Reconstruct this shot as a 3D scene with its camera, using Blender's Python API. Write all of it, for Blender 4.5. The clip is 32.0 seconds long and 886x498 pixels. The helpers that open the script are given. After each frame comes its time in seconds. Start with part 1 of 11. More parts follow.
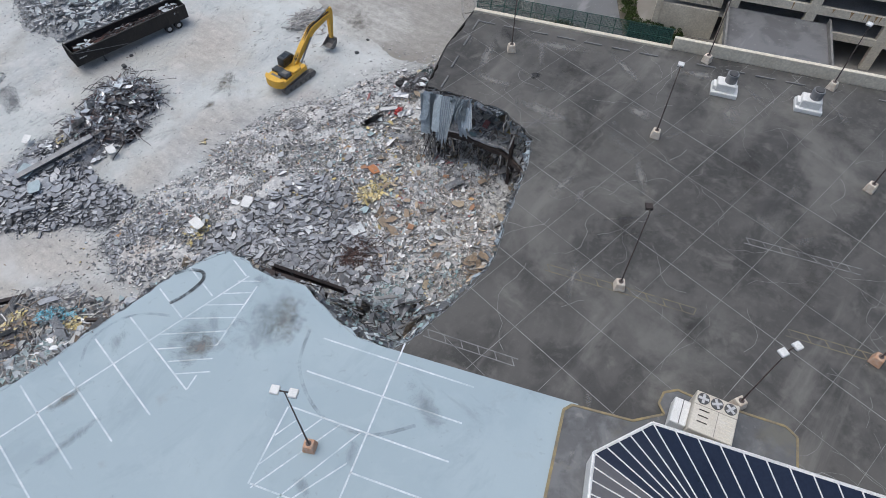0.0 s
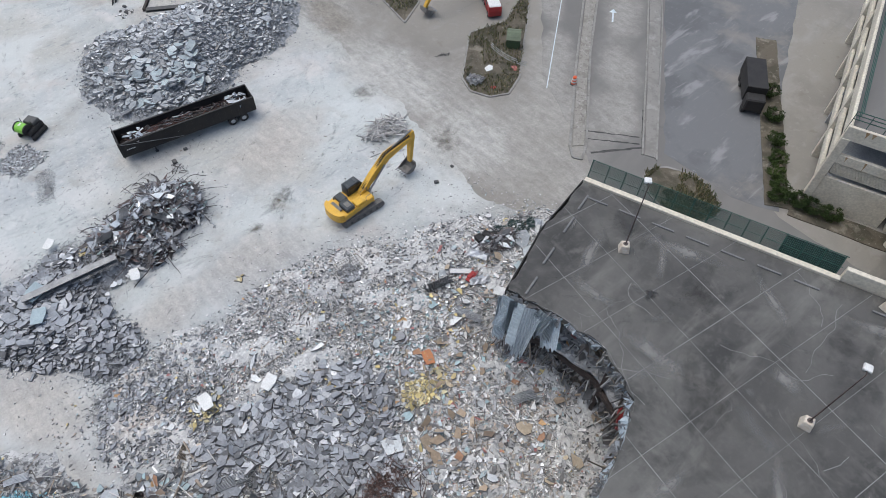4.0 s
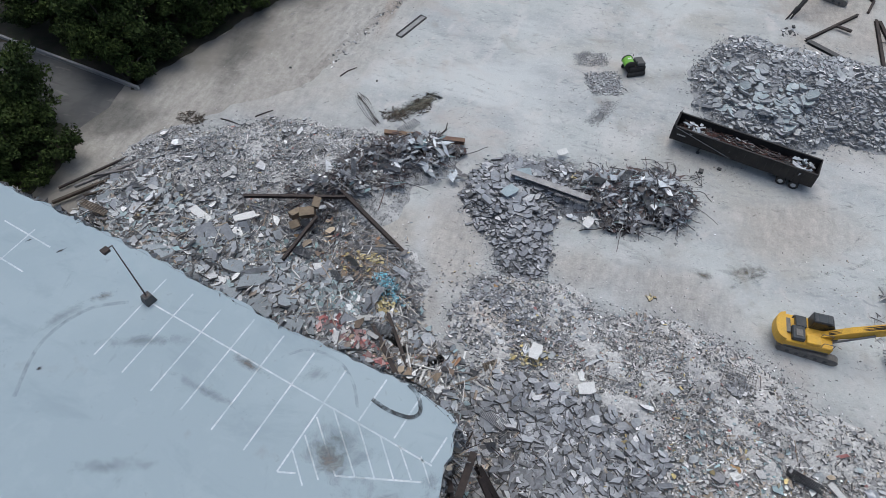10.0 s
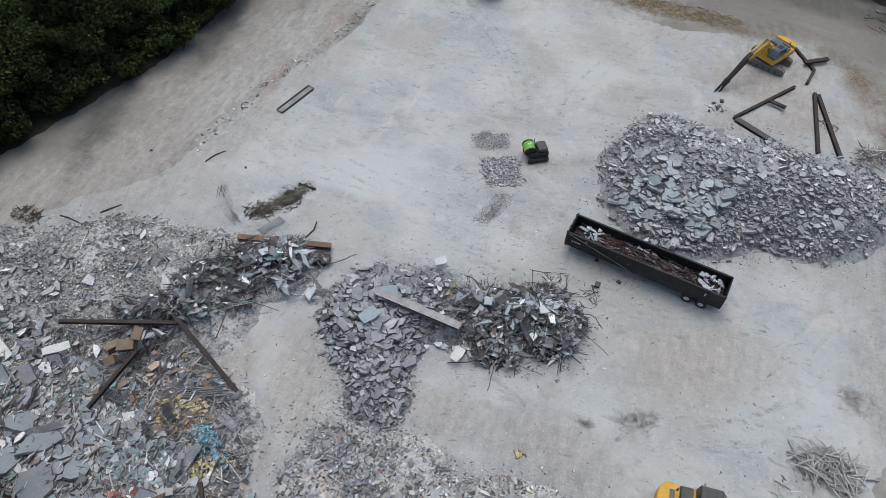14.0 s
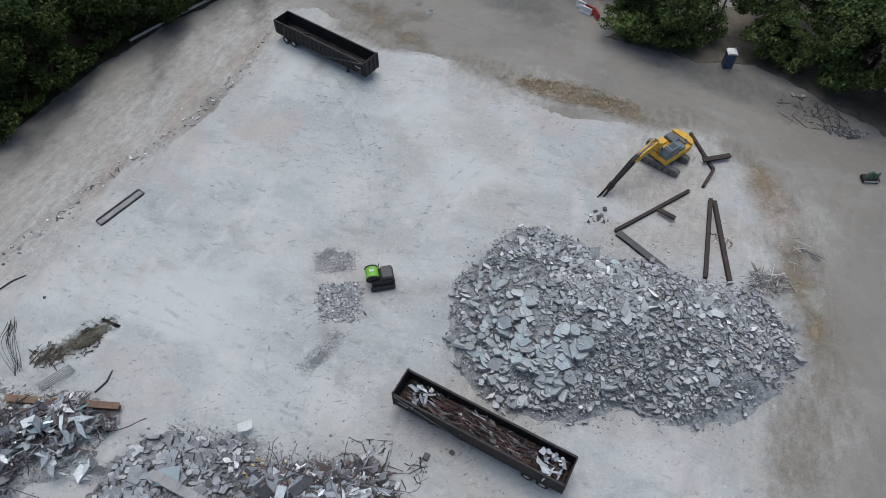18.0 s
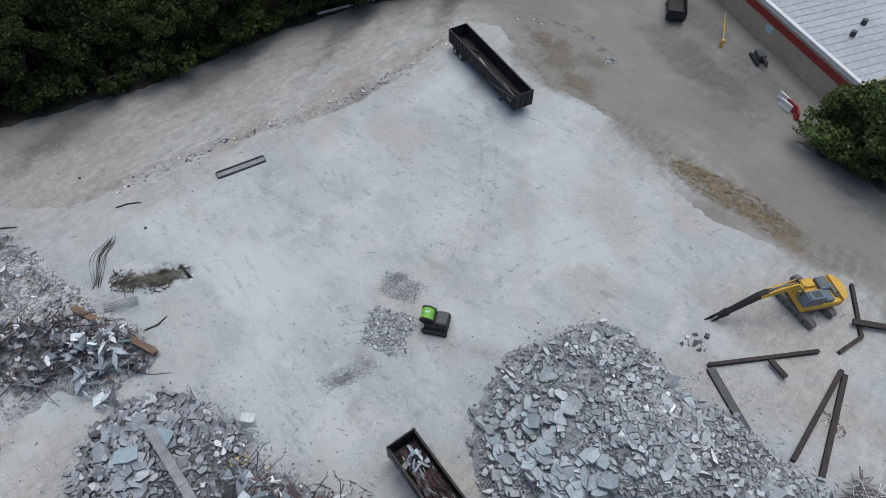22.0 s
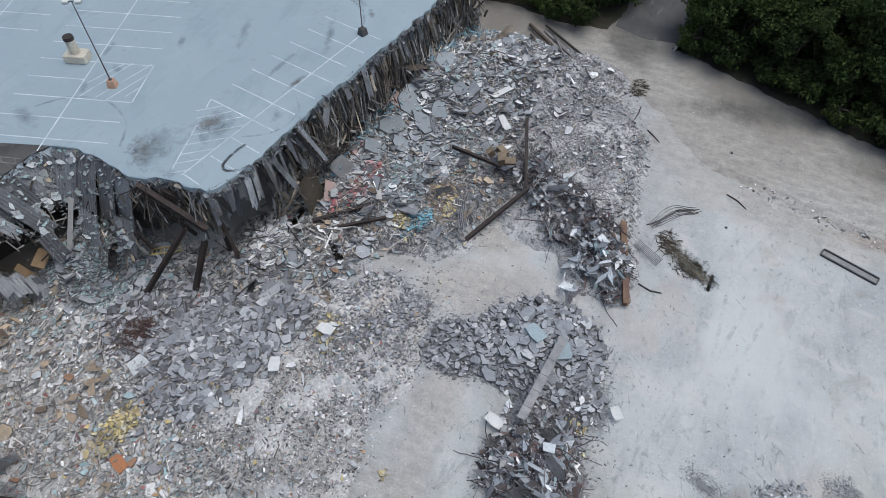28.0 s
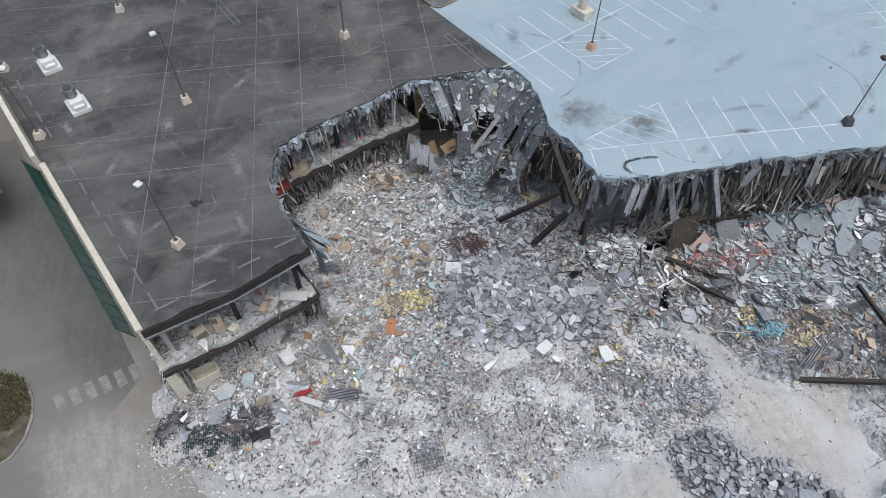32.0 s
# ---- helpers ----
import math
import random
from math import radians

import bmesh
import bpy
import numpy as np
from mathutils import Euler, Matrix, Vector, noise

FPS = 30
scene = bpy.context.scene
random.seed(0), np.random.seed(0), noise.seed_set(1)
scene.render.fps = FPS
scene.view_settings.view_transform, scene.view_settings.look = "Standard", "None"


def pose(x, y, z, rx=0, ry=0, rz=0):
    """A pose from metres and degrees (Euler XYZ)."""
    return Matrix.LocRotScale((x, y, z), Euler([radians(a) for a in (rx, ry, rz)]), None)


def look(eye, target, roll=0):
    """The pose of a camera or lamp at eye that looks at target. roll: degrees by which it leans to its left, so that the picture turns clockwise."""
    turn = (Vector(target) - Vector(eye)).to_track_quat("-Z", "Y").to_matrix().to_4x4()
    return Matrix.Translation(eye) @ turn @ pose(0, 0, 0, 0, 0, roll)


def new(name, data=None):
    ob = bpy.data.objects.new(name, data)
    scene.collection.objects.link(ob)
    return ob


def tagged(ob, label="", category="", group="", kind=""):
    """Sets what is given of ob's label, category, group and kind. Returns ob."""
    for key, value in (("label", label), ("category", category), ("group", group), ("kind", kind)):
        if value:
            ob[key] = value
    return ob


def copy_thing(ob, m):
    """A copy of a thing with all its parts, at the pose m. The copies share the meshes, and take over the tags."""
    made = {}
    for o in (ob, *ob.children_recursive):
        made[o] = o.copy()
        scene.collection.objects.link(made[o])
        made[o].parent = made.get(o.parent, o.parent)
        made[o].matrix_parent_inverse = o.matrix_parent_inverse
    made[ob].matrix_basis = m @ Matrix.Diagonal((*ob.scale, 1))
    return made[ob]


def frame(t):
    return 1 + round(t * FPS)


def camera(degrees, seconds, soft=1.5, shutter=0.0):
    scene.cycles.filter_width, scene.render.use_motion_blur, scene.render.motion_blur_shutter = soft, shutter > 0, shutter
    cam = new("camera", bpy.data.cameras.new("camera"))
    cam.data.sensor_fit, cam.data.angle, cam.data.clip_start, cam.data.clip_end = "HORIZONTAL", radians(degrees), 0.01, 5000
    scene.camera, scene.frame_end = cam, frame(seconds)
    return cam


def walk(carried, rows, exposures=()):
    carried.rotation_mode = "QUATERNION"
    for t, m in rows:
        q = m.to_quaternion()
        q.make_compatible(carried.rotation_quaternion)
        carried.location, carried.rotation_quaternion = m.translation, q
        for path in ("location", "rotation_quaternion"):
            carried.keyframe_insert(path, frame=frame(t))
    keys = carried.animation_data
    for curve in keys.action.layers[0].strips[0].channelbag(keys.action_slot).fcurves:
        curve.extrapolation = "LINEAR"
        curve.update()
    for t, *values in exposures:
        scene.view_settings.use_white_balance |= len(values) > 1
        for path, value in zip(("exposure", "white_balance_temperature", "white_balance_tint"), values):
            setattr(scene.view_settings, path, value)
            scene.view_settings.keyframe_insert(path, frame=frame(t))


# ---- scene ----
# camera
cam = camera(68.5, 32.0, soft=0.8)
PATH = [
    (0, (-10.189, -19.192, 53.693), (-9.24, -18.507, 52.071), 0.6),
    (0.5, (-8.605, -17.97, 53.711), (-7.657, -17.287, 52.088), 0.6),
    (1, (-6.705, -16.333, 53.774), (-5.755, -15.655, 52.15), 0.7),
    (1.5, (-4.343, -14.403, 53.816), (-3.392, -13.728, 52.191), 0.9),
    (2, (-1.645, -12.27, 53.831), (-0.693, -11.599, 52.205), 1.0),
    (2.5, (1.22, -10.064, 53.79), (2.175, -9.393, 52.166), 1.2),
    (4.5, (8.093, -3.702, 53.26), (8.818, -2.764, 51.649), 1.0),
    (5, (8.203, -3.575, 53.231), (8.838, -2.573, 51.621), 0.9),
    (5.5, (8.241, -3.519, 53.183), (8.78, -2.462, 51.573), 0.8),
    (6, (8.268, -3.473, 53.14), (8.705, -2.37, 51.53), 0.7),
    (6.5, (8.291, -3.435, 53.114), (8.622, -2.295, 51.504), 0.7),
    (7, (8.305, -3.436, 53.095), (8.527, -2.27, 51.486), 0.6),
    (7.5, (8.341, -3.41, 53.045), (8.453, -2.227, 51.436), 0.5),
    (8, (8.399, -3.377, 52.962), (8.399, -2.188, 51.354), 0.5),
    (8.5, (8.437, -3.338, 52.917), (8.324, -2.155, 51.309), 0.4),
    (9, (8.484, -3.307, 52.882), (8.259, -2.139, 51.273), 0.2),
    (9.5, (8.521, -3.272, 52.837), (8.185, -2.13, 51.23), 0.1),
    (10, (8.567, -3.229, 52.793), (8.195, -2.099, 51.185), -0.0),
    (10.5, (8.747, -2.633, 52.712), (8.371, -1.504, 51.105), -0.2),
    (11, (9.174, -1.353, 52.639), (8.797, -0.223, 51.032), -0.2),
    (11.5, (9.912, 0.53, 52.561), (9.536, 1.66, 50.954), -0.2),
    (12, (10.903, 2.872, 52.502), (10.527, 4.002, 50.895), -0.1),
    (12.5, (12.08, 5.576, 52.476), (11.706, 6.706, 50.869), -0.0),
    (13, (13.45, 8.551, 52.505), (13.077, 9.681, 50.898), 0.0),
    (13.5, (14.992, 11.822, 52.54), (14.621, 12.953, 50.933), 0.1),
    (14, (16.694, 15.33, 52.578), (16.324, 16.46, 50.971), 0.2),
    (14.5, (18.481, 19.019, 52.617), (18.112, 20.15, 51.009), 0.2),
    (15, (20.232, 22.708, 52.652), (19.864, 23.837, 51.043), 0.2),
    (15.5, (21.991, 26.351, 52.69), (21.629, 27.487, 51.084), 0.5),
    (17.5, (25.831, 34.541, 53.096), (25.474, 35.681, 51.492), 0.8),
    (18, (26.639, 35.842, 53.111), (26.282, 36.981, 51.506), 0.7),
    (18.5, (27.657, 37.577, 53.082), (27.301, 38.716, 51.477), 0.8),
    (19, (28.943, 39.823, 53.056), (28.586, 40.963, 51.452), 0.8),
    (19.5, (30.179, 42.134, 53.069), (29.825, 43.278, 51.466), 0.9),
    (20, (30.979, 43.798, 53.089), (30.574, 44.925, 51.487), 0.8),
    (20.5, (31.319, 44.747, 53.09), (30.814, 45.831, 51.487), 0.7),
    (21, (31.294, 45.179, 53.079), (30.684, 46.206, 51.475), 0.7),
    (21.5, (31.204, 45.301, 53.015), (30.497, 46.265, 51.412), 0.7),
    (22, (31.124, 45.403, 52.948), (30.328, 46.295, 51.345), 0.7),
    (22.5, (31.027, 45.506, 52.856), (30.144, 46.314, 51.254), 0.7),
    (23, (30.96, 45.59, 52.733), (30.001, 46.305, 51.13), 0.8),
    (23.5, (30.929, 45.587, 52.711), (29.902, 46.201, 51.109), 0.7),
    (24, (30.911, 45.577, 52.724), (29.826, 46.084, 51.122), 0.6),
    (24.5, (30.924, 45.572, 52.77), (29.794, 45.963, 51.167), 0.5),
    (25, (30.919, 45.561, 52.79), (29.753, 45.831, 51.187), 0.4),
    (25.5, (30.917, 45.531, 52.793), (29.728, 45.68, 51.191), 0.4),
    (27.5, (30.733, 44.939, 52.312), (29.58, 44.608, 50.712), 0.9),
    (28, (30.708, 44.947, 52.272), (29.597, 44.495, 50.671), 0.9),
    (28.5, (30.693, 44.982, 52.252), (29.635, 44.415, 50.652), 0.8),
    (29, (30.681, 45.005, 52.243), (29.691, 44.328, 50.643), 0.6),
    (29.5, (30.626, 45.025, 52.224), (29.713, 44.245, 50.624), 0.5),
    (30, (30.555, 45.045, 52.193), (29.731, 44.17, 50.594), 0.4),
    (30.5, (30.5, 45.047, 52.183), (29.773, 44.088, 50.586), 0.3),
    (31, (30.474, 45.052, 52.223), (29.851, 44.02, 50.627), 0.2),
    (31.5, (30.43, 45.052, 52.245), (29.911, 43.963, 50.649), 0.2),
    (32, (30.398, 45.045, 52.252), (29.987, 43.909, 50.658), 0.1),
]
walk(cam, [(t, look(eye, target, roll)) for t, eye, target, roll in PATH],
     [(0, -0.13, 6000, 6), (2.5, 0.07, 6000, 6), (5, -0.13, 5950, 5), (8, -0.28, 5950, 5), (10, -0.33, 5950, 5), (13, -0.38, 6060, 5), (16, -0.39, 6040, 5), (20, -0.4, 5880, 4), (25, -0.4, 5860, 3), (28, -0.29, 5950, 5), (30, -0.12, 5950, 5), (32, -0.03, 6000, 5)])

# ---- world, sun and exposure: a bright overcast day ----
SUN_ELEV, SUN_AZ = 72.0, 340.0
world = bpy.data.worlds.new("overcast_sky")
scene.world = world
world.use_nodes = True
wn = world.node_tree.nodes
sky = wn.new("ShaderNodeTexSky")
sky.sky_type = "NISHITA"
sky.sun_disc = False
sky.sun_elevation = radians(SUN_ELEV)
sky.sun_rotation = radians(SUN_AZ)
sky.air_density, sky.dust_density, sky.ozone_density = 1.0, 6.0, 1.0
world.node_tree.links.new(sky.outputs[0], wn["Background"].inputs[0])
wn["Background"].inputs[1].default_value = 0.15
sun_data = bpy.data.lights.new("sun", "SUN")
sun_data.energy, sun_data.angle, sun_data.color = 0.9, radians(70), (1.0, 0.97, 0.93)
sun = new("sun", sun_data)
az = radians(SUN_AZ)
sun_dir = Vector((math.sin(az) * math.cos(radians(SUN_ELEV)), math.cos(az) * math.cos(radians(SUN_ELEV)), math.sin(radians(SUN_ELEV))))
sun.rotation_euler = sun_dir.to_track_quat("Z", "Y").to_euler()

# ---- materials ----
MATS = {}


def mat(name, c1, c2=None, scale=1.0, rough=0.9, bump=0.25, metal=0.0, vary="", amount=0.25, ramp=None, fine=12.0, grime=0.0, bumpscale=None):
    """A surface with broad mottling, fine grain and relief; vary: 'object' or 'island' shifts the value piece by piece, ramp: piece colours."""
    if name in MATS:
        return MATS[name]
    m = bpy.data.materials.new(name)
    m.use_nodes = True
    n, l = m.node_tree.nodes, m.node_tree.links
    bsdf = n["Principled BSDF"]
    bsdf.inputs["Roughness"].default_value, bsdf.inputs["Metallic"].default_value = rough, metal
    geo = n.new("ShaderNodeNewGeometry")
    pos = geo.outputs["Position"]
    big = n.new("ShaderNodeTexNoise")
    big.inputs["Scale"].default_value, big.inputs["Detail"].default_value, big.inputs["Roughness"].default_value = scale, 6, 0.62
    small = n.new("ShaderNodeTexNoise")
    small.inputs["Scale"].default_value, small.inputs["Detail"].default_value = scale * fine, 4
    l.new(pos, big.inputs["Vector"]), l.new(pos, small.inputs["Vector"])
    mix = n.new("ShaderNodeMix")
    mix.data_type = "RGBA"
    cr = n.new("ShaderNodeValToRGB")
    cr.color_ramp.elements[0].position, cr.color_ramp.elements[1].position = 0.32, 0.7
    l.new(big.outputs[0], cr.inputs[0])
    l.new(cr.outputs[0], mix.inputs[0])
    mix.inputs[6].default_value = (*c1, 1)
    mix.inputs[7].default_value = (*(c2 or [v * 0.75 for v in c1]), 1)
    col = mix.outputs[2]
    rnd = None
    if vary == "object":
        rnd = n.new("ShaderNodeObjectInfo").outputs["Random"]
    elif vary == "island":
        rnd = geo.outputs["Random Per Island"]
    if ramp:
        rr = n.new("ShaderNodeValToRGB")
        rr.color_ramp.interpolation = "CONSTANT"
        e = rr.color_ramp.elements
        total = sum(w for w, _ in ramp)
        at = 0.0
        for k, (w, c) in enumerate(ramp):
            el = e[k] if k < 2 else e.new(min(at / total, 0.999))
            el.position = min(at / total, 0.999)
            el.color = (*c, 1)
            at += w
        l.new(rnd, rr.inputs[0])
        mul = n.new("ShaderNodeMix")
        mul.data_type, mul.blend_type = "RGBA", "MULTIPLY"
        mul.inputs[0].default_value = 1.0
        l.new(rr.outputs[0], mul.inputs[6]), l.new(col, mul.inputs[7])
        col = mul.outputs[2]
    hsv = n.new("ShaderNodeHueSaturation")
    l.new(col, hsv.inputs["Color"])
    mr = n.new("ShaderNodeMapRange")
    mr.inputs["From Min"].default_value, mr.inputs["From Max"].default_value = 0.3, 0.7
    mr.inputs["To Min"].default_value, mr.inputs["To Max"].default_value = 0.86, 1.14
    l.new(small.outputs[0], mr.inputs["Value"])
    val = mr.outputs[0]
    if rnd is not None:
        wnz = n.new("ShaderNodeTexWhiteNoise")
        wnz.noise_dimensions = "1D"
        l.new(rnd, wnz.inputs["W"])
        m2 = n.new("ShaderNodeMapRange")
        m2.inputs["To Min"].default_value, m2.inputs["To Max"].default_value = 1 - amount, 1 + amount
        l.new(wnz.outputs["Value"], m2.inputs["Value"])
        mm = n.new("ShaderNodeMath")
        mm.operation = "MULTIPLY"
        l.new(val, mm.inputs[0]), l.new(m2.outputs[0], mm.inputs[1])
        val = mm.outputs[0]
    l.new(val, hsv.inputs["Value"])
    l.new(hsv.outputs[0], bsdf.inputs["Base Color"])
    if bump:
        b = n.new("ShaderNodeBump")
        b.inputs["Strength"].default_value, b.inputs["Distance"].default_value = bump, 0.05
        l.new(small.outputs[0], b.inputs["Height"])
        l.new(b.outputs[0], bsdf.inputs["Normal"])
    MATS[name] = m
    return m


def layered(name, base, layers, rough=0.92, bump=0.3, bump_scale=6.0):
    """Ground and decks: a base colour with patches: (colour, noise scale, stretch x, stretch y, turn, from, to, strength)."""
    m = bpy.data.materials.new(name)
    m.use_nodes = True
    n, l = m.node_tree.nodes, m.node_tree.links
    bsdf = n["Principled BSDF"]
    bsdf.inputs["Roughness"].default_value = rough
    pos = n.new("ShaderNodeNewGeometry").outputs["Position"]
    rgb = n.new("ShaderNodeRGB")
    rgb.outputs[0].default_value = (*base, 1)
    col = rgb.outputs[0]
    for k, (c, sc, sx, sy, turn, a, b, strength) in enumerate(layers):
        mp = n.new("ShaderNodeMapping")
        mp.inputs["Rotation"].default_value[2] = radians(turn)
        mp.inputs["Scale"].default_value = (sx, sy, 1)
        mp.inputs["Location"].default_value = (k * 17.3, k * -9.1, 0)
        l.new(pos, mp.inputs["Vector"])
        nz = n.new("ShaderNodeTexNoise")
        nz.inputs["Scale"].default_value, nz.inputs["Detail"].default_value, nz.inputs["Roughness"].default_value = sc, 8, 0.6
        nz.inputs["Distortion"].default_value = 0.4
        l.new(mp.outputs[0], nz.inputs["Vector"])
        mr = n.new("ShaderNodeMapRange")
        mr.interpolation_type = "SMOOTHSTEP"
        mr.inputs["From Min"].default_value, mr.inputs["From Max"].default_value = a, b
        mr.inputs["To Max"].default_value = strength
        l.new(nz.outputs[0], mr.inputs["Value"])
        mx = n.new("ShaderNodeMix")
        mx.data_type = "RGBA"
        l.new(mr.outputs[0], mx.inputs[0])
        l.new(col, mx.inputs[6])
        mx.inputs[7].default_value = (*c, 1)
        col = mx.outputs[2]
    l.new(col, bsdf.inputs["Base Color"])
    nz = n.new("ShaderNodeTexNoise")
    nz.inputs["Scale"].default_value, nz.inputs["Detail"].default_value = bump_scale, 8
    l.new(pos, nz.inputs["Vector"])
    b = n.new("ShaderNodeBump")
    b.inputs["Strength"].default_value, b.inputs["Distance"].default_value = bump, 0.05
    l.new(nz.outputs[0], b.inputs["Height"])
    l.new(b.outputs[0], bsdf.inputs["Normal"])
    MATS[name] = m
    return m


def dust(materials, groups):
    """Patches of dust, earth or painted shade at given places (x, y, rx, ry, turn) worked into ground materials:
    (colour, noise scale, strength, places).
    """
    for m in materials:
        n, l = m.node_tree.nodes, m.node_tree.links
        base = n["Principled BSDF"].inputs["Base Color"]
        col = base.links[0].from_socket
        pos = n.new("ShaderNodeNewGeometry").outputs["Position"]
        for color, scale, strength, places in groups:
            near = None
            for x, y, rx, ry, turn in places:
                mp = n.new("ShaderNodeMapping")
                mp.vector_type = "TEXTURE"
                mp.inputs["Location"].default_value = (x, y, 0)
                mp.inputs["Rotation"].default_value = (0, 0, radians(turn))
                mp.inputs["Scale"].default_value = (rx, ry, 100)
                l.new(pos, mp.inputs["Vector"])
                ln = n.new("ShaderNodeVectorMath")
                ln.operation = "LENGTH"
                l.new(mp.outputs[0], ln.inputs[0])
                if near is None:
                    near = ln.outputs["Value"]
                else:
                    mn = n.new("ShaderNodeMath")
                    mn.operation = "SMOOTH_MIN"
                    mn.inputs[2].default_value = 0.3
                    l.new(near, mn.inputs[0]), l.new(ln.outputs["Value"], mn.inputs[1])
                    near = mn.outputs[0]
            nz = n.new("ShaderNodeTexNoise")
            nz.inputs["Scale"].default_value, nz.inputs["Detail"].default_value, nz.inputs["Roughness"].default_value = scale, 9, 0.65
            l.new(pos, nz.inputs["Vector"])
            add = n.new("ShaderNodeMath")
            add.operation = "MULTIPLY_ADD"
            add.inputs[1].default_value = -1.6
            l.new(nz.outputs[0], add.inputs[0]), l.new(near, add.inputs[2])
            mr = n.new("ShaderNodeMapRange")
            mr.interpolation_type = "SMOOTHSTEP"
            mr.inputs["From Min"].default_value, mr.inputs["From Max"].default_value = 0.45, -0.45
            mr.inputs["To Max"].default_value = strength
            l.new(add.outputs[0], mr.inputs["Value"])
            mx = n.new("ShaderNodeMix")
            mx.data_type = "RGBA"
            l.new(mr.outputs[0], mx.inputs[0])
            l.new(col, mx.inputs[6])
            tint = None
            for sc, (sx, sy), lo, hi, turn in ((0.35, (1, 3.5), 0.8, 1.12, 15), (1.3, (1, 1), 0.86, 1.1, 0), (5.0, (1, 1), 0.84, 1.12, 0)):
                mp = n.new("ShaderNodeMapping")
                mp.inputs["Rotation"].default_value, mp.inputs["Scale"].default_value = (0, 0, radians(turn)), (sy, sx, 1)
                l.new(pos, mp.inputs["Vector"])
                fz = n.new("ShaderNodeTexNoise")
                fz.inputs["Scale"].default_value, fz.inputs["Detail"].default_value, fz.inputs["Roughness"].default_value = sc, 6, 0.7
                l.new(mp.outputs[0], fz.inputs["Vector"])
                fr = n.new("ShaderNodeMapRange")
                fr.inputs["From Min"].default_value, fr.inputs["From Max"].default_value = 0.36, 0.64
                fr.inputs["To Min"].default_value, fr.inputs["To Max"].default_value = lo, hi
                l.new(fz.outputs[0], fr.inputs["Value"])
                if tint is None:
                    tint = fr.outputs[0]
                else:
                    mu = n.new("ShaderNodeMath")
                    mu.operation = "MULTIPLY"
                    l.new(tint, mu.inputs[0]), l.new(fr.outputs[0], mu.inputs[1])
                    tint = mu.outputs[0]
            vm = n.new("ShaderNodeVectorMath")
            vm.operation = "SCALE"
            vm.inputs[0].default_value = color
            l.new(tint, vm.inputs["Scale"])
            l.new(vm.outputs[0], mx.inputs[7])
            col = mx.outputs[2]
        l.new(col, base)


M_DIRT = layered("dusty_dirt", (0.250, 0.233, 0.207), [
    ((0.196, 0.182, 0.164), 0.05, 1, 1, 20, 0.45, 0.62, 0.6), ((0.328, 0.311, 0.289), 0.11, 1, 1.6, 40, 0.5, 0.66, 0.5),
    ((0.137, 0.132, 0.123), 0.09, 0.5, 2.2, -15, 0.58, 0.74, 0.5), ((0.337, 0.323, 0.300), 1.2, 1, 1, 0, 0.55, 0.7, 0.3), ((0.173, 0.150, 0.118), 0.6, 1, 1, 0, 0.62, 0.72, 0.35),
    ((0.182, 0.177, 0.168), 4.0, 1, 1, 0, 0.58, 0.68, 0.3)])
M_SLAB = layered("dusty_slab", (0.475, 0.498, 0.49), [
    ((0.37, 0.39, 0.405), 0.06, 1, 1.8, 25, 0.44, 0.6, 0.65), ((0.57, 0.565, 0.55), 0.13, 1.4, 0.8, 60, 0.48, 0.64, 0.7),
    ((0.42, 0.405, 0.365), 0.045, 1, 1, 10, 0.48, 0.64, 0.7), ((0.32, 0.338, 0.35), 0.3, 0.7, 1.4, 62, 0.54, 0.69, 0.45),
    ((0.2, 0.212, 0.225), 0.5, 0.5, 1.5, 48, 0.6, 0.71, 0.45), ((0.28, 0.295, 0.31), 0.9, 0.7, 1.3, 30, 0.58, 0.7, 0.45), ((0.6, 0.595, 0.58), 2.5, 1, 1, 0, 0.52, 0.68, 0.4), ((0.33, 0.3, 0.26), 0.2, 1, 1, 0, 0.6, 0.74, 0.55),
    ((0.2, 0.2, 0.2), 1.7, 0.7, 1.5, 40, 0.63, 0.7, 0.6), ((0.3, 0.31, 0.32), 5.0, 1, 1, 0, 0.6, 0.68, 0.5), ((0.63, 0.635, 0.62), 3.2, 1, 1, 0, 0.6, 0.68, 0.5),
    ((0.34, 0.35, 0.36), 0.25, 0.6, 1.5, 65, 0.56, 0.68, 0.45), ((0.46, 0.415, 0.385), 0.09, 1, 1, 66, 0.54, 0.68, 0.6), ((0.31, 0.29, 0.265), 0.16, 1, 1, 20, 0.59, 0.71, 0.6), ((0.58, 0.56, 0.535), 0.25, 1, 1, 50, 0.58, 0.68, 0.6), ((0.25, 0.265, 0.28), 0.9, 0.8, 1.3, 40, 0.61, 0.69, 0.6), ((0.3, 0.315, 0.33), 2.2, 1, 1, 0, 0.6, 0.67, 0.4), ((0.6, 0.625, 0.62), 0.05, 1, 1.5, 40, 0.5, 0.66, 0.6)], bump=0.6)
M_LIGHTROOF = layered("pale_blue_roof_coating", (0.308, 0.384, 0.428), [
    ((0.357, 0.433, 0.473), 0.06, 1, 1, 0, 0.45, 0.6, 0.6), ((0.241, 0.308, 0.352), 0.12, 1, 2.4, 12, 0.52, 0.66, 0.5),
    ((0.348, 0.424, 0.465), 0.5, 1, 1, 0, 0.5, 0.66, 0.4), ((0.197, 0.241, 0.271), 0.3, 2.0, 0.7, 40, 0.62, 0.76, 0.5), ((0.232, 0.259, 0.276), 1.6, 1, 1, 0, 0.63, 0.74, 0.4),
    ((0.214, 0.205, 0.199), 0.2, 1, 1, 70, 0.62, 0.76, 0.4)], rough=0.6, bump=0.08)
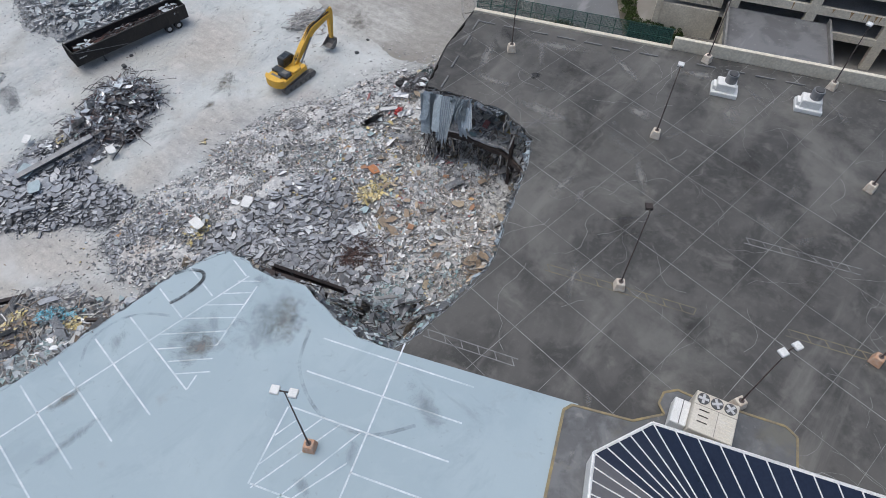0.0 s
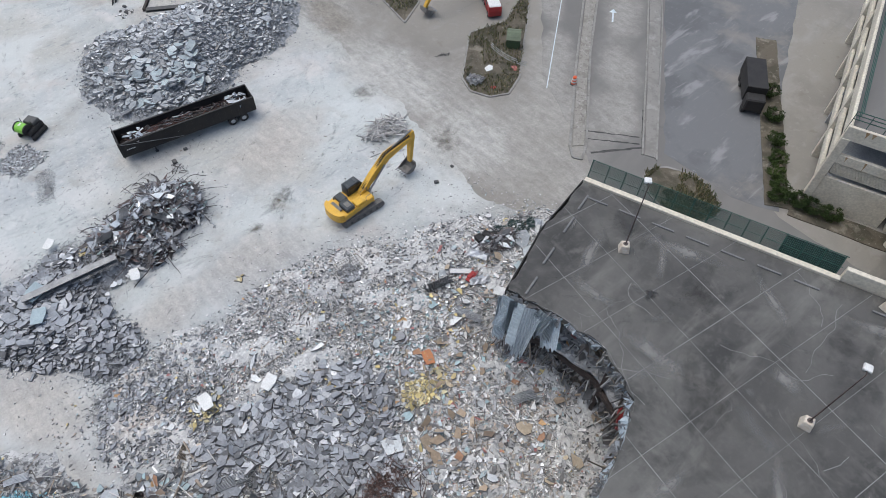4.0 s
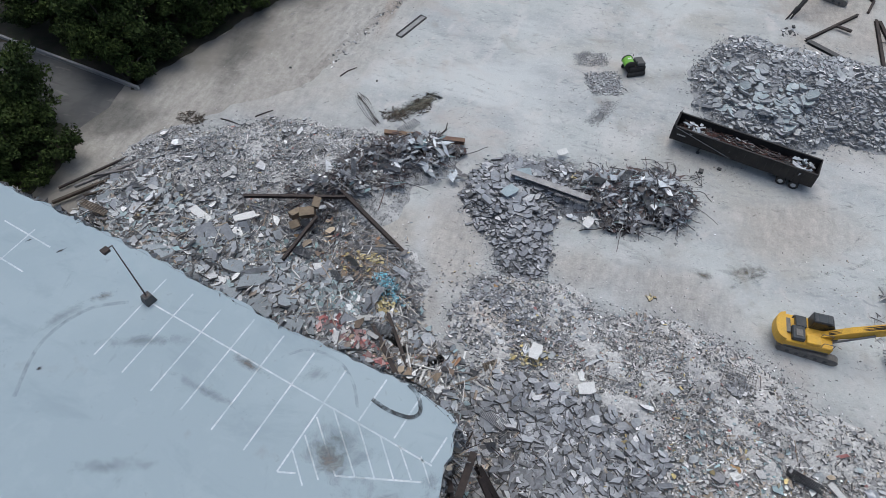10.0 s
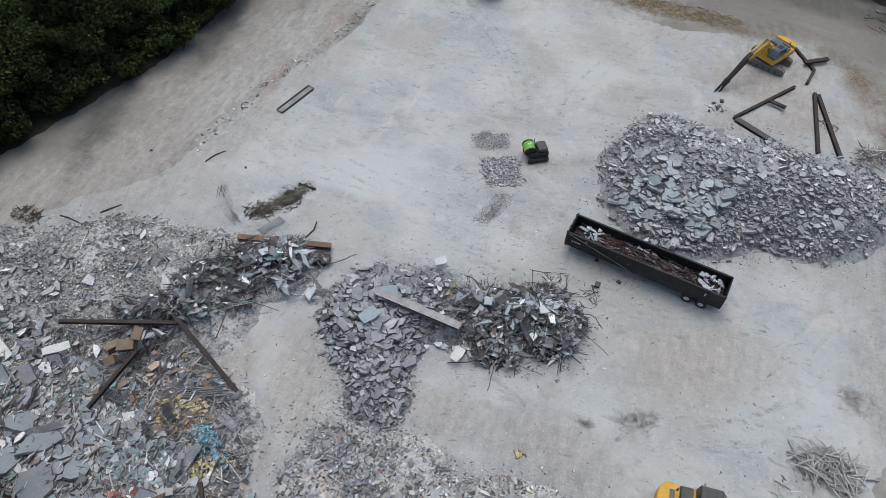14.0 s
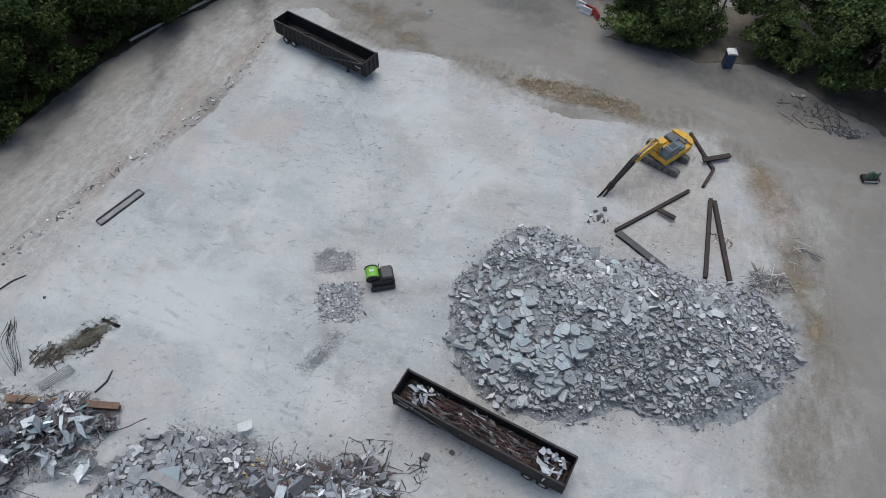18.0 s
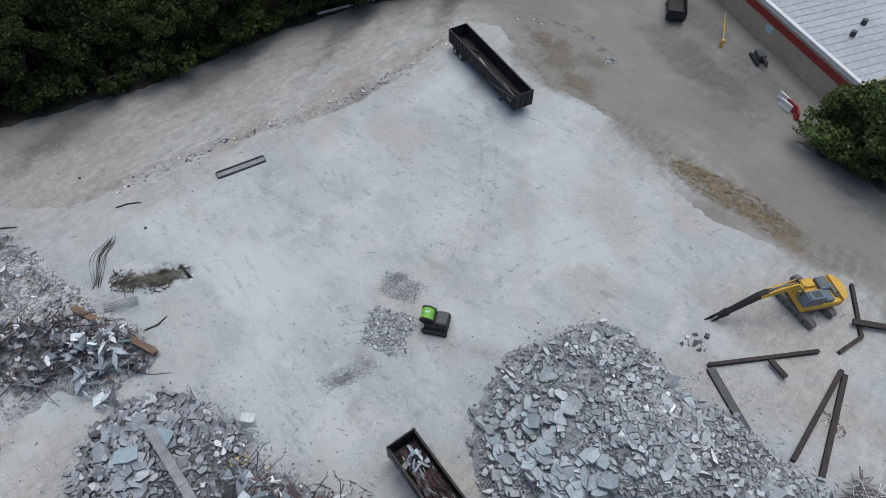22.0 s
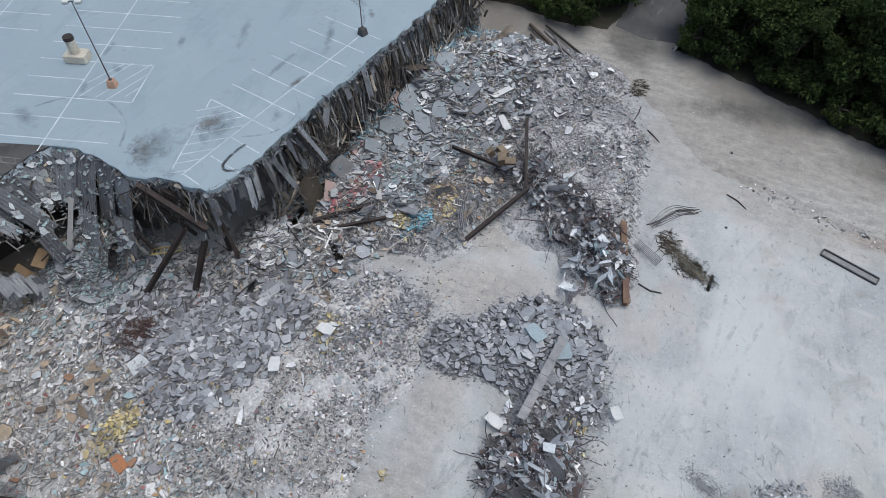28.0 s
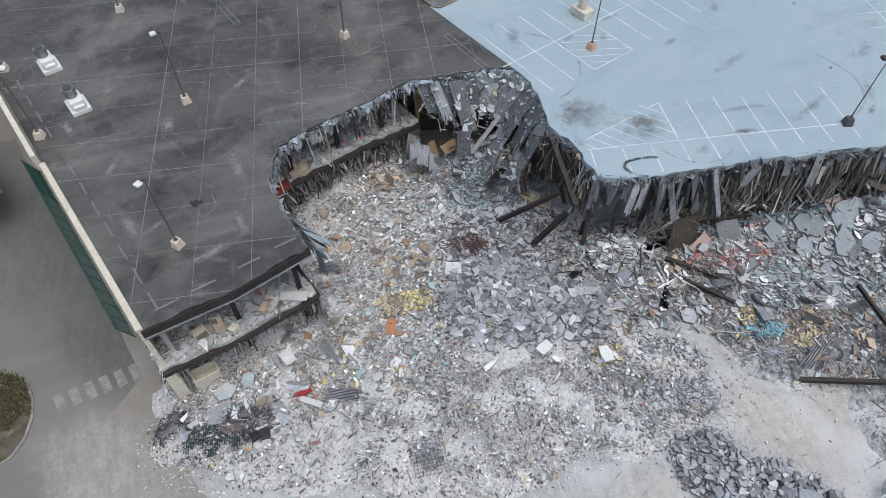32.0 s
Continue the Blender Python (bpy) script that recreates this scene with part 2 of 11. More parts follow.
M_DARKROOF = layered("worn_dark_deck", (0.06, 0.058, 0.055), [
    ((0.103, 0.099, 0.093), 0.07, 1, 1, 0, 0.44, 0.6, 0.75), ((0.031, 0.031, 0.030), 0.1, 1, 1.6, 30, 0.48, 0.62, 0.75),
    ((0.189, 0.182, 0.168), 0.13, 0.4, 2.2, -50, 0.56, 0.74, 0.7), ((0.224, 0.217, 0.197), 0.25, 1.6, 0.7, 35, 0.6, 0.8, 0.6), ((0.172, 0.166, 0.152), 0.4, 1, 1, 10, 0.58, 0.72, 0.5),
    ((0.112, 0.108, 0.100), 1.5, 1, 1, 0, 0.5, 0.66, 0.4), ((0.024, 0.024, 0.023), 0.5, 1, 1, 0, 0.62, 0.74, 0.6), ((0.129, 0.125, 0.115), 5.0, 1, 1, 0, 0.58, 0.68, 0.3), ((0.172, 0.167, 0.154), 0.11, 1, 1, 20, 0.5, 0.66, 0.55), ((0.039, 0.038, 0.038), 0.16, 1, 1, 0, 0.56, 0.68, 0.6)], rough=0.75, bump=0.12)
M_ASPHALT = layered("asphalt", (0.160, 0.154, 0.146), [
    ((0.200, 0.192, 0.181), 0.08, 0.5, 2, -55, 0.48, 0.64, 0.6), ((0.096, 0.095, 0.094), 0.12, 2, 0.6, -55, 0.55, 0.7, 0.5),
    ((0.160, 0.154, 0.146), 0.6, 1, 1, 0, 0.58, 0.72, 0.35), ((0.192, 0.182, 0.168), 0.05, 1, 1, 0, 0.55, 0.68, 0.6)], bump=0.2)
M_CONC = mat("concrete", (0.42, 0.42, 0.41), (0.33, 0.33, 0.33), 0.6, 0.9, 0.2)
M_CREAM = mat("cream_concrete", (0.68, 0.635, 0.53), (0.54, 0.49, 0.4), 0.35, 0.85, 0.15)
M_FINES = layered("crushed_rubble", (0.51, 0.508, 0.5), [
    ((0.36, 0.36, 0.365), 0.16, 1, 1, 0, 0.46, 0.6, 0.7), ((0.56, 0.54, 0.52), 0.2, 1, 1, 30, 0.52, 0.66, 0.7),
    ((0.46, 0.4, 0.34), 0.12, 1, 1, 60, 0.54, 0.7, 0.6), ((0.24, 0.24, 0.245), 1.6, 1, 1, 0, 0.54, 0.64, 0.45), ((0.19, 0.19, 0.193), 4.5, 1, 1, 0, 0.56, 0.63, 0.55),
    ((0.7, 0.69, 0.67), 3.2, 1, 1, 0, 0.54, 0.62, 0.75)], bump=1.0, bump_scale=3.0)
# Heap skin darkened in colour so gaps between slabs look shaded.
M_GAPFINES = layered("gap_shade_rubble", (0.25, 0.255, 0.265), [
    ((0.17, 0.175, 0.185), 0.3, 1, 1, 0, 0.46, 0.6, 0.7), ((0.34, 0.34, 0.34), 0.4, 1, 1, 30, 0.52, 0.66, 0.6), ((0.08, 0.08, 0.083), 1.8, 1, 1, 0, 0.5, 0.6, 0.8),
    ((0.07, 0.07, 0.07), 5.0, 1, 1, 0, 0.53, 0.61, 0.7), ((0.5, 0.5, 0.5), 3.4, 1, 1, 0, 0.57, 0.64, 0.7)], bump=1.0, bump_scale=3.0)
M_BANKFINES = layered("grey_crushed_rubble", (0.54, 0.54, 0.535), [
    ((0.3, 0.305, 0.31), 0.2, 1, 1, 0, 0.44, 0.58, 0.8), ((0.5, 0.49, 0.475), 0.25, 1, 1, 30, 0.54, 0.66, 0.7), ((0.1, 0.1, 0.103), 1.8, 1, 1, 0, 0.52, 0.6, 0.8),
    ((0.08, 0.08, 0.08), 5.0, 1, 1, 0, 0.54, 0.61, 0.7), ((0.6, 0.6, 0.59), 3.4, 1, 1, 0, 0.57, 0.64, 0.7)], bump=1.0, bump_scale=3.0)
M_SCRAP = mat("scrap_metal", (1, 1, 1), (0.6, 0.58, 0.56), 1.5, 0.65, 0.2, metal=0.15, vary="island", amount=0.35, ramp=[
    (7, (0.055, 0.046, 0.05)), (5, (0.1, 0.082, 0.086)), (3, (0.19, 0.185, 0.2)), (2, (0.36, 0.37, 0.39)), (1.6, (0.11, 0.068, 0.06)), (1, (0.6, 0.61, 0.62))])
M_RUST = mat("rusty_dark_steel", (0.07, 0.052, 0.046), (0.035, 0.03, 0.029), 1.2, 0.75, 0.3, metal=0.25)
M_STEEL = mat("grey_steel", (0.33, 0.335, 0.34), (0.2, 0.2, 0.21), 1.0, 0.55, 0.15, metal=0.6)
M_BLACK = mat("black_paint", (0.014, 0.013, 0.014), (0.028, 0.025, 0.023), 0.9, 0.65, 0.15)
M_RUBBER = mat("tyre_rubber", (0.02, 0.02, 0.02), (0.05, 0.048, 0.045), 3.0, 0.9, 0.2)
M_RIM = mat("pale_rim", (0.6, 0.6, 0.6), (0.4, 0.4, 0.4), 3.0, 0.5, 0.1, metal=0.3)
M_YELLOW = mat("excavator_yellow", (0.72, 0.42, 0.035), (0.58, 0.34, 0.05), 1.2, 0.5, 0.08)
M_DKGREY = mat("dark_grey_metal", (0.06, 0.062, 0.066), (0.1, 0.098, 0.095), 1.5, 0.6, 0.15, metal=0.2)
M_TRACK = mat("muddy_track_steel", (0.13, 0.125, 0.12), (0.22, 0.21, 0.195), 2.0, 0.85, 0.3)
M_GLASS = mat("dark_glass", (0.02, 0.026, 0.032), (0.03, 0.04, 0.048), 0.6, 0.08, 0.0)
M_WHITE = mat("white_paint", (0.74, 0.74, 0.73), (0.62, 0.62, 0.6), 1.0, 0.6, 0.05)
M_LINE = mat("worn_white_line", (0.66, 0.7, 0.72), (0.38, 0.46, 0.5), 0.7, 0.8, 0.05)
M_GREEN = mat("dark_green_paint", (0.028, 0.085, 0.065), (0.02, 0.06, 0.05), 1.0, 0.6, 0.1)
M_RED = mat("red_paint", (0.33, 0.03, 0.028), (0.24, 0.03, 0.03), 1.0, 0.6, 0.1)
M_BARK = mat("bark", (0.09, 0.07, 0.055), (0.055, 0.045, 0.035), 2.0, 0.95, 0.5)
M_LEAF = mat("tree_leaf", (0.062, 0.088, 0.024), (0.022, 0.036, 0.013), 0.13, 0.8, 0.0, vary="island", amount=0.6)
M_LEAF.node_tree.nodes["Principled BSDF"].inputs["Specular IOR Level"].default_value = 0.15


M_LEAFGREEN = mat("light_tree_leaf", (0.13, 0.17, 0.055), (0.06, 0.085, 0.03), 0.13, 0.8, 0.0, vary="island", amount=0.6)
M_LEAFGREEN.node_tree.nodes["Principled BSDF"].inputs["Specular IOR Level"].default_value = 0.15
# Side faces are coloured darker than tops to paint in shade and outlines.
M_SHADESIDE = mat("shaded_piece_side", (0.18, 0.18, 0.185), (0.11, 0.11, 0.114), 1.5, 0.95, 0.3, vary="island", amount=0.4)

# A milder version of the painted side shade, for small or pale pieces.
M_SOFTSHADESIDE = mat("soft_shaded_piece_side", (0.34, 0.343, 0.35), (0.22, 0.222, 0.227), 1.5, 0.95, 0.3, vary="island", amount=0.35)


# ---- mesh helpers ----
def thing(name, label="", category="", m=None, group="", kind=""):
    ob = new(name)
    if m is not None:
        ob.matrix_basis = m
    return tagged(ob, label, category, group, kind)


def finish(ob, material, smooth=False):
    if material is not None:
        ob.data.materials.append(material)
    if smooth:
        ob.data.polygons.foreach_set("use_smooth", [True] * len(ob.data.polygons))
    return ob


def part(name, bm, material, parent=None, label="", m=None, smooth=False):
    """Links a bmesh as one mesh object, under parent if one is given."""
    data = bpy.data.meshes.new(name)
    bm.to_mesh(data)
    bm.free()
    ob = new(name, data)
    if parent is not None:
        ob.parent = parent
    if m is not None:
        ob.matrix_basis = m
    if label:
        tagged(ob, label)
    return finish(ob, material, smooth)


def raw(name, verts, faces, material, parent=None, label="", smooth=False):
    data = bpy.data.meshes.new(name)
    data.from_pydata(verts, [], faces)
    ob = new(name, data)
    if parent is not None:
        ob.parent = parent
    if label:
        tagged(ob, label)
    return finish(ob, material, smooth)


def share(name, data, parent, m, label=""):
    ob = new(name, data)
    ob.parent = parent
    ob.matrix_basis = m
    if label:
        tagged(ob, label)
    return ob


def box(bm, x0, x1, y0, y1, z0, z1, m=None, bevel=0.0):
    r = bmesh.ops.create_cube(bm, size=1.0)
    vs = r["verts"]
    for v in vs:
        v.co = Vector(((x0 + x1) / 2 + v.co.x * (x1 - x0), (y0 + y1) / 2 + v.co.y * (y1 - y0), (z0 + z1) / 2 + v.co.z * (z1 - z0)))
        if m is not None:
            v.co = m @ v.co
    if bevel:
        es = list({e for v in vs for e in v.link_edges})
        bmesh.ops.bevel(bm, geom=es, offset=bevel, segments=1, affect="EDGES")
    return vs


def rod(bm, p0, p1, r0, r1=None, n=8):
    """A round bar from p0 to p1."""
    p0, p1 = Vector(p0), Vector(p1)
    d = p1 - p0
    m = Matrix.Translation((p0 + p1) / 2) @ d.to_track_quat("Z", "Y").to_matrix().to_4x4()
    bmesh.ops.create_cone(bm, cap_ends=True, segments=n, radius1=r0, radius2=r0 if r1 is None else r1, depth=d.length, matrix=m)


def beam_bm(bm, p0, p1, w, h, web=0.03):
    """A rolled I-section from p0 to p1."""
    p0, p1 = Vector(p0), Vector(p1)
    d = p1 - p0
    m = Matrix.Translation(p0) @ d.to_track_quat("X", "Z").to_matrix().to_4x4()
    n = d.length
    box(bm, 0, n, -w / 2, w / 2, h / 2 - web, h / 2, m)
    box(bm, 0, n, -w / 2, w / 2, -h / 2, -h / 2 + web, m)
    box(bm, 0, n, -web / 2, web / 2, -h / 2 + web, h / 2 - web, m)


def prism(bm, pts, z0, z1):
    """An upright block on any outline."""
    lo = [bm.verts.new((x, y, z0)) for x, y in pts]
    hi = [bm.verts.new((x, y, z1)) for x, y in pts]
    n = len(pts)
    for a in range(n):
        bm.faces.new((lo[a], lo[(a + 1) % n], hi[(a + 1) % n], hi[a]))
    caps = [bm.faces.new(hi), bm.faces.new(lo[::-1])]
    bm.normal_update()
    bmesh.ops.triangulate(bm, faces=caps)
    bmesh.ops.recalc_face_normals(bm, faces=bm.faces[:])


def profile(bm, pts, y0, y1, m=None):
    """A side outline in x and z, given width along y."""
    a = [bm.verts.new((x, y0, z)) for x, z in pts]
    b = [bm.verts.new((x, y1, z)) for x, z in pts]
    n = len(pts)
    fs = [bm.faces.new((a[i], a[(i + 1) % n], b[(i + 1) % n], b[i])) for i in range(n)]
    caps = [bm.faces.new(a), bm.faces.new(b[::-1])]
    bm.normal_update()
    bmesh.ops.triangulate(bm, faces=caps)
    bmesh.ops.recalc_face_normals(bm, faces=bm.faces[:])
    if m is not None:
        bmesh.ops.transform(bm, matrix=m, verts=a + b)


def jagged(pts, step, amp, seed):
    """An outline broken up into short uneven pieces."""
    rng = random.Random(seed)
    out = []
    for a, b in zip(pts, pts[1:]):
        d = math.dist(a, b)
        n = max(1, int(d / step))
        nx, ny = (b[1] - a[1]) / d, -(b[0] - a[0]) / d
        for k in range(n):
            s = k / n
            o = 0 if k == 0 else rng.uniform(-amp, amp)
            out.append((a[0] + (b[0] - a[0]) * s + nx * o, a[1] + (b[1] - a[1]) * s + ny * o))
    out.append(pts[-1])
    return out


def inside(pts, x, y):
    """Which of the points x, y lie in the outline."""
    x, y = np.asarray(x, float), np.asarray(y, float)
    hit = np.zeros(np.broadcast(x, y).shape, bool)
    for (ax, ay), (bx, by) in zip(pts, pts[1:] + pts[:1]):
        with np.errstate(divide="ignore", invalid="ignore"):
            cross = ((ay > y) != (by > y)) & (x < (bx - ax) * (y - ay) / (by - ay) + ax)
        hit ^= cross
    return hit


# ---- ground forms: heaps of rubble as sums of rounded mounds (x, y, rx, ry, turn, height) ----
FAN = [(14, 20, 12, 9, 0, 1.7), (22, 14, 12, 10, 0, 1.0), (31, 21, 13, 7, -15, 1.0), (12, 6, 10, 10, 0, 1.2), (23, 4, 10, 8, 0, 0.9),
       (40, 19, 6.5, 4, 0, 0.9), (6, 28.5, 7.5, 5, 20, 0.8), (20, 27, 12, 6, -5, 0.8), (10, -0.5, 5.5, 4.5, 10, 2.6), (8.0, 1.8, 4.4, 5.0, 0, 2.2), (24, -1.5, 9, 4, -8, 1.7), (32.5, 6, 4, 8, 0, 1.5), (38, 14.5, 8, 4, 12, 0.9),
       (1.0, 14.2, 6.0, 4.4, -10, 2.6), (22, -6.0, 10, 4, -8, 1.7), (35.5, 1.5, 4.5, 8, 0, 1.7), (38, 10.5, 6, 3, 12, 1.2)]
BAND = [(-4, 18.5, 10, 7, -10, 1.9), (-17, 20.5, 14, 7.5, -10, 3.6), (-31, 24.5, 12, 9, -10, 3.8), (-24, 39, 15, 8.5, 20, 1.3), (-35, 33, 8, 9, 0, 1.5), (-9, 27, 6.5, 6.5, 0, 1.1),
        (-14, 29.5, 9, 5, -10, 1.3), (-12, 44.5, 7.5, 4.2, 12, 1.4), (-15, 38, 6.5, 5, 30, 1.4), (-27, 19.5, 11, 4.5, -10, 1.6)]
MID = [(1.2, 42, 5.6, 6.6, 15, 1.3), (13, 46, 7.2, 4.6, 12, 1.5), (4, 36, 3.2, 4.2, 0, 0.5), (6, 45.5, 6, 4, 0, 0.6)]
BIG = [(27, 68.5, 9.8, 10.4, -8, 3.4), (37, 70, 10.5, 8.8, -5, 2.8), (43.2, 72.5, 6.5, 6, 10, 1.3), (23, 75.5, 4, 4, 30, 1.2)]


def mound(forms, x, y):
    x, y = np.asarray(x, float), np.asarray(y, float)
    x, y = x + 0.9 * lumps(x, y, 0.45, 71) + 0.35 * lumps(x, y, 1.5, 73), y + 0.9 * lumps(x, y, 0.45, 72) + 0.35 * lumps(x, y, 1.5, 74)
    h = np.zeros(np.broadcast(x, y).shape)
    for cx, cy, rx, ry, turn, top in forms:
        c, s = math.cos(radians(turn)), math.sin(radians(turn))
        u, v = ((x - cx) * c + (y - cy) * s) / rx, (-(x - cx) * s + (y - cy) * c) / ry
        h = h + top * np.clip(1 - u * u - v * v, 0, 1) ** 1.3
    return h


def lumps(x, y, s, seed):
    """Cheap bumpy noise on arrays, about -1 to 1."""
    r = np.random.RandomState(seed)
    out = np.zeros(np.broadcast(x, y).shape)
    for k in range(10):
        f, a, p = s * (0.6 + 0.35 * k), r.uniform(0, 2 * np.pi), r.uniform(0, 7)
        out += np.sin((x * np.cos(a) + y * np.sin(a)) * f + p + 1.3 * np.sin((x * np.sin(a) - y * np.cos(a)) * f * 0.7)) / (1 + 0.35 * k)
    return out / 3.0


def heap_mesh(name, forms, x0, x1, y0, y1, step, parent, seed, material, sink=0.13):
    """The body of a heap: one uneven skin with its foot just under the ground."""
    xs, ys = np.arange(x0, x1 + step, step), np.arange(y0, y1 + step, step)
    gx, gy = np.meshgrid(xs, ys)
    gx = gx + lumps(gx * 3, gy * 3, 1.0, seed + 5) * step * 0.3
    h = mound(forms, gx, gy)
    z = np.where(h > 0.02, h + np.minimum(h, 0.5) * (lumps(gx, gy, 0.9, seed) * 0.45 + lumps(gx, gy, 2.6, seed + 1) * 0.4) - sink, -0.1)
    nx, ny = len(xs), len(ys)
    verts = np.stack([gx, gy, z], -1).reshape(-1, 3)
    up = h > 0.02
    keep = up[:-1, :-1] | up[1:, :-1] | up[:-1, 1:] | up[1:, 1:]
    i, j = np.nonzero(keep)
    a = i * nx + j
    faces = np.stack([a, a + 1, a + 1 + nx, a + nx], -1)
    used, back = np.unique(faces, return_inverse=True)
    return raw(name, verts[used].tolist(), back.reshape(-1, 4).tolist(), material, parent)


def pieces(name, xyz, size, thick, tilt, material, parent, seed, sides=5, long=1.0, label="", kind="stuff"):
    """Many broken flat pieces in one mesh: each an uneven slab of its own size, thickness and tilt."""
    r = np.random.RandomState(seed)
    n = len(xyz)
    ang = np.sort(r.uniform(0, 2 * np.pi, (n, sides)), 1) * 0.35 + np.arange(sides) * 2 * np.pi / sides * 0.65 + r.uniform(0, 7, (n, 1))
    rad = r.uniform(0.72 if sides == 4 else 0.5, 1.15, (n, sides)) * size[:, None] / 2
    st = np.exp(r.normal(0, 0.5, (n, 1))) * long
    th = r.uniform(0, 7, (n, 1))
    px, py = np.cos(ang) * rad * np.sqrt(st), np.sin(ang) * rad / np.sqrt(st)
    lx, ly = px * np.cos(th) - py * np.sin(th), px * np.sin(th) + py * np.cos(th)
    t = (thick * r.uniform(0.6, 1.5, n))[:, None]
    top = np.stack([lx * 0.96, ly * 0.96, np.broadcast_to(t / 2, lx.shape) + r.normal(0, 0.06, lx.shape) * t], -1)
    bot = np.stack([lx, ly, np.broadcast_to(-t / 2, lx.shape)], -1)
    v = np.concatenate([top, bot], 1)
    a, b = r.normal(0, tilt, n), r.normal(0, tilt, n)
    ca, sa, cb, sb = np.cos(a), np.sin(a), np.cos(b), np.sin(b)
    R = np.zeros((n, 3, 3))
    R[:, 0, 0], R[:, 0, 2] = cb, sb
    R[:, 1, 0], R[:, 1, 1], R[:, 1, 2] = sa * sb, ca, -sa * cb
    R[:, 2, 0], R[:, 2, 1], R[:, 2, 2] = -ca * sb, sa, ca * cb
    v = np.einsum("nij,nkj->nki", R, v) + np.asarray(xyz)[:, None, :]
    k = 2 * sides
    base = (np.arange(n) * k)[:, None]
    idx = np.arange(sides)
    tops = (base + idx).tolist()
    nxt = (idx + 1) % sides
    side = np.stack([base + idx, base + sides + idx, base + sides + nxt, base + nxt], -1).reshape(-1, 4).tolist()
    ob = raw(name, v.reshape(-1, 3).tolist(), tops + side, material, parent, label)
    # Sides get the darkened colour, so gaps between pieces read as shade.
    ob.data.materials.append(M_SHADESIDE if sides > 4 else M_SOFTSHADESIDE)
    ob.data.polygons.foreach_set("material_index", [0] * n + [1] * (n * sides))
    return tagged(ob, kind=kind)


def sticks(name, p0, p1, width, material, parent, seed, label="", kind="stuff"):
    """Many thin bars in one mesh, each from p0 to p1."""
    r = np.random.RandomState(seed)
    n = len(p0)
    d = p1 - p0
    d = d / np.linalg.norm(d, axis=1, keepdims=True)
    s = np.cross(d, r.normal(0, 1, (n, 3)))
    s = s / np.linalg.norm(s, axis=1, keepdims=True)
    u = np.cross(d, s)
    w = np.asarray(width)[:, None]
    h = w * r.uniform(0.3, 1.0, (n, 1))
    v = np.stack([e + a * s * w / 2 + b * u * h / 2 for e in (p0, p1) for a, b in ((-1, -1), (1, -1), (1, 1), (-1, 1))], 1)
    base = (np.arange(n) * 8)[:, None, None]
    f = np.array([(0, 1, 2, 3), (7, 6, 5, 4), (0, 4, 5, 1), (1, 5, 6, 2), (2, 6, 7, 3), (3, 7, 4, 0)])[None]
    ob = raw(name, v.reshape(-1, 3).tolist(), (base + f).reshape(-1, 4).tolist(), material, parent, label)
    return tagged(ob, kind=kind)


def strewn(forms, n, x0, x1, y0, y1, seed, least=0.05, lift=0.0, keep=None):
    """Random places on the heaps, at the height of the surface."""
    r = np.random.RandomState(seed)
    x, y = r.uniform(x0, x1, n * 6), r.uniform(y0, y1, n * 6)
    h = mound(forms, x, y)
    ok = h > least
    if keep is not None:
        ok &= keep(x, y)
    x, y, h = x[ok][:n], y[ok][:n], h[ok][:n]
    return np.stack([x, y, h + lift + 0.03], -1)


# ---- the setting ----
bm = bmesh.new()
bmesh.ops.create_grid(bm, x_segments=24, y_segments=24, size=2500)
part("ground", bm, M_DIRT)
tagged(bpy.data.objects["ground"], "pale tan dusty dirt and gravel ground of the site", "ground", kind="structure")

SLAB = [(45, 18), (42, 26), (43.5, 34), (45.5, 43.5), (46, 52), (49, 64), (52, 80), (48.5, 90), (42.6, 97.7), (36.7, 99.5), (30, 98), (23.4, 96.8), (16.4, 98.6),
        (9.8, 103), (-3, 102.5), (-14.6, 108), (-20.5, 105), (-18, 99), (-17.7, 88), (-19.4, 79), (-22.3, 73), (-24.8, 65), (-28, 52), (-35.7, 44.4), (-41, 36), (-39, 12), (45, -6)]
bm = bmesh.new()
prism(bm, jagged(jagged(SLAB + SLAB[:1], 2.6, 0.8, 3), 0.5, 0.22, 4)[:-1], -0.05, 0.035)
part("floor_slab", bm, M_SLAB)
tagged(bpy.data.objects["floor_slab"], "bare dusty whitish concrete floor slab with tyre marks", "concrete slab", kind="structure")

# roof decks
LIGHT = [(5.3, -3.4), (4.6, -0.8), (4.8, 1.6), (5.6, 5.4), (4.6, 8.4), (4.4, 12.6), (0.5, 14.4), (-4.8, 15.1), (-9.5, 15.6), (-15.3, 16.8), (-22, 18.1), (-29, 19.3), (-39.8, 21)]
DARKHOLE = [(43, 15.2), (36.3, 14), (29.8, 11.8), (31, 7.4), (31.4, 3.4), (29.8, -0.4), (26.2, -1.9), (21, -3.4), (16.5, -5), (13, -5), (7.5, -4.3), (5.3, -3.4)]
light_edge = jagged(LIGHT, 0.7, 0.22, 11)
dark_edge = jagged(DARKHOLE, 0.7, 0.2, 12)
light_out = light_edge + [(-58, -60), (-10, -62), (3.0, -18.2), (9.7, -16.5)]
dark_out = dark_edge + [(9.7, -16.5), (3.0, -18.2), (-10, -62), (30, -75), (71, -69)]
ROOF = 11.0
bm = bmesh.new()
prism(bm, light_out, ROOF - 0.55, ROOF)
part("roof_light", bm, M_LIGHTROOF)
tagged(bpy.data.objects["roof_light"], "pale blue coated parking roof with a torn edge", "roof", kind="structure")
bm = bmesh.new()
prism(bm, dark_out, ROOF - 0.6, ROOF - 0.03)
part("roof_dark", bm, M_DARKROOF)
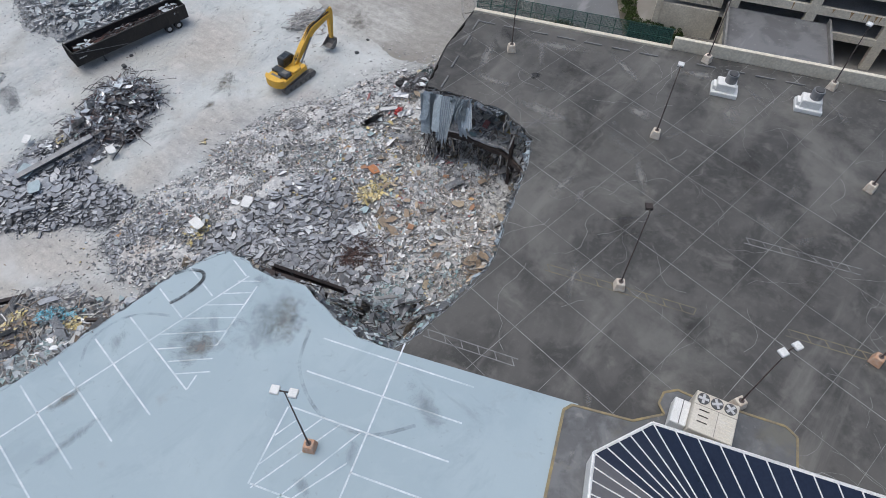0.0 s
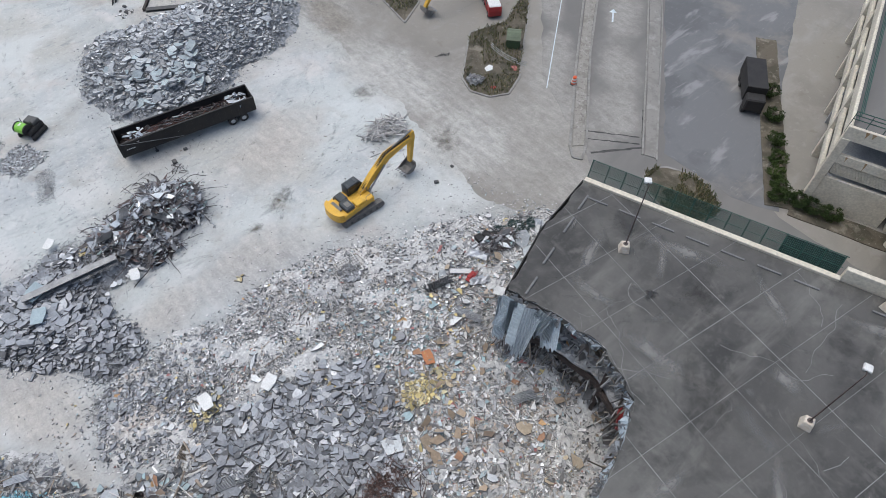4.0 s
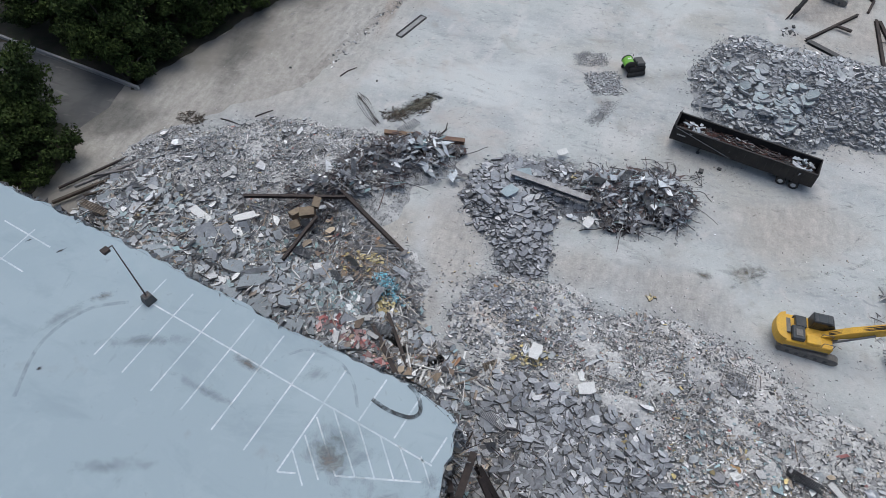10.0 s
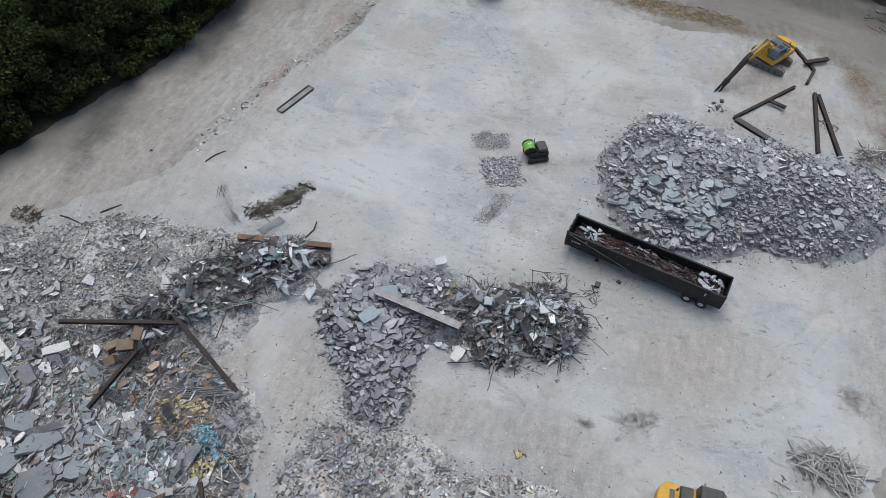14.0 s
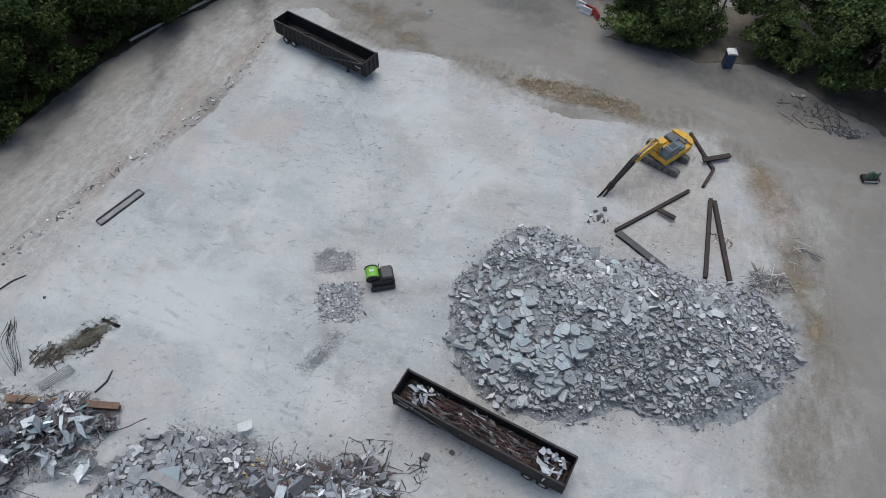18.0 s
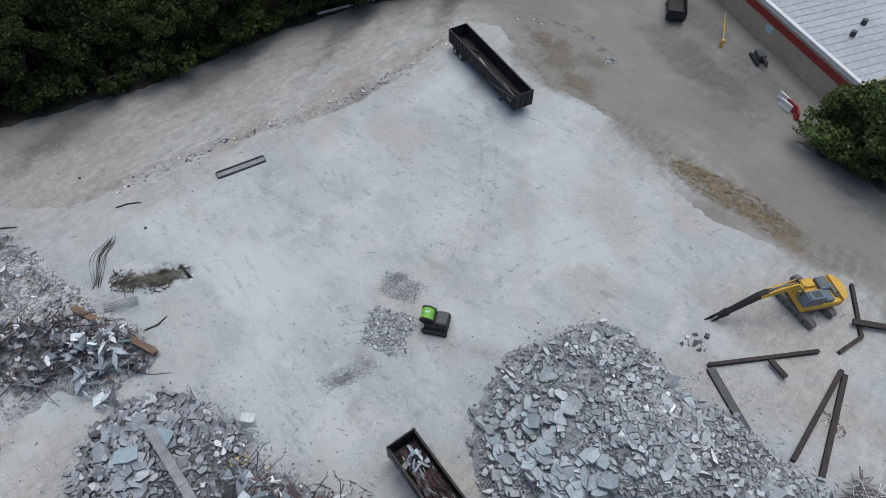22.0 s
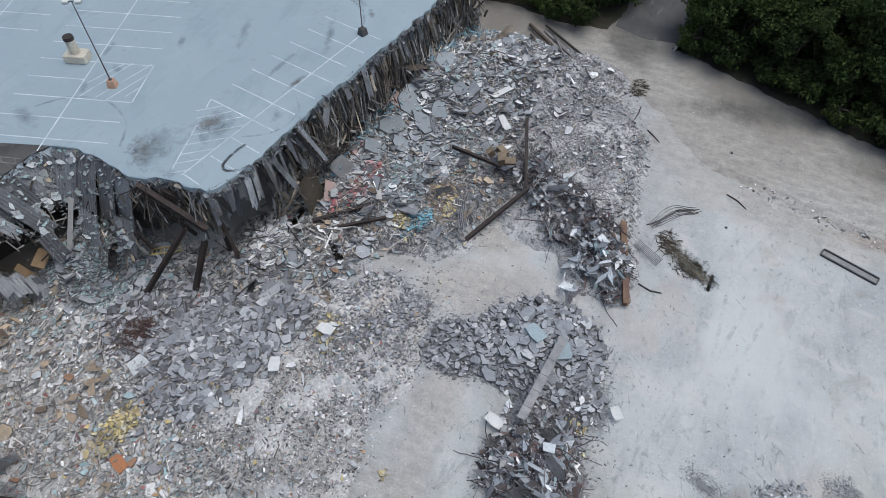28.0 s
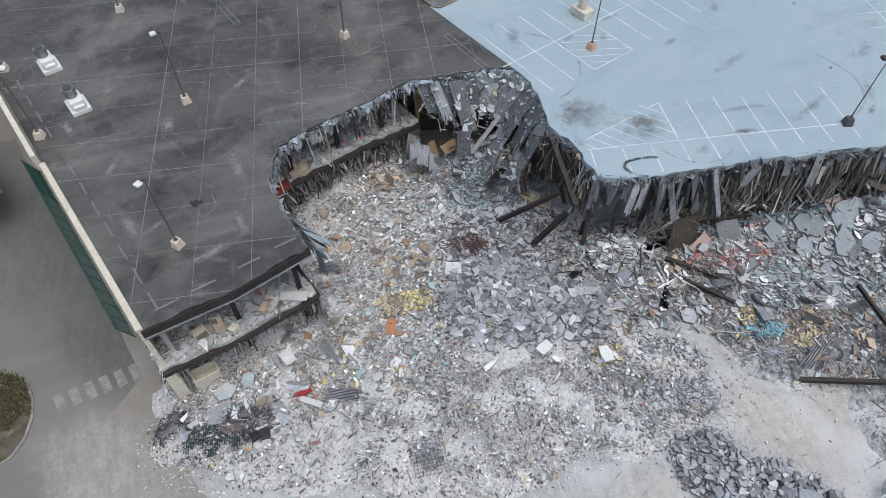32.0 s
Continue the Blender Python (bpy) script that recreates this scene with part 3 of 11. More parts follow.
tagged(bpy.data.objects["roof_dark"], "weathered dark grey parking roof with a broken edge", "roof", kind="structure")


def strip(a, b, w, z, name, material, parent, h=0.004):
    """A painted line from a to b."""
    bm = bmesh.new()
    a, b = Vector((*a, 0)), Vector((*b, 0))
    d = (b - a).normalized()
    s = Vector((-d.y, d.x, 0)) * w / 2
    prism(bm, [(p.x, p.y) for p in (a - s, b - s, b + s, a + s)], z - 0.002, z + h)
    return part(name, bm, material, parent)


# light roof: parking bays, hatched corners
D1, N1 = Vector((0.983, -0.185)), Vector((-0.185, -0.983))
D2, E2 = Vector((0.318, -0.948)), Vector((0.948, 0.318))
marks = thing("parking_marking", "worn white painted parking bay lines on a pale roof", "road marking", kind="structure")


def lay(a, b, w=0.12):
    return strip(a, b, w, ROOF, "line", M_LINE, marks)


BAYU, BAYN = Vector((0.979, -0.205)), Vector((0.175, 0.985))
ROWU, ROWN = Vector((0.955, 0.297)), Vector((0.293, -0.956))
lay((-21.0, 14.6), (3.63, 9.49))
for k in range(7):
    c = Vector((-4.95, 10.0)) - BAYU * 2.75 * k
    lay(c + BAYN * (4.0 if k < 4 else 3.4), c - BAYN * 4.0)
lay((-1.28, 14.18), (-2.0, 10.78)), lay((1.44, 13.88), (0.68, 10.42)), lay((3.97, 11.57), (3.5, 9.67))
for k in range(8):
    c = Vector((-36.4, 17.6)) - BAYN * 2.7 * k
    lay(c, c + BAYU * 5.5)
lay((-33.4, 17.6), (-37.2, -4.0))
# hatched corner beside the torn edge
lay((3.33, 8.31), (-2.0, 6.97)), lay((-4.47, 6.34), (-5.59, 6.05))
for a, b in (((2.77, 9.85), (3.84, 8.4)), ((1.18, 10.08), (2.67, 8.24)), ((-0.23, 10.29), (1.57, 7.95)), ((-1.98, 10.68), (0.42, 7.59)), ((-3.89, 11.01), (-0.8, 7.31)), ((-4.77, 10.18), (-2.0, 6.97)),
             ((-4.99, 8.8), (-2.93, 6.41)), ((-5.31, 7.62), (-3.72, 5.76))):
    lay(a, b, 0.1)
# double row of bays with a hatched box
lay((6.27, -3.98), (-17.5, -11.4))
for k in range(9):
    c = Vector((4.74, -4.45)) - ROWU * 2.765 * k
    lay(c if k == 3 else c - ROWN * 5.8, c + ROWN * 5.8)
lay((-2.33, -0.53), (-7.6, -2.1))
for a, b in (((-2.71, -1.64), (-4.33, -1.22)), ((-1.62, -2.97), (-6.27, -1.77)), ((-1.12, -4.26), (-7.7, -2.4)), ((-0.77, -5.72), (-7.15, -4.23)), ((-2.85, -6.34), (-6.6, -5.0))):
    lay(a, b, 0.1)
for k in range(9):
    c = Vector((-6, -22)) - ROWU * (2.8 * k)
    lay(c - ROWN * 5.4, c + ROWN * 5.4)
lay((-2, -20.7), (-30, -29.4))

# dark roof: joint lines of the panels and cracks, light with dust
joints = thing("deck_joint", "thin pale dusty joint lines and cracks in a dark deck", "joint", kind="structure")
M_JOINT = mat("dusty_joint", (0.3, 0.3, 0.295), (0.14, 0.14, 0.14), 0.5, 0.9, 0.0)


def clipped(a, b, w):
    """The stretches of a line that lie on the dark deck."""
    a, b = Vector(a), Vector(b)
    n = max(2, int((b - a).length / 0.25))
    s = np.linspace(0, 1, n + 1)
    on = inside(dark_out, a.x + (b.x - a.x) * s, a.y + (b.y - a.y) * s)
    start = None
    for k in range(n + 2):
        ok = k <= n and on[k]
        if ok and start is None:
            start = k
        if not ok and start is not None:
            if k - start > 2:
                strip(a.lerp(b, s[start]), a.lerp(b, s[k - 1]), w, ROOF - 0.03, "joint", M_JOINT, joints)
            start = None


for k in range(13):
    o = Vector((0.983, -0.185)) * (40.4 - 4.43 * k)
    clipped(o - N1 * 40, o + N1 * 75, (0.06, 0.03, 0.04)[k % 3])
for k in range(17):
    o = Vector((0.185, 0.983)) * (20.35 - 4.6 * k)
    clipped(o - D1 * 20, o + D1 * 75, (0.05, 0.035, 0.03)[k % 3])
rng = random.Random(5)
cverts, cfaces = [], []


def crack(p, ang, n, w):
    for _ in range(n):
        q = (p[0] + math.cos(ang) * rng.uniform(0.4, 0.9), p[1] + math.sin(ang) * rng.uniform(0.4, 0.9))
        if not inside(dark_out, q[0], q[1]):
            return
        sx, sy = -math.sin(ang) * w / 2, math.cos(ang) * w / 2
        k = len(cverts)
        z = ROOF - 0.027
        cverts.extend([(p[0] - sx, p[1] - sy, z), (q[0] - sx, q[1] - sy, z), (q[0] + sx, q[1] + sy, z), (p[0] + sx, p[1] + sy, z)])
        cfaces.append((k, k + 1, k + 2, k + 3))
        p = q
        ang += rng.uniform(-0.6, 0.6)
        if rng.random() < 0.05:
            crack(p, ang + rng.choice((-1.2, 1.2)), n // 3, w * 0.8)


for _ in range(95):
    crack((rng.uniform(8, 56), rng.uniform(-45, 13)), rng.uniform(0, 6.3), rng.randint(3, 14), rng.uniform(0.016, 0.04))
tagged(raw("crack", cverts, cfaces, M_JOINT, joints, "pale crooked cracks"), kind="stuff")
bays = thing("faded_marking", "faded ochre and white bay markings on a dark deck", "road marking", kind="structure")
M_OCHRE = mat("faded_ochre", (0.2, 0.17, 0.11), (0.1, 0.097, 0.088), 1.2, 0.9, 0.0)
M_FADED = mat("faded_white", (0.24, 0.24, 0.24), (0.11, 0.11, 0.115), 1.5, 0.9, 0.0)
for o, length, material in ((Vector((18.57, -8.71)), 11.7, M_OCHRE), (Vector((24.2, -26.2)), 11.5, M_OCHRE), (Vector((8.2, -4.6)), 7.0, M_FADED), (Vector((34, -31)), 11.5, M_FADED), (Vector((30.6, -20.5)), 9.0, M_FADED)):
    ld, lw = Vector((0.276, -0.961)), Vector((-0.63, -0.05))
    for k in range(int(length / 1.3) + 1):
        strip(o + ld * (1.3 * k), o + ld * min(1.3 * k + 0.5, length) + lw, 0.08, ROOF - 0.03, "line", material, bays, 0.006)
    for e in (Vector((0, 0)), lw):
        strip(o + e, o + ld * length + e, 0.09, ROOF - 0.03, "line", material, bays, 0.005)

# edge of the dark deck: east wall, kerb with green fence, parapet
EAST = Vector((43.2, 15.3))


def east_m(s, off, z):
    p = EAST + D2 * s + E2 * off
    return Matrix.Translation((p.x, p.y, z)) @ Matrix.Rotation(math.atan2(D2.y, D2.x), 4, "Z")


bm = bmesh.new()
box(bm, 0, 95, -0.35, 0.0, -0.2, ROOF - 0.62, east_m(0, 0, 0))
part("wall_east", bm, M_CREAM)
tagged(bpy.data.objects["wall_east"], "plain cream concrete outer wall of the parking building", "wall", kind="structure")
M_SCREEN = mat("green_woven_screen", (0.02, 0.075, 0.06), (0.015, 0.055, 0.05), 0.8, 0.8, 0.2)
M_SCREEN.node_tree.nodes["Principled BSDF"].inputs["Alpha"].default_value = 0.3
M_SCREEN2 = mat("dense_green_screen", (0.02, 0.07, 0.055), (0.015, 0.05, 0.045), 0.8, 0.8, 0.2)
M_SCREEN2.node_tree.nodes["Principled BSDF"].inputs["Alpha"].default_value = 0.8
fence = thing("roof_fence", "dark green mesh guard fence on a pale roof kerb", "fence")
bm = bmesh.new()
box(bm, 0, 21.4, 0.0, 0.5, -0.1, 0.22, east_m(0, -0.45, ROOF), 0.03)
part("kerb", bm, M_CREAM, fence)
LEAN = pose(0, 0, 0, -20, 0, 0)
for k in range(15):
    bm = bmesh.new()
    rod(bm, (0, 0, -0.1), (0, 0, 2.05), 0.05, n=6)
    part("post", bm, M_GREEN, fence, m=east_m(0.1 + 1.5 * k, 0.28, ROOF - 0.4) @ LEAN)
for z in (0.05, 1.0, 2.0):
    bm = bmesh.new()
    rod(bm, (0, 0, z), (21.2, 0, z), 0.04, n=6)
    part("rail", bm, M_GREEN, fence, m=east_m(0.1, 0.28, ROOF - 0.4) @ LEAN)
for k in range(14):
    bm = bmesh.new()
    for j in range(10):
        rod(bm, (0.14 * j + 0.1, 0, 0.05), (0.14 * j + 0.1, 0, 2.0), 0.009, n=4)
    for j in range(11):
        rod(bm, (0.03, 0, 0.12 + 0.18 * j), (1.47, 0, 0.12 + 0.18 * j), 0.009, n=4)
    part("mesh_panel", bm, M_GREEN, fence, m=east_m(0.1 + 1.5 * k, 0.28, ROOF - 0.4) @ LEAN)
    bm = bmesh.new()
    box(bm, 0.02, 1.48, 0.04, 0.055, 0.02, 1.9)
    part("wind_screen", bm, M_SCREEN2 if k > 10 else M_SCREEN, fence, "dark green woven screen", m=east_m(0.1 + 1.5 * k, 0.28, ROOF - 0.4) @ LEAN)
bm = bmesh.new()
box(bm, 21.4, 95, -0.15, 0.3, -0.5, 1.25, east_m(0, 0, ROOF), 0.04)
part("parapet", bm, M_CREAM)
tagged(bpy.data.objects["parapet"], "pale concrete parapet wall along the roof edge", "parapet", kind="structure")
stop = None
for k in range(22):
    if k in (7, 12, 13):
        continue
    m = east_m(0.9 + 2.9 * k, -2.0, ROOF - 0.03)
    if stop is None:
        stop = thing("wheel_stop", "grey concrete wheel stop on the dark deck", "wheel stop", m, group="wheel stops along the parapet")
        bm = bmesh.new()
        box(bm, 0, 1.9, -0.09, 0.09, 0, 0.13, None, 0.03)
        part("block", bm, mat("dull_grey_block", (0.2, 0.2, 0.2), (0.13, 0.13, 0.13), 1.0, 0.9, 0.2), stop)
    else:
        copy_thing(stop, m)
for a, t in (((30.5, 10.6), 14), ((33.6, 11.6), 14), ((37.2, 12.6), 14), ((40, 13.4), 14)):
    copy_thing(stop, pose(a[0], a[1], ROOF - 0.03, 0, 0, t))


# ---- roof lamps ----
M_POLE = mat("weathered_brown_pole", (0.13, 0.1, 0.09), (0.07, 0.055, 0.05), 1.2, 0.7, 0.15)


def roof_lamp(x, y, turn, heads, base_mat, h=8.6, head_mat=None):
    m = pose(x, y, ROOF - 0.02, 0, 0, turn)
    lamp = thing("street_lamp", "rusty roof lamp post with square pale heads on a chipped block", "street lamp", m, group="roof lamps")
    bm = bmesh.new()
    bmesh.ops.create_cone(bm, cap_ends=True, segments=4, radius1=0.62, radius2=0.45, depth=0.8, matrix=pose(0, 0, 0.4, 0, 0, 45))
    bmesh.ops.bevel(bm, geom=bm.edges[:], offset=0.05, segments=1, affect="EDGES")
    part("base_block", bm, base_mat, lamp)
    bm = bmesh.new()
    rod(bm, (0, 0, 0.8), (0, 0, h), 0.065, 0.035, 10)
    rod(bm, (0, 0, 0.8), (0, 0, 0.84), 0.2, 0.2, 8)
    part("pole", bm, M_POLE, lamp)
    bm = bmesh.new()
    reach = 0.28
    rod(bm, (0, -reach if heads > 1 else 0, h), (0, reach, h), 0.045, n=6)
    part("arm", bm, M_RUST, lamp)
    for s in ((1, -1) if heads > 1 else (1,)):
        bm = bmesh.new()
        box(bm, -0.26, 0.26, -0.26, 0.26, -0.1, 0.1, pose(0, s * (reach + 0.25), h, 0, 0, 0), 0.04)
        head = part("lamp_head", bm, head_mat or M_WHITE, lamp, "square lamp head")
        bm = bmesh.new()
        box(bm, -0.24, 0.24, -0.24, 0.24, -0.14, -0.122, pose(0, s * (reach + 0.25), h))
        part("lens", bm, M_GLASS, head)
    return lamp


M_TERRA = mat("orange_chipped_paint", (0.5, 0.25, 0.13), (0.55, 0.42, 0.33), 3.0, 0.8, 0.2)
M_BASEW = mat("chipped_white_block", (0.66, 0.62, 0.55), (0.5, 0.4, 0.3), 3.0, 0.85, 0.2)
roof_lamp(-3.5, -3.7, 25, 2, M_TERRA, 9.1)
roof_lamp(-20.6, 14.6, 160, 1, M_DKGREY, 7.0, M_RUST)
roof_lamp(20.0, -14.3, -60, 1, M_BASEW, 9.2, M_RUST)
roof_lamp(36.9, -9.3, -75, 1, M_BASEW, 7.8)
roof_lamp(39.5, 8.2, -50, 1, M_BASEW, 7.7)
roof_lamp(50.0, -8.8, 80, 1, M_BASEW, 7.6)
roof_lamp(53.5, -20.4, 80, 1, M_BASEW, 7.6)
roof_lamp(42.0, -27.2, 80, 1, M_BASEW, 7.6)
roof_lamp(25.3, -32.2, 80, 2, M_TERRA, 8.0)
roof_lamp(16.2, -25.4, 60, 2, M_BASEW, 8.4)
roof_lamp(-26, -14, 30, 1, M_TERRA, 8.0)
planter = thing("lamp_kerb", "ochre painted concrete block beside a roof lamp", "concrete block", pose(-5.4, -9.5, ROOF, 0, 0, 18))
bm = bmesh.new()
box(bm, -0.75, 0.75, -1.1, 1.1, 0, 0.9, None, 0.08)
part("block", bm, M_CREAM, planter)
bm = bmesh.new()
rod(bm, (0, 0, 0.9), (0, 0, 2.4), 0.5, 0.45, 14)
part("stub", bm, M_CREAM, planter)
bm = bmesh.new()
rod(bm, (0, 0, 2.4), (0, 0, 2.75), 0.52, 0.5, 14)
part("cap", bm, M_RUST, planter)


def roof_vent(x, y, turn):
    v = thing("roof_vent", "white box vent with a round stack on a stepped curb", "roof vent", pose(x, y, ROOF - 0.03, 0, 0, turn), group="roof vents")
    bm = bmesh.new()
    box(bm, -1.25, 1.25, -0.9, 0.9, 0, 0.45, None, 0.05)
    part("curb", bm, M_WHITE, v)
    bm = bmesh.new()
    box(bm, -0.9, 0.9, -0.65, 0.65, 0.45, 1.3, None, 0.06)
    part("body", bm, M_WHITE, v)
    bm = bmesh.new()
    box(bm, -1.2, -0.9, -0.5, 0.5, 0.45, 0.9, None, 0.04)
    part("side_box", bm, M_WHITE, v)
    bm = bmesh.new()
    rod(bm, (0.25, 0.1, 1.3), (0.25, 0.1, 2.2), 0.55, 0.55, 16)
    part("flue", bm, M_STEEL, v)
    bm = bmesh.new()
    rod(bm, (0.25, 0.1, 2.2), (0.25, 0.1, 2.28), 0.42, 0.42, 16)
    part("fan_opening", bm, M_DKGREY, v)


roof_vent(46.6, -12.0, -72)
roof_vent(49.2, -19.4, -72)

# ---- air conditioner and hipped glass roof on a raised platform ----
plat = thing("roof_platform", "raised grey patched platform with a rusty rounded edge", "platform", kind="structure")
bm = bmesh.new()
PLAT = [(9.35, -16.2), (10.81, -20.08), (12.5, -21.6), (13.0, -20.95), (13.95, -20.9), (14.7, -21.6), (14.95, -23.2), (15.7, -25.5), (16.6, -28.6), (16.3, -29.5), (13.9, -30.3), (9, -52), (-12, -56), (2.9, -17.9), (8.7, -15.9)]
prism(bm, PLAT, ROOF - 0.3, ROOF + 0.12)
part("slab", bm, layered("grey_patched_slab", (0.115, 0.117, 0.121), [((0.18, 0.183, 0.19), 0.35, 1, 1, 0, 0.46, 0.62, 0.7), ((0.07, 0.071, 0.073), 0.5, 1, 1.4, 30, 0.5, 0.64, 0.6), ((0.26, 0.255, 0.245), 0.9, 1, 1, 0, 0.58, 0.7, 0.5), ((0.16, 0.15, 0.11), 0.2, 1, 1, 50, 0.56, 0.68, 0.5)], rough=0.75, bump=0.1), plat)
M_RIMRUST = mat("rusty_ochre_rim", (0.3, 0.24, 0.12), (0.17, 0.15, 0.12), 1.4, 0.9, 0.2)
for a, b in zip(PLAT[:10], PLAT[1:11]):
    strip(a, b, 0.16, ROOF + 0.12, "rim", M_RIMRUST, plat, 0.05)
strip(PLAT[-2], PLAT[-1], 0.2, ROOF + 0.12, "rim", M_RIMRUST, plat, 0.05), strip(PLAT[-1], PLAT[0], 0.2, ROOF + 0.12, "rim", M_RIMRUST, plat, 0.05)
ac = thing("air_conditioner", "cream rooftop air conditioner with three stained fans", "air conditioner", pose(13.2, -24.2, ROOF + 0.12, 0, 0, 11))
bm = bmesh.new()
box(bm, -1.45, 1.45, -1.4, 1.4, 0.25, 2.0, None, 0.05)
part("body", bm, mat("stained_cream_sheet", (0.6, 0.57, 0.5), (0.5, 0.45, 0.37), 0.8, 0.6, 0.05), ac)
bm = bmesh.new()
box(bm, -1.1, 0.75, 1.42, 2.5, 0.2, 1.3, None, 0.05)
part("duct_box", bm, M_WHITE, ac)
bm = bmesh.new()
box(bm, -1.12, 0.77, 1.9, 1.94, 1.302, 1.33)
part("duct_seam", bm, M_DKGREY, ac)
for s in (-1, 1):
    bm = bmesh.new()
    box(bm, -1.4, 1.4, s * 1.2 - 0.1, s * 1.2 + 0.1, 0, 0.25)
    part("skid", bm, M_STEEL, ac)
bm = bmesh.new()
box(bm, 0.42, 0.46, -1.38, 1.38, 2.001, 2.02)
box(bm, -1.4, 0.42, -0.22, -0.18, 2.001, 2.02)
part("panel_seam", bm, mat("dull_seam", (0.3, 0.28, 0.25), (0.22, 0.2, 0.18), 2.0, 0.8, 0.0), ac)
for k in range(3):
    bm = bmesh.new()
    rod(bm, (0.95, 0.9 - 0.88 * k, 2.0), (0.95, 0.9 - 0.88 * k, 2.06), 0.4, 0.4, 20)
    fan = part("fan", bm, M_DKGREY, ac, "dark fan in a round ring")
    bm = bmesh.new()
    for j in range(4):
        box(bm, 0.1, 0.34, -0.09, 0.09, 2.065, 2.075, pose(0.95, 0.9 - 0.88 * k, 0, 0, 0, 90 * j + 25 * k))
    rod(bm, (0.95, 0.9 - 0.88 * k, 2.06), (0.95, 0.9 - 0.88 * k, 2.1), 0.12, 0.12, 12)
    part("blade", bm, M_RIM, fan)
for k in range(3):
    bm = bmesh.new()
    box(bm, -0.75 + 0.42 * k, -0.68 + 0.42 * k, 0.35, 1.0, 2.001, 2.03)
    part("louvre", bm, M_RUST, ac)
for k in range(5):
    bm = bmesh.new()
    box(bm, -1.2 + 0.3 * k, -1.14 + 0.3 * k, -1.15, -0.5, 2.001, 2.015)
    part("grille_slot", bm, M_CREAM, ac)
glassroof = thing("glass_roof", "hipped dark blue glass roof with white glazing bars", "skylight")
M_SOLAR = mat("dark_blue_glass", (0.011, 0.016, 0.034), (0.015, 0.021, 0.04), 0.4, 0.12, 0.0)
ridge0, ridge1 = Vector((4.9, -28.0, ROOF + 4.2)), Vector((-2.6, -58, ROOF + 4.2))
eave = [Vector((x, y, ROOF + 2.2)) for x, y in ((3.3, -20.3), (6.43, -19.02), (10.4, -21.14), (18.6, -48), (9.5, -56), (-7.0, -52))]


def pane_grid(a, b, c, d, n):
    """Panes between the eave a-b and the ridge c-d with bars between them."""
    for k in range(n):
        s0, s1 = k / n, (k + 1) / n
        q = [a.lerp(b, s0), a.lerp(b, s1), c.lerp(d, s1), c.lerp(d, s0)]
        nrm = (q[1] - q[0]).cross(q[3] - q[0])
        if nrm.length < 1e-6:
            nrm = (q[1] - q[0]).cross(q[2] - q[0])
        nrm.normalize()
        if nrm.z < 0:
            nrm.negate()
        bm = bmesh.new()
        lo = [bm.verts.new(p - nrm * 0.03) for p in q]
        hi = [bm.verts.new(p + nrm * 0.01) for p in q]
        bm.faces.new(hi), bm.faces.new(lo[::-1])
        for j in range(4):
            bm.faces.new((lo[j], lo[(j + 1) % 4], hi[(j + 1) % 4], hi[j]))
        bmesh.ops.remove_doubles(bm, verts=bm.verts[:], dist=0.001)
        bmesh.ops.recalc_face_normals(bm, faces=bm.faces[:])
        part("pane", bm, M_SOLAR, glassroof)
        bm = bmesh.new()
        rod(bm, q[0] + nrm * 0.03, q[3] + nrm * 0.03, 0.045, n=6)
        part("glazing_bar", bm, M_WHITE, glassroof)


pane_grid(eave[2], eave[3], ridge0, ridge1, 20)
pane_grid(eave[1], eave[2], ridge0, ridge0 + Vector((0.001, 0, 0)), 5)
pane_grid(eave[0], eave[1], ridge0, ridge0 + Vector((0.001, 0, 0)), 4)
pane_grid(eave[5], eave[0], ridge1, ridge0, 16)
for a, b in zip(eave[:4], eave[1:4]):
    bm = bmesh.new()
    rod(bm, a, b, 0.12, n=6)
    part("gutter", bm, M_WHITE, glassroof)
    bm = bmesh.new()
    d = (b - a)
    box(bm, 0, d.length, -0.08, 0.08, -2.2, -0.1, Matrix.Translation(a) @ Matrix.Rotation(math.atan2(d.y, d.x), 4, "Z"))
    part("side_wall", bm, M_WHITE, glassroof)
bm = bmesh.new()
rod(bm, ridge0, ridge1, 0.09, n=6)
part("ridge_bar", bm, M_WHITE, glassroof)

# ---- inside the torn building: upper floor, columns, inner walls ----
# Wall colour is kept near black to stand in for the interior's shade.
M_INNER = mat("shaded_inner_wall", (0.1, 0.09, 0.08), (0.05, 0.045, 0.04), 0.5, 0.9, 0.2)
FLOOR2 = [(43.4, 15.5), (37, 14.4), (30.2, 12.4), (31.6, 8), (32, 3.2), (30.4, -1.0), (26.4, -2.4), (21, -4.0), (15, -5.4)]
back = [(17.5, -12.5), (34, -9.5), (41, -6), (49.5, -3)]
bm = bmesh.new()
prism(bm, jagged(FLOOR2, 0.8, 0.2, 21) + back, 5.15, 5.5)
part("floor_upper", bm, M_FINES)
tagged(bpy.data.objects["floor_upper"], "broken upper floor slab covered with dust and debris", "floor", kind="structure")
bm = bmesh.new()
for a, b in zip(FLOOR2, FLOOR2[1:]):
    d = Vector(b) - Vector(a)
    box(bm, 0, d.length, -0.3, 0.0, 4.6, 5.12, Matrix.Translation((*a, 0)) @ Matrix.Rotation(math.atan2(d.y, d.x), 4, "Z"))
part("floor_beam", bm, M_RUST)
tagged(bpy.data.objects["floor_beam"], "dark steel edge beam of the broken upper floor", "beam", kind="structure")
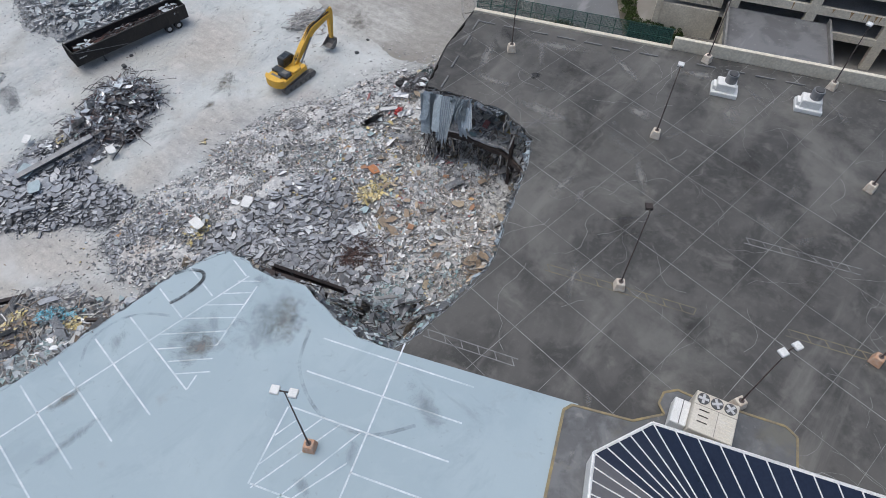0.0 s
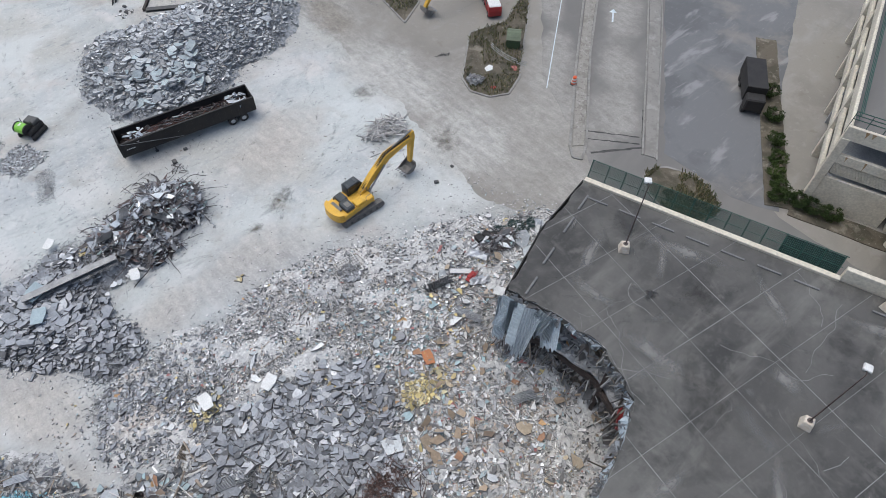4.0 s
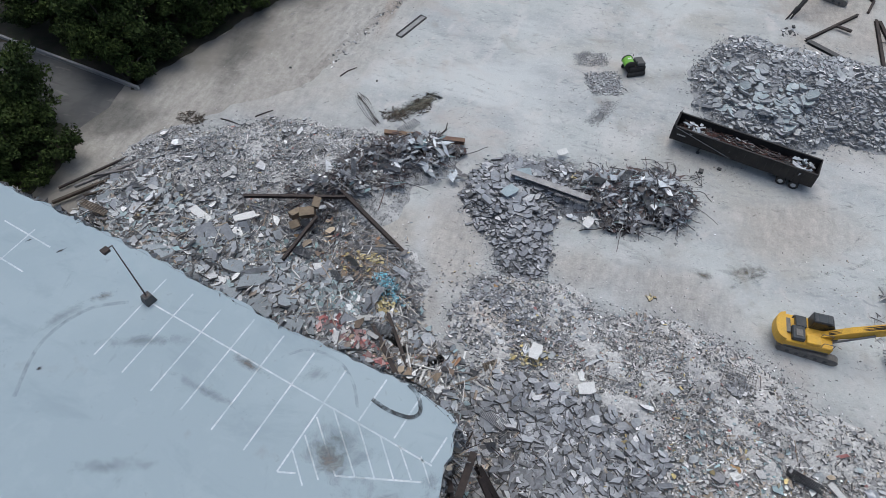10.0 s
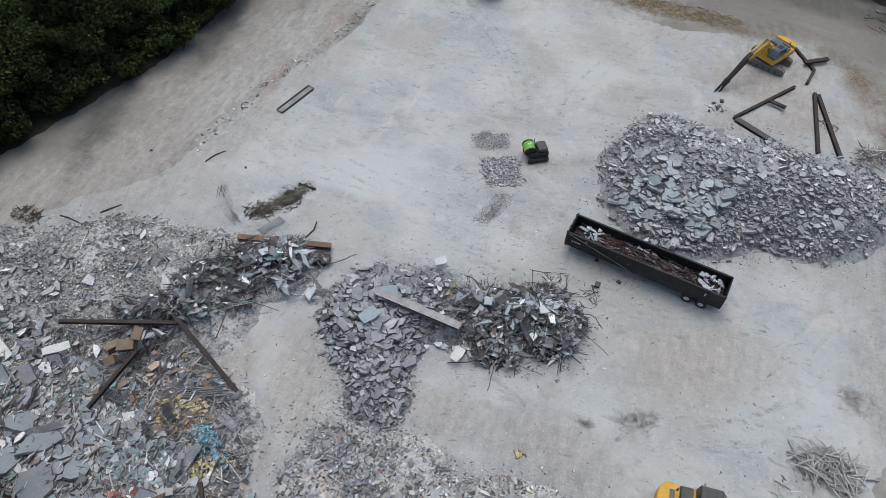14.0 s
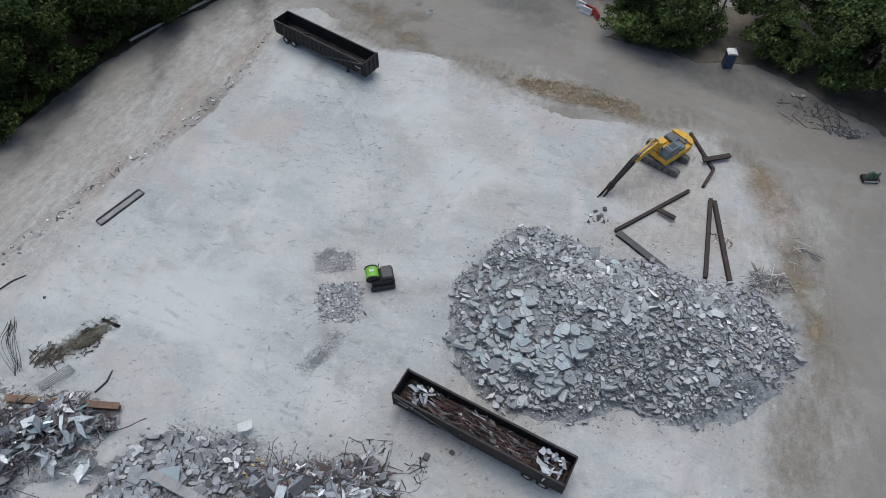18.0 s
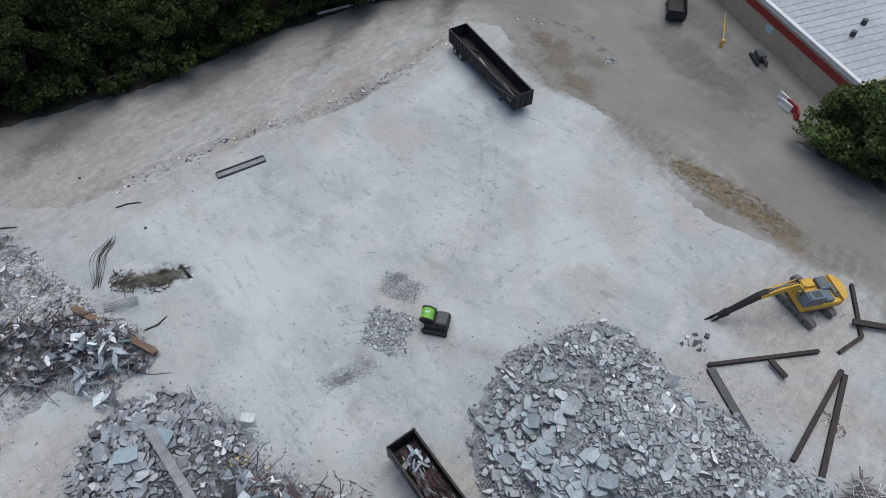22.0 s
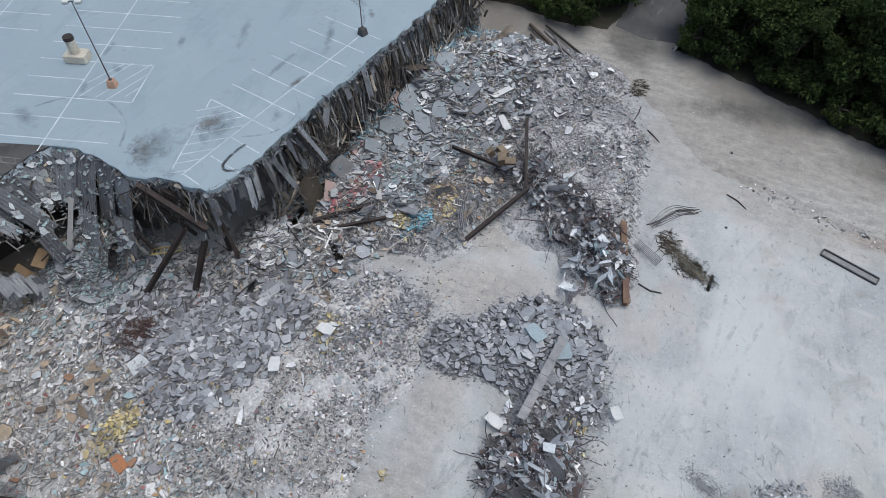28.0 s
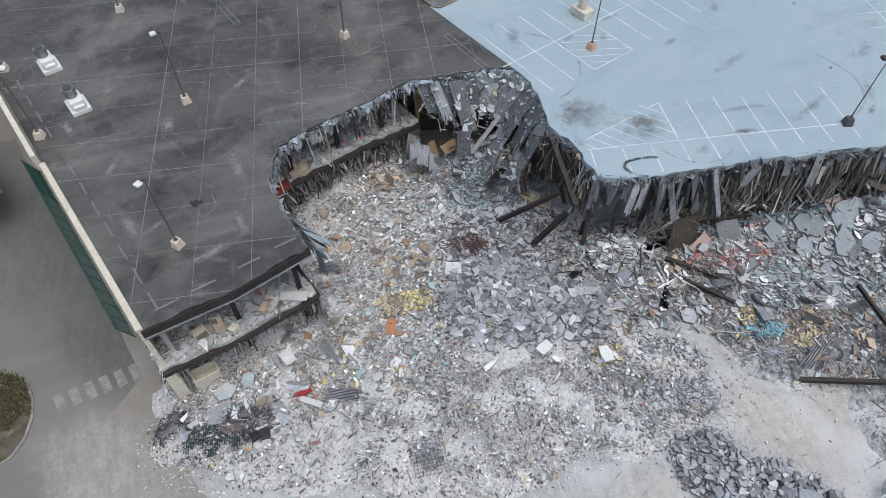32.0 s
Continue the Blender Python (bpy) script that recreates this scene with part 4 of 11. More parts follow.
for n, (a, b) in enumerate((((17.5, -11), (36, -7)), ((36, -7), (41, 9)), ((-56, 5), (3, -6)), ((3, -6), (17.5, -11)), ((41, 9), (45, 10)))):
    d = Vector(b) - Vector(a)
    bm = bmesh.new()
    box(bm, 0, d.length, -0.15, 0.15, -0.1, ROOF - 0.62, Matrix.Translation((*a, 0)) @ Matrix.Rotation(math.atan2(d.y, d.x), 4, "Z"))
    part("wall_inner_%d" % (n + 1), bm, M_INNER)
    tagged(bpy.data.objects["wall_inner_%d" % (n + 1)], "inner wall behind the torn edge, coloured dark for interior shade", "wall", kind="structure")
bm = bmesh.new()
d = Vector((-58, -60)) - Vector((-39.8, 21))
box(bm, 0, d.length, 0, 0.4, -0.1, ROOF - 0.57, Matrix.Translation((-39.8, 21, 0)) @ Matrix.Rotation(math.atan2(d.y, d.x), 4, "Z"))
part("wall_west", bm, M_CONC)
tagged(bpy.data.objects["wall_west"], "grey concrete end wall of the building", "wall", kind="structure")
col = None
M_COLY = mat("ochre_column", (0.36, 0.27, 0.08), (0.22, 0.18, 0.1), 1.0, 0.85, 0.2)
for x, y, material in ((31.4, 11.6, M_RUST), (36.8, 12.9, M_RUST), (42.2, 14.2, M_CONC), (31.6, 2.6, M_RUST), (29.2, -1.9, M_RUST), (24, -4.1, M_RUST), (19, -5.4, M_RUST), (14.8, -6.2, M_COLY),
                       (-6, 14.2, M_RUST), (-14, 15.6, M_RUST), (-22, 17.1, M_RUST), (-30, 18.4, M_RUST), (-38.5, 19.8, M_CONC), (3.4, 11.4, M_RUST)):
    c = thing("column", "dark steel column in the torn building", "column", pose(x, y, 0, 0, 0, 15), group="columns along the torn edge")
    bm = bmesh.new()
    beam_bm(bm, (0, 0, -0.05), (0, 0, ROOF - 0.62), 0.35, 0.38, 0.04)
    part("shaft", bm, material, c)

# ---- torn skirts: corrugated sheets hanging from the roof edge ----
M_SHEET = mat("torn_corrugated_sheet", (0.95, 0.96, 0.98), (0.55, 0.55, 0.56), 0.7, 0.7, 0.25, metal=0.1, vary="object", amount=0.35,
              ramp=[(4, (0.46, 0.47, 0.49)), (3, (0.36, 0.365, 0.375)), (3, (0.56, 0.57, 0.585)), (0.8, (0.22, 0.215, 0.21)), (1.3, (0.4, 0.34, 0.28))])


def sheet_data(seed, waves, ragged):
    """A corrugated sheet 1 m wide that hangs 1 m down from its top edge, with a torn foot."""
    r = random.Random(seed)
    bm = bmesh.new()
    cols, top, foot = waves * 2 + 1, [], []
    rows = []
    for lev in range(4):
        line = []
        for k in range(cols):
            x = k / (cols - 1) - 0.5
            y = 0.025 * (1 if k % 2 else -1) + 0.06 * math.sin(lev * 1.3 + seed)
            z = -lev / 3 * (1 if lev < 3 else 1 - r.uniform(0, ragged))
            line.append(bm.verts.new((x, y, z)))
        rows.append(line)
    fs = []
    for a, b in zip(rows, rows[1:]):
        for k in range(cols - 1):
            fs.append(bm.faces.new((a[k], a[k + 1], b[k + 1], b[k])))
    bmesh.ops.solidify(bm, geom=fs, thickness=0.012)
    data = bpy.data.meshes.new("sheet")
    bm.to_mesh(data)
    bm.free()
    data.materials.append(M_SHEET)
    return data


SHEETS = [sheet_data(s, w, g) for s, w, g in ((1, 6, 0.16), (2, 9, 0.08), (3, 5, 0.22), (4, 7, 0.18), (5, 10, 0.1))]

PALE_SHEETS = [d.copy() for d in SHEETS]
for d in PALE_SHEETS:
    d.materials[0] = mat("pale_blue_corrugated_sheet", (0.95, 0.98, 1.0), (0.7, 0.73, 0.75), 0.7, 0.65, 0.2, vary="object", amount=0.2, ramp=[(3, (0.56, 0.6, 0.63)), (2, (0.46, 0.5, 0.53)), (1, (0.66, 0.7, 0.72))])


def skirt(name, label, path, gap, lo, hi, seed, lean=14, layers=2, wide=(0.5, 1.4), shapes=SHEETS):
    """Sheets hung side by side along a path at roof level."""
    r = random.Random(seed)
    root = thing(name, label, "torn wall")
    lens = [math.dist(a, b) for a, b in zip(path, path[1:])]
    total = sum(lens)
    for layer in range(layers):
        s = r.uniform(0, gap)
        while s < total:
            q, k = s, 0
            while q > lens[k]:
                q -= lens[k]
                k += 1
            a, b = Vector(path[k]), Vector(path[k + 1])
            p = a.lerp(b, q / lens[k])
            face = math.degrees(math.atan2(b.y - a.y, b.x - a.x))
            w, h = r.uniform(*wide), r.uniform(lo, hi) * (0.65 if layer else 1)
            m = (Matrix.Translation((p.x, p.y, ROOF - r.uniform(0.1, 0.6))) @ pose(0, 0, 0, r.gauss(-lean, 9), r.gauss(0, 9), face + r.gauss(0, 10))
                 @ Matrix.Translation((0, -0.12 + 0.1 * layer, 0)) @ Matrix.Diagonal((w, 1, h, 1)))
            share("sheet", r.choice(shapes), root, m)
            s += gap * r.uniform(0.6, 1.5)
    return root


skirt("torn_facade", "torn grey corrugated sheets hanging from the roof edge", [(4.4, 12.6), (0.5, 14.4), (-4.8, 15.1), (-8.5, 15.5)], 0.55, 2.6, 5.4, 31, layers=2, lean=9, wide=(0.35, 0.8))
skirt("torn_facade", "a few torn sheets hanging on the brown wall framing", LIGHT[8:], 1.5, 1.2, 3.4, 35, layers=1, lean=12, wide=(0.3, 0.9))
skirt("torn_facade", "short torn sheets under the dark roof edge", DARKHOLE[2:8], 1.5, 0.5, 1.4, 33, layers=1)
skirt("torn_facade", "long grey corrugated sheets hanging over the dark hole", [(29.3, 11.9), (29.9, 9.8), (30.7, 7.6)], 0.4, 3.0, 5.2, 34, lean=12, layers=2, wide=(0.6, 1.3), shapes=PALE_SHEETS)

# torn rims: shreds of insulation and membrane along the edges
def rim(name, label, path, n, seed, material, drop=0.7, size=0.55):
    r = np.random.RandomState(seed)
    pts = np.array(path)
    seg = np.linalg.norm(np.diff(pts, axis=0), axis=1)
    cum = np.r_[0, np.cumsum(seg)]
    s = r.uniform(0, cum[-1], n)
    x, y = np.interp(s, cum, pts[:, 0]), np.interp(s, cum, pts[:, 1])
    xyz = np.stack([x + r.normal(0, 0.12, n), y + r.normal(0.05, 0.12, n), ROOF - 0.22 - np.abs(r.normal(0, drop, n))], -1)
    root = thing(name, label, "torn roofing", kind="stuff")
    pieces("shred", xyz, r.uniform(0.25, size * 1.9, n), np.full(n, 0.06), 1.1, material, root, seed, sides=5, long=1.6)


M_BAND = layered("crumpled_roof_layers", (0.33, 0.35, 0.362), [
    ((0.1, 0.1, 0.1), 1.4, 1, 1, 0, 0.48, 0.6, 0.8), ((0.38, 0.4, 0.415), 1.0, 1, 1, 0, 0.52, 0.62, 0.7), ((0.2, 0.165, 0.13), 0.7, 1, 1, 0, 0.56, 0.66, 0.6), ((0.46, 0.48, 0.49), 4.0, 1, 1, 0, 0.56, 0.64, 0.6), ((0.07, 0.07, 0.07), 4.5, 1, 1, 0, 0.55, 0.63, 0.6)], bump=1.0, bump_scale=4.0)


def torn_band(path, seed, drop, label, top=0.0):
    """Crumpled layers of roofing that hang over a torn edge."""
    pts = np.array(path)
    cum = np.r_[0, np.cumsum(np.linalg.norm(np.diff(pts, axis=0), axis=1))]
    s = np.arange(0, cum[-1], 0.3)
    x, y = np.interp(s, cum, pts[:, 0]), np.interp(s, cum, pts[:, 1])
    tx, ty = np.gradient(x), np.gradient(y)
    q = np.hypot(tx, ty) + 1e-9
    nx, ny = ty / q, -tx / q
    r = np.random.RandomState(seed)
    deep = drop * (0.6 + 0.5 * lumps(s, s * 0.3, 0.5, seed) + r.uniform(-0.25, 0.35, len(s)))
    deep = np.clip(deep, 0.25, None)
    verts, faces = [], []
    levels = 6
    for lev in range(levels):
        f = lev / (levels - 1)
        out = 0.05 + 0.28 * f + (0.16 * lumps(s * 2, s + lev, 1.2, seed + lev) + r.normal(0, 0.05, len(s))) * (0.3 + f)
        for k in range(len(s)):
            verts.append((x[k] - nx[k] * out[k], y[k] - ny[k] * out[k], ROOF - top + (0.03 if lev == 0 else 0) - deep[k] * f))
    n = len(s)
    for lev in range(levels - 1):
        for k in range(n - 1):
            a = lev * n + k
            faces.append((a, a + 1, a + 1 + n, a + n))
    root = thing("torn_roofing", label, "torn roofing")
    raw("layer", verts, faces, M_BAND, root)
    return root


torn_band(LIGHT[7:], 98, 1.5, "thick crumpled membrane folded over the torn edge")
torn_band(LIGHT[3:8], 95, 0.6, "crumpled grey roofing layers hanging over the torn edge")
torn_band(LIGHT[:4], 96, 0.5, "crumpled roofing at the broken corner")
torn_band(DARKHOLE[2:], 97, 0.45, "crumpled pale roofing layers along the dark deck edge", 0.03)
studs = thing("broken_framing", "splintered studs and hanging strips under the roof edge", "broken framing", kind="stuff")
M_STUD = mat("splintered_stud", (1, 1, 1), (0.6, 0.58, 0.55), 1.5, 0.85, 0.2, vary="island", amount=0.4,
             ramp=[(4, (0.06, 0.052, 0.048)), (4, (0.13, 0.11, 0.092)), (3, (0.29, 0.285, 0.28)), (2.4, (0.44, 0.44, 0.44)), (1.4, (0.5, 0.44, 0.36))])


def wall_line(path, n, seed, side=0.3, back=0.0):
    """Random places along a path, a little before or behind it."""
    q = np.random.RandomState(seed)
    pl = np.array(path)
    cl = np.r_[0, np.cumsum(np.linalg.norm(np.diff(pl, axis=0), axis=1))]
    at = q.uniform(0, cl[-1], n)
    return q, np.interp(at, cl, pl[:, 0]) + q.normal(0, side * 0.5, n), np.interp(at, cl, pl[:, 1]) - back + q.normal(0, side, n)


# upright studs, leaning laths and fallen cross pieces of the wall framing
for n, path, seed, top0, top1, lo, hi, inset, w0, w1, lean in ((430, LIGHT[7:], 55, 0.5, 1.6, 1.5, 4.6, 0.25, 0.04, 0.15, 0.3), (150, LIGHT[6:], 61, 0.4, 2.0, 0.8, 2.6, 0.0, 0.1, 0.34, 0.3), (300, LIGHT[6:], 57, 2.2, 5.5, 0.8, 3.0, -0.4, 0.04, 0.13, 0.9), (260, LIGHT[:6], 58, 0.5, 3.0, 1.0, 3.5, 0.2, 0.05, 0.16, 0.5)):
    q, x, y = wall_line(path, n, seed, 0.3, inset)
    top = np.stack([x, y, ROOF - q.uniform(top0, top1, n)], -1)
    low = top + np.stack([q.normal(0, lean, n), q.normal(0.35, lean * 0.6, n), -q.uniform(lo, hi, n)], -1)
    low[:, 2] = np.maximum(low[:, 2], 0.3)
    sticks("stud", top, low, q.uniform(w0, w1, n), M_STUD, studs, seed + 1, "splintered studs and strips")
q, x, y = wall_line(LIGHT[6:], 150, 59, 0.5, -0.7)
mid_ = np.stack([x, y, q.uniform(2.6, 6.4, 150)], -1)
half = np.stack([q.normal(0, 1.0, 150), q.normal(0, 0.35, 150), q.normal(0, 0.3, 150)], -1)
sticks("lath", mid_ - half, mid_ + half, q.uniform(0.08, 0.28, 150), M_STUD, studs, 60, "fallen laths and boards at the wall foot")
M_SHRED = mat("torn_membrane", (1, 1, 1), (0.6, 0.62, 0.65), 1.0, 0.85, 0.2, vary="island", amount=0.25,
              ramp=[(4, (0.27, 0.29, 0.31)), (4, (0.21, 0.22, 0.23)), (2, (0.36, 0.385, 0.4)), (2, (0.13, 0.125, 0.12)), (1, (0.3, 0.27, 0.22))])
rim("roof_edge_shreds", "ragged grey insulation and membrane shreds on the roof edge", LIGHT, 900, 41, M_SHRED, 0.6, 0.5)
rim("roof_edge_shreds", "ragged pale blue and grey shreds on the dark roof edge", DARKHOLE[2:], 380, 42, M_SHRED, 0.35, 0.42)
# pennants of membrane that hang from the rim of the hole
M_FLAP = mat("pale_blue_membrane", (1, 1, 1), (0.62, 0.66, 0.7), 1.2, 0.8, 0.2, vary="island", amount=0.25, ramp=[(4, (0.36, 0.41, 0.45)), (3, (0.25, 0.29, 0.33)), (2, (0.46, 0.52, 0.56)), (1, (0.2, 0.19, 0.18))])
flaps = thing("membrane_flap", "torn pale blue membrane pennants hanging from the deck rim", "torn roofing", kind="stuff")
q, x, y = wall_line(DARKHOLE[3:], 110, 43, 0.08)
fv, ff = [], []
for k in range(110):
    w, h, a = 0.12 + 0.8 * q.uniform() ** 2, 0.3 + 1.4 * q.uniform() ** 2, q.uniform(-0.9, 0.9)
    cx, cy = math.cos(a), math.sin(a)
    z = ROOF - 0.02 - q.uniform(0, 0.25)
    b = len(fv)
    ox, oy = q.normal(0, 0.15), abs(q.normal(0.15, 0.2))
    for th in (0.0, 0.03):
        fv += [(x[k] - cx * w, y[k] - cy * w + th, z), (x[k] + cx * w, y[k] + cy * w + th, z - 0.05), (x[k] + cx * w * 0.4 + ox, y[k] + oy + th, z - h * 0.7), (x[k] + ox - cx * w * 0.2, y[k] + oy * 1.3 + th, z - h)]
    ff += [(b, b + 1, b + 2, b + 3), (b + 7, b + 6, b + 5, b + 4)] + [(b + j, b + 4 + j, b + 4 + (j + 1) % 4, b + (j + 1) % 4) for j in range(4)]
raw("flap", fv, ff, M_FLAP, flaps)
# dark steel edge of the cut deck
for a, b in zip(DARKHOLE[:2], DARKHOLE[1:3]):
    d = Vector(b) - Vector(a)
    m = Matrix.Translation((*a, ROOF)) @ Matrix.Rotation(math.atan2(d.y, d.x), 4, "Z")
    edge_ = thing("edge_beam", "dark steel beam along the cut edge of the deck", "beam", m, kind="structure")
    bm = bmesh.new()
    box(bm, 0, d.length, -0.2, -0.12, -0.85, -0.08)
    part("web", bm, M_BLACK, edge_)
    bm = bmesh.new()
    box(bm, 0, d.length, -0.34, -0.1, -0.93, -0.86)
    part("flange", bm, M_STEEL, edge_)


# ---- rubble ----
def slab_shapes(material, count, seed, corners=(4, 5, 5, 6), edge=None):
    """A few broken slab shapes, 1 m across and 1 m thick, shared by all the large pieces."""
    out = []
    r = random.Random(seed)
    for _ in range(count):
        n = r.choice(corners)
        bm = bmesh.new()
        angs = sorted(2 * math.pi * (k + r.uniform(-0.28, 0.28)) / n for k in range(n))
        pts = [(math.cos(a) * r.uniform(0.38, 0.62), math.sin(a) * r.uniform(0.38, 0.62)) for a in angs]
        lo = [bm.verts.new((x, y, -0.5)) for x, y in pts]
        hi = [bm.verts.new((x * r.uniform(0.88, 1.0), y * r.uniform(0.88, 1.0), 0.5 + r.uniform(-0.08, 0.08))) for x, y in pts]
        bm.faces.new(hi), bm.faces.new(lo[::-1])
        for k in range(n):
            bm.faces.new((lo[k], lo[(k + 1) % n], hi[(k + 1) % n], hi[k]))
        bmesh.ops.recalc_face_normals(bm, faces=bm.faces[:])
        data = bpy.data.meshes.new("slab")
        bm.to_mesh(data)
        bm.free()
        data.materials.append(material)
        data.materials.append(edge or M_SHADESIDE)
        # Only upward faces keep the slab colour; the rest carry painted shade.
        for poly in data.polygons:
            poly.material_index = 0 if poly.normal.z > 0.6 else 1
        out.append(data)
    return out


def spread(n, seed, spots, forms, lift=0.03, least=None, warp=True):
    """Random places gathered round spots (x, y, rx, ry, weight), at the height of the heaps."""
    r = np.random.RandomState(seed)
    w = np.array([s[4] for s in spots], float)
    who = r.choice(len(spots), n, p=w / w.sum())
    a, q = r.uniform(0, 2 * np.pi, n), np.sqrt(r.uniform(0, 1, n)) * (1 + 0.06 * np.abs(r.normal(0, 1, n)) ** 2)
    s = np.array([t[:4] for t in spots], float)[who]
    x, y = s[:, 0] + np.cos(a) * q * s[:, 2], s[:, 1] + np.sin(a) * q * s[:, 3]
    h = mound(forms, x, y)
    ok = (h > 0.03) | (r.uniform(0, 1, n) < 0.04) if least is None else h > least
    if n > 5000:
        ok &= (lumps(x, y, 0.3, 77) < 0.4) | (r.uniform(0, 1, n) < 0.3)
    return np.stack([x, y, h + lift], -1)[ok]


def sized(n, lo, hi, power, seed):
    return lo + (hi - lo) * np.random.RandomState(seed).uniform(0, 1, n) ** power


def debris(name, root, p, lo, hi, power, thick, tilt, material, seed, sides=5, long=1.0, label=""):
    s = sized(len(p), lo, hi, power, seed)
    p = p + np.stack([0 * s, 0 * s, s * 0.12], -1)
    return pieces(name, p, s, s * thick + 0.015, tilt, material, root, seed + 1, sides, long, label)


def rods(name, root, p, lo, hi, width, flat, material, seed, label=""):
    r = np.random.RandomState(seed)
    k = len(p)
    a, e, L = r.uniform(0, 2 * np.pi, k), r.normal(0, flat, k), sized(k, lo, hi, 2, seed + 1)
    d = np.stack([np.cos(a) * np.cos(e), np.sin(a) * np.cos(e), np.sin(e)], -1) * L[:, None] / 2
    p = p + np.stack([0 * L, 0 * L, np.abs(d[:, 2]) * 0.6 + 0.08], -1)
    return sticks(name, p - d, p + d, r.uniform(width[0], width[1], k), material, root, seed + 2, label)


def tones(name, cols, rough=0.9, metal=0.0, amount=0.42, vary="island"):
    return mat(name, (1.08, 1.08, 1.08), (0.72, 0.72, 0.73), 0.8, rough, 0.3, metal, vary=vary, amount=amount, ramp=cols, fine=7)


M_GRIT = tones("pale_grit", [(5, (0.57, 0.565, 0.555)), (4, (0.46, 0.456, 0.45)), (3.4, (0.69, 0.68, 0.665)), (3.0, (0.25, 0.254, 0.265)), (2.0, (0.1, 0.1, 0.104)), (1.2, (0.5, 0.46, 0.42)), (2.2, (0.84, 0.84, 0.84)), (0.6, (0.44, 0.55, 0.59))], amount=0.3)
M_SLATE = tones("blue_grey_concrete", [(5, (0.32, 0.33, 0.35)), (4, (0.24, 0.25, 0.268)), (3, (0.4, 0.41, 0.428)), (1.2, (0.56, 0.565, 0.57)), (2, (0.14, 0.142, 0.148))], amount=0.25)
M_SLATEPALE = tones("pale_blue_grey_concrete", [(5, (0.405, 0.435, 0.455)), (4, (0.3, 0.328, 0.348)), (3, (0.52, 0.54, 0.55)), (1.6, (0.67, 0.68, 0.68)), (2, (0.15, 0.158, 0.166)), (1.4, (0.3, 0.37, 0.385)), (0.8, (0.33, 0.28, 0.24))], amount=0.25)
M_SLATEOBJ = tones("blue_grey_slab", [(5, (0.365, 0.383, 0.41)), (4, (0.3, 0.317, 0.342)), (3, (0.45, 0.468, 0.49)), (1.0, (0.56, 0.57, 0.58))], vary="object", amount=0.16)
M_PALE = tones("pale_broken_concrete", [(5, (0.38, 0.395, 0.408)), (4, (0.31, 0.325, 0.338)), (3, (0.46, 0.476, 0.486)), (1.6, (0.58, 0.59, 0.595)), (1.0, (0.2, 0.207, 0.215)), (0.8, (0.36, 0.34, 0.32))], amount=0.22)
M_PALEOBJ = tones("pale_concrete_slab", [(5, (0.45, 0.475, 0.485)), (4, (0.38, 0.4, 0.415)), (3, (0.53, 0.55, 0.555)), (2, (0.42, 0.485, 0.5))], vary="object", amount=0.15)
M_MIXED = tones("mixed_colour_litter", [(10, (0.53, 0.525, 0.515)), (9, (0.39, 0.39, 0.395)), (5, (0.7, 0.69, 0.68)), (4, (0.44, 0.39, 0.34)), (1.6, (0.5, 0.42, 0.34)), (2, (0.44, 0.51, 0.53)), (1.2, (0.33, 0.44, 0.46)),
                                      (0.4, (0.52, 0.33, 0.17)), (0.6, (0.6, 0.5, 0.24)), (0.5, (0.4, 0.18, 0.17)), (4, (0.2, 0.195, 0.19)), (1.2, (0.8, 0.8, 0.79))], amount=0.25)
M_BRIGHT = tones("white_scraps", [(5, (0.75, 0.75, 0.74)), (2, (0.62, 0.64, 0.66)), (1, (0.5, 0.52, 0.53))])
M_YELFOAM = tones("yellow_insulation", [(4, (0.56, 0.46, 0.21)), (3, (0.44, 0.36, 0.19)), (3, (0.62, 0.56, 0.36)), (2, (0.36, 0.32, 0.24))])
M_CARD = tones("brown_board", [(3, (0.32, 0.25, 0.18)), (2, (0.42, 0.34, 0.25)), (0.7, (0.36, 0.21, 0.13)), (2, (0.22, 0.17, 0.13))])
M_REDBIT = tones("faded_red_bits", [(3, (0.3, 0.12, 0.12)), (3, (0.42, 0.28, 0.27)), (2, (0.42, 0.16, 0.14)), (2, (0.4, 0.39, 0.395)), (1.5, (0.12, 0.1, 0.1)), (1, (0.6, 0.58, 0.57))])
M_CYAN = tones("cyan_bits", [(4, (0.17, 0.42, 0.52)), (3, (0.28, 0.43, 0.48)), (3, (0.34, 0.37, 0.38))])
M_TEAL = tones("pale_teal_bits", [(3, (0.27, 0.37, 0.38)), (3, (0.36, 0.42, 0.43)), (2, (0.22, 0.26, 0.27))])
M_SPLINT = tones("splinter", [(4, (0.504, 0.492, 0.468)), (4, (0.192, 0.18, 0.174)), (3, (0.36, 0.3, 0.24)), (2, (0.72, 0.708, 0.684))])
M_DARKBITS = tones("dark_crushed_bits", [(4, (0.15, 0.15, 0.158)), (3, (0.24, 0.232, 0.225)), (2, (0.105, 0.0975, 0.0975)), (1, (0.33, 0.3, 0.27))])

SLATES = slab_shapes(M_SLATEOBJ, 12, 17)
PALES = slab_shapes(M_PALEOBJ, 12, 18, (4, 5, 6, 7), M_SOFTSHADESIDE)


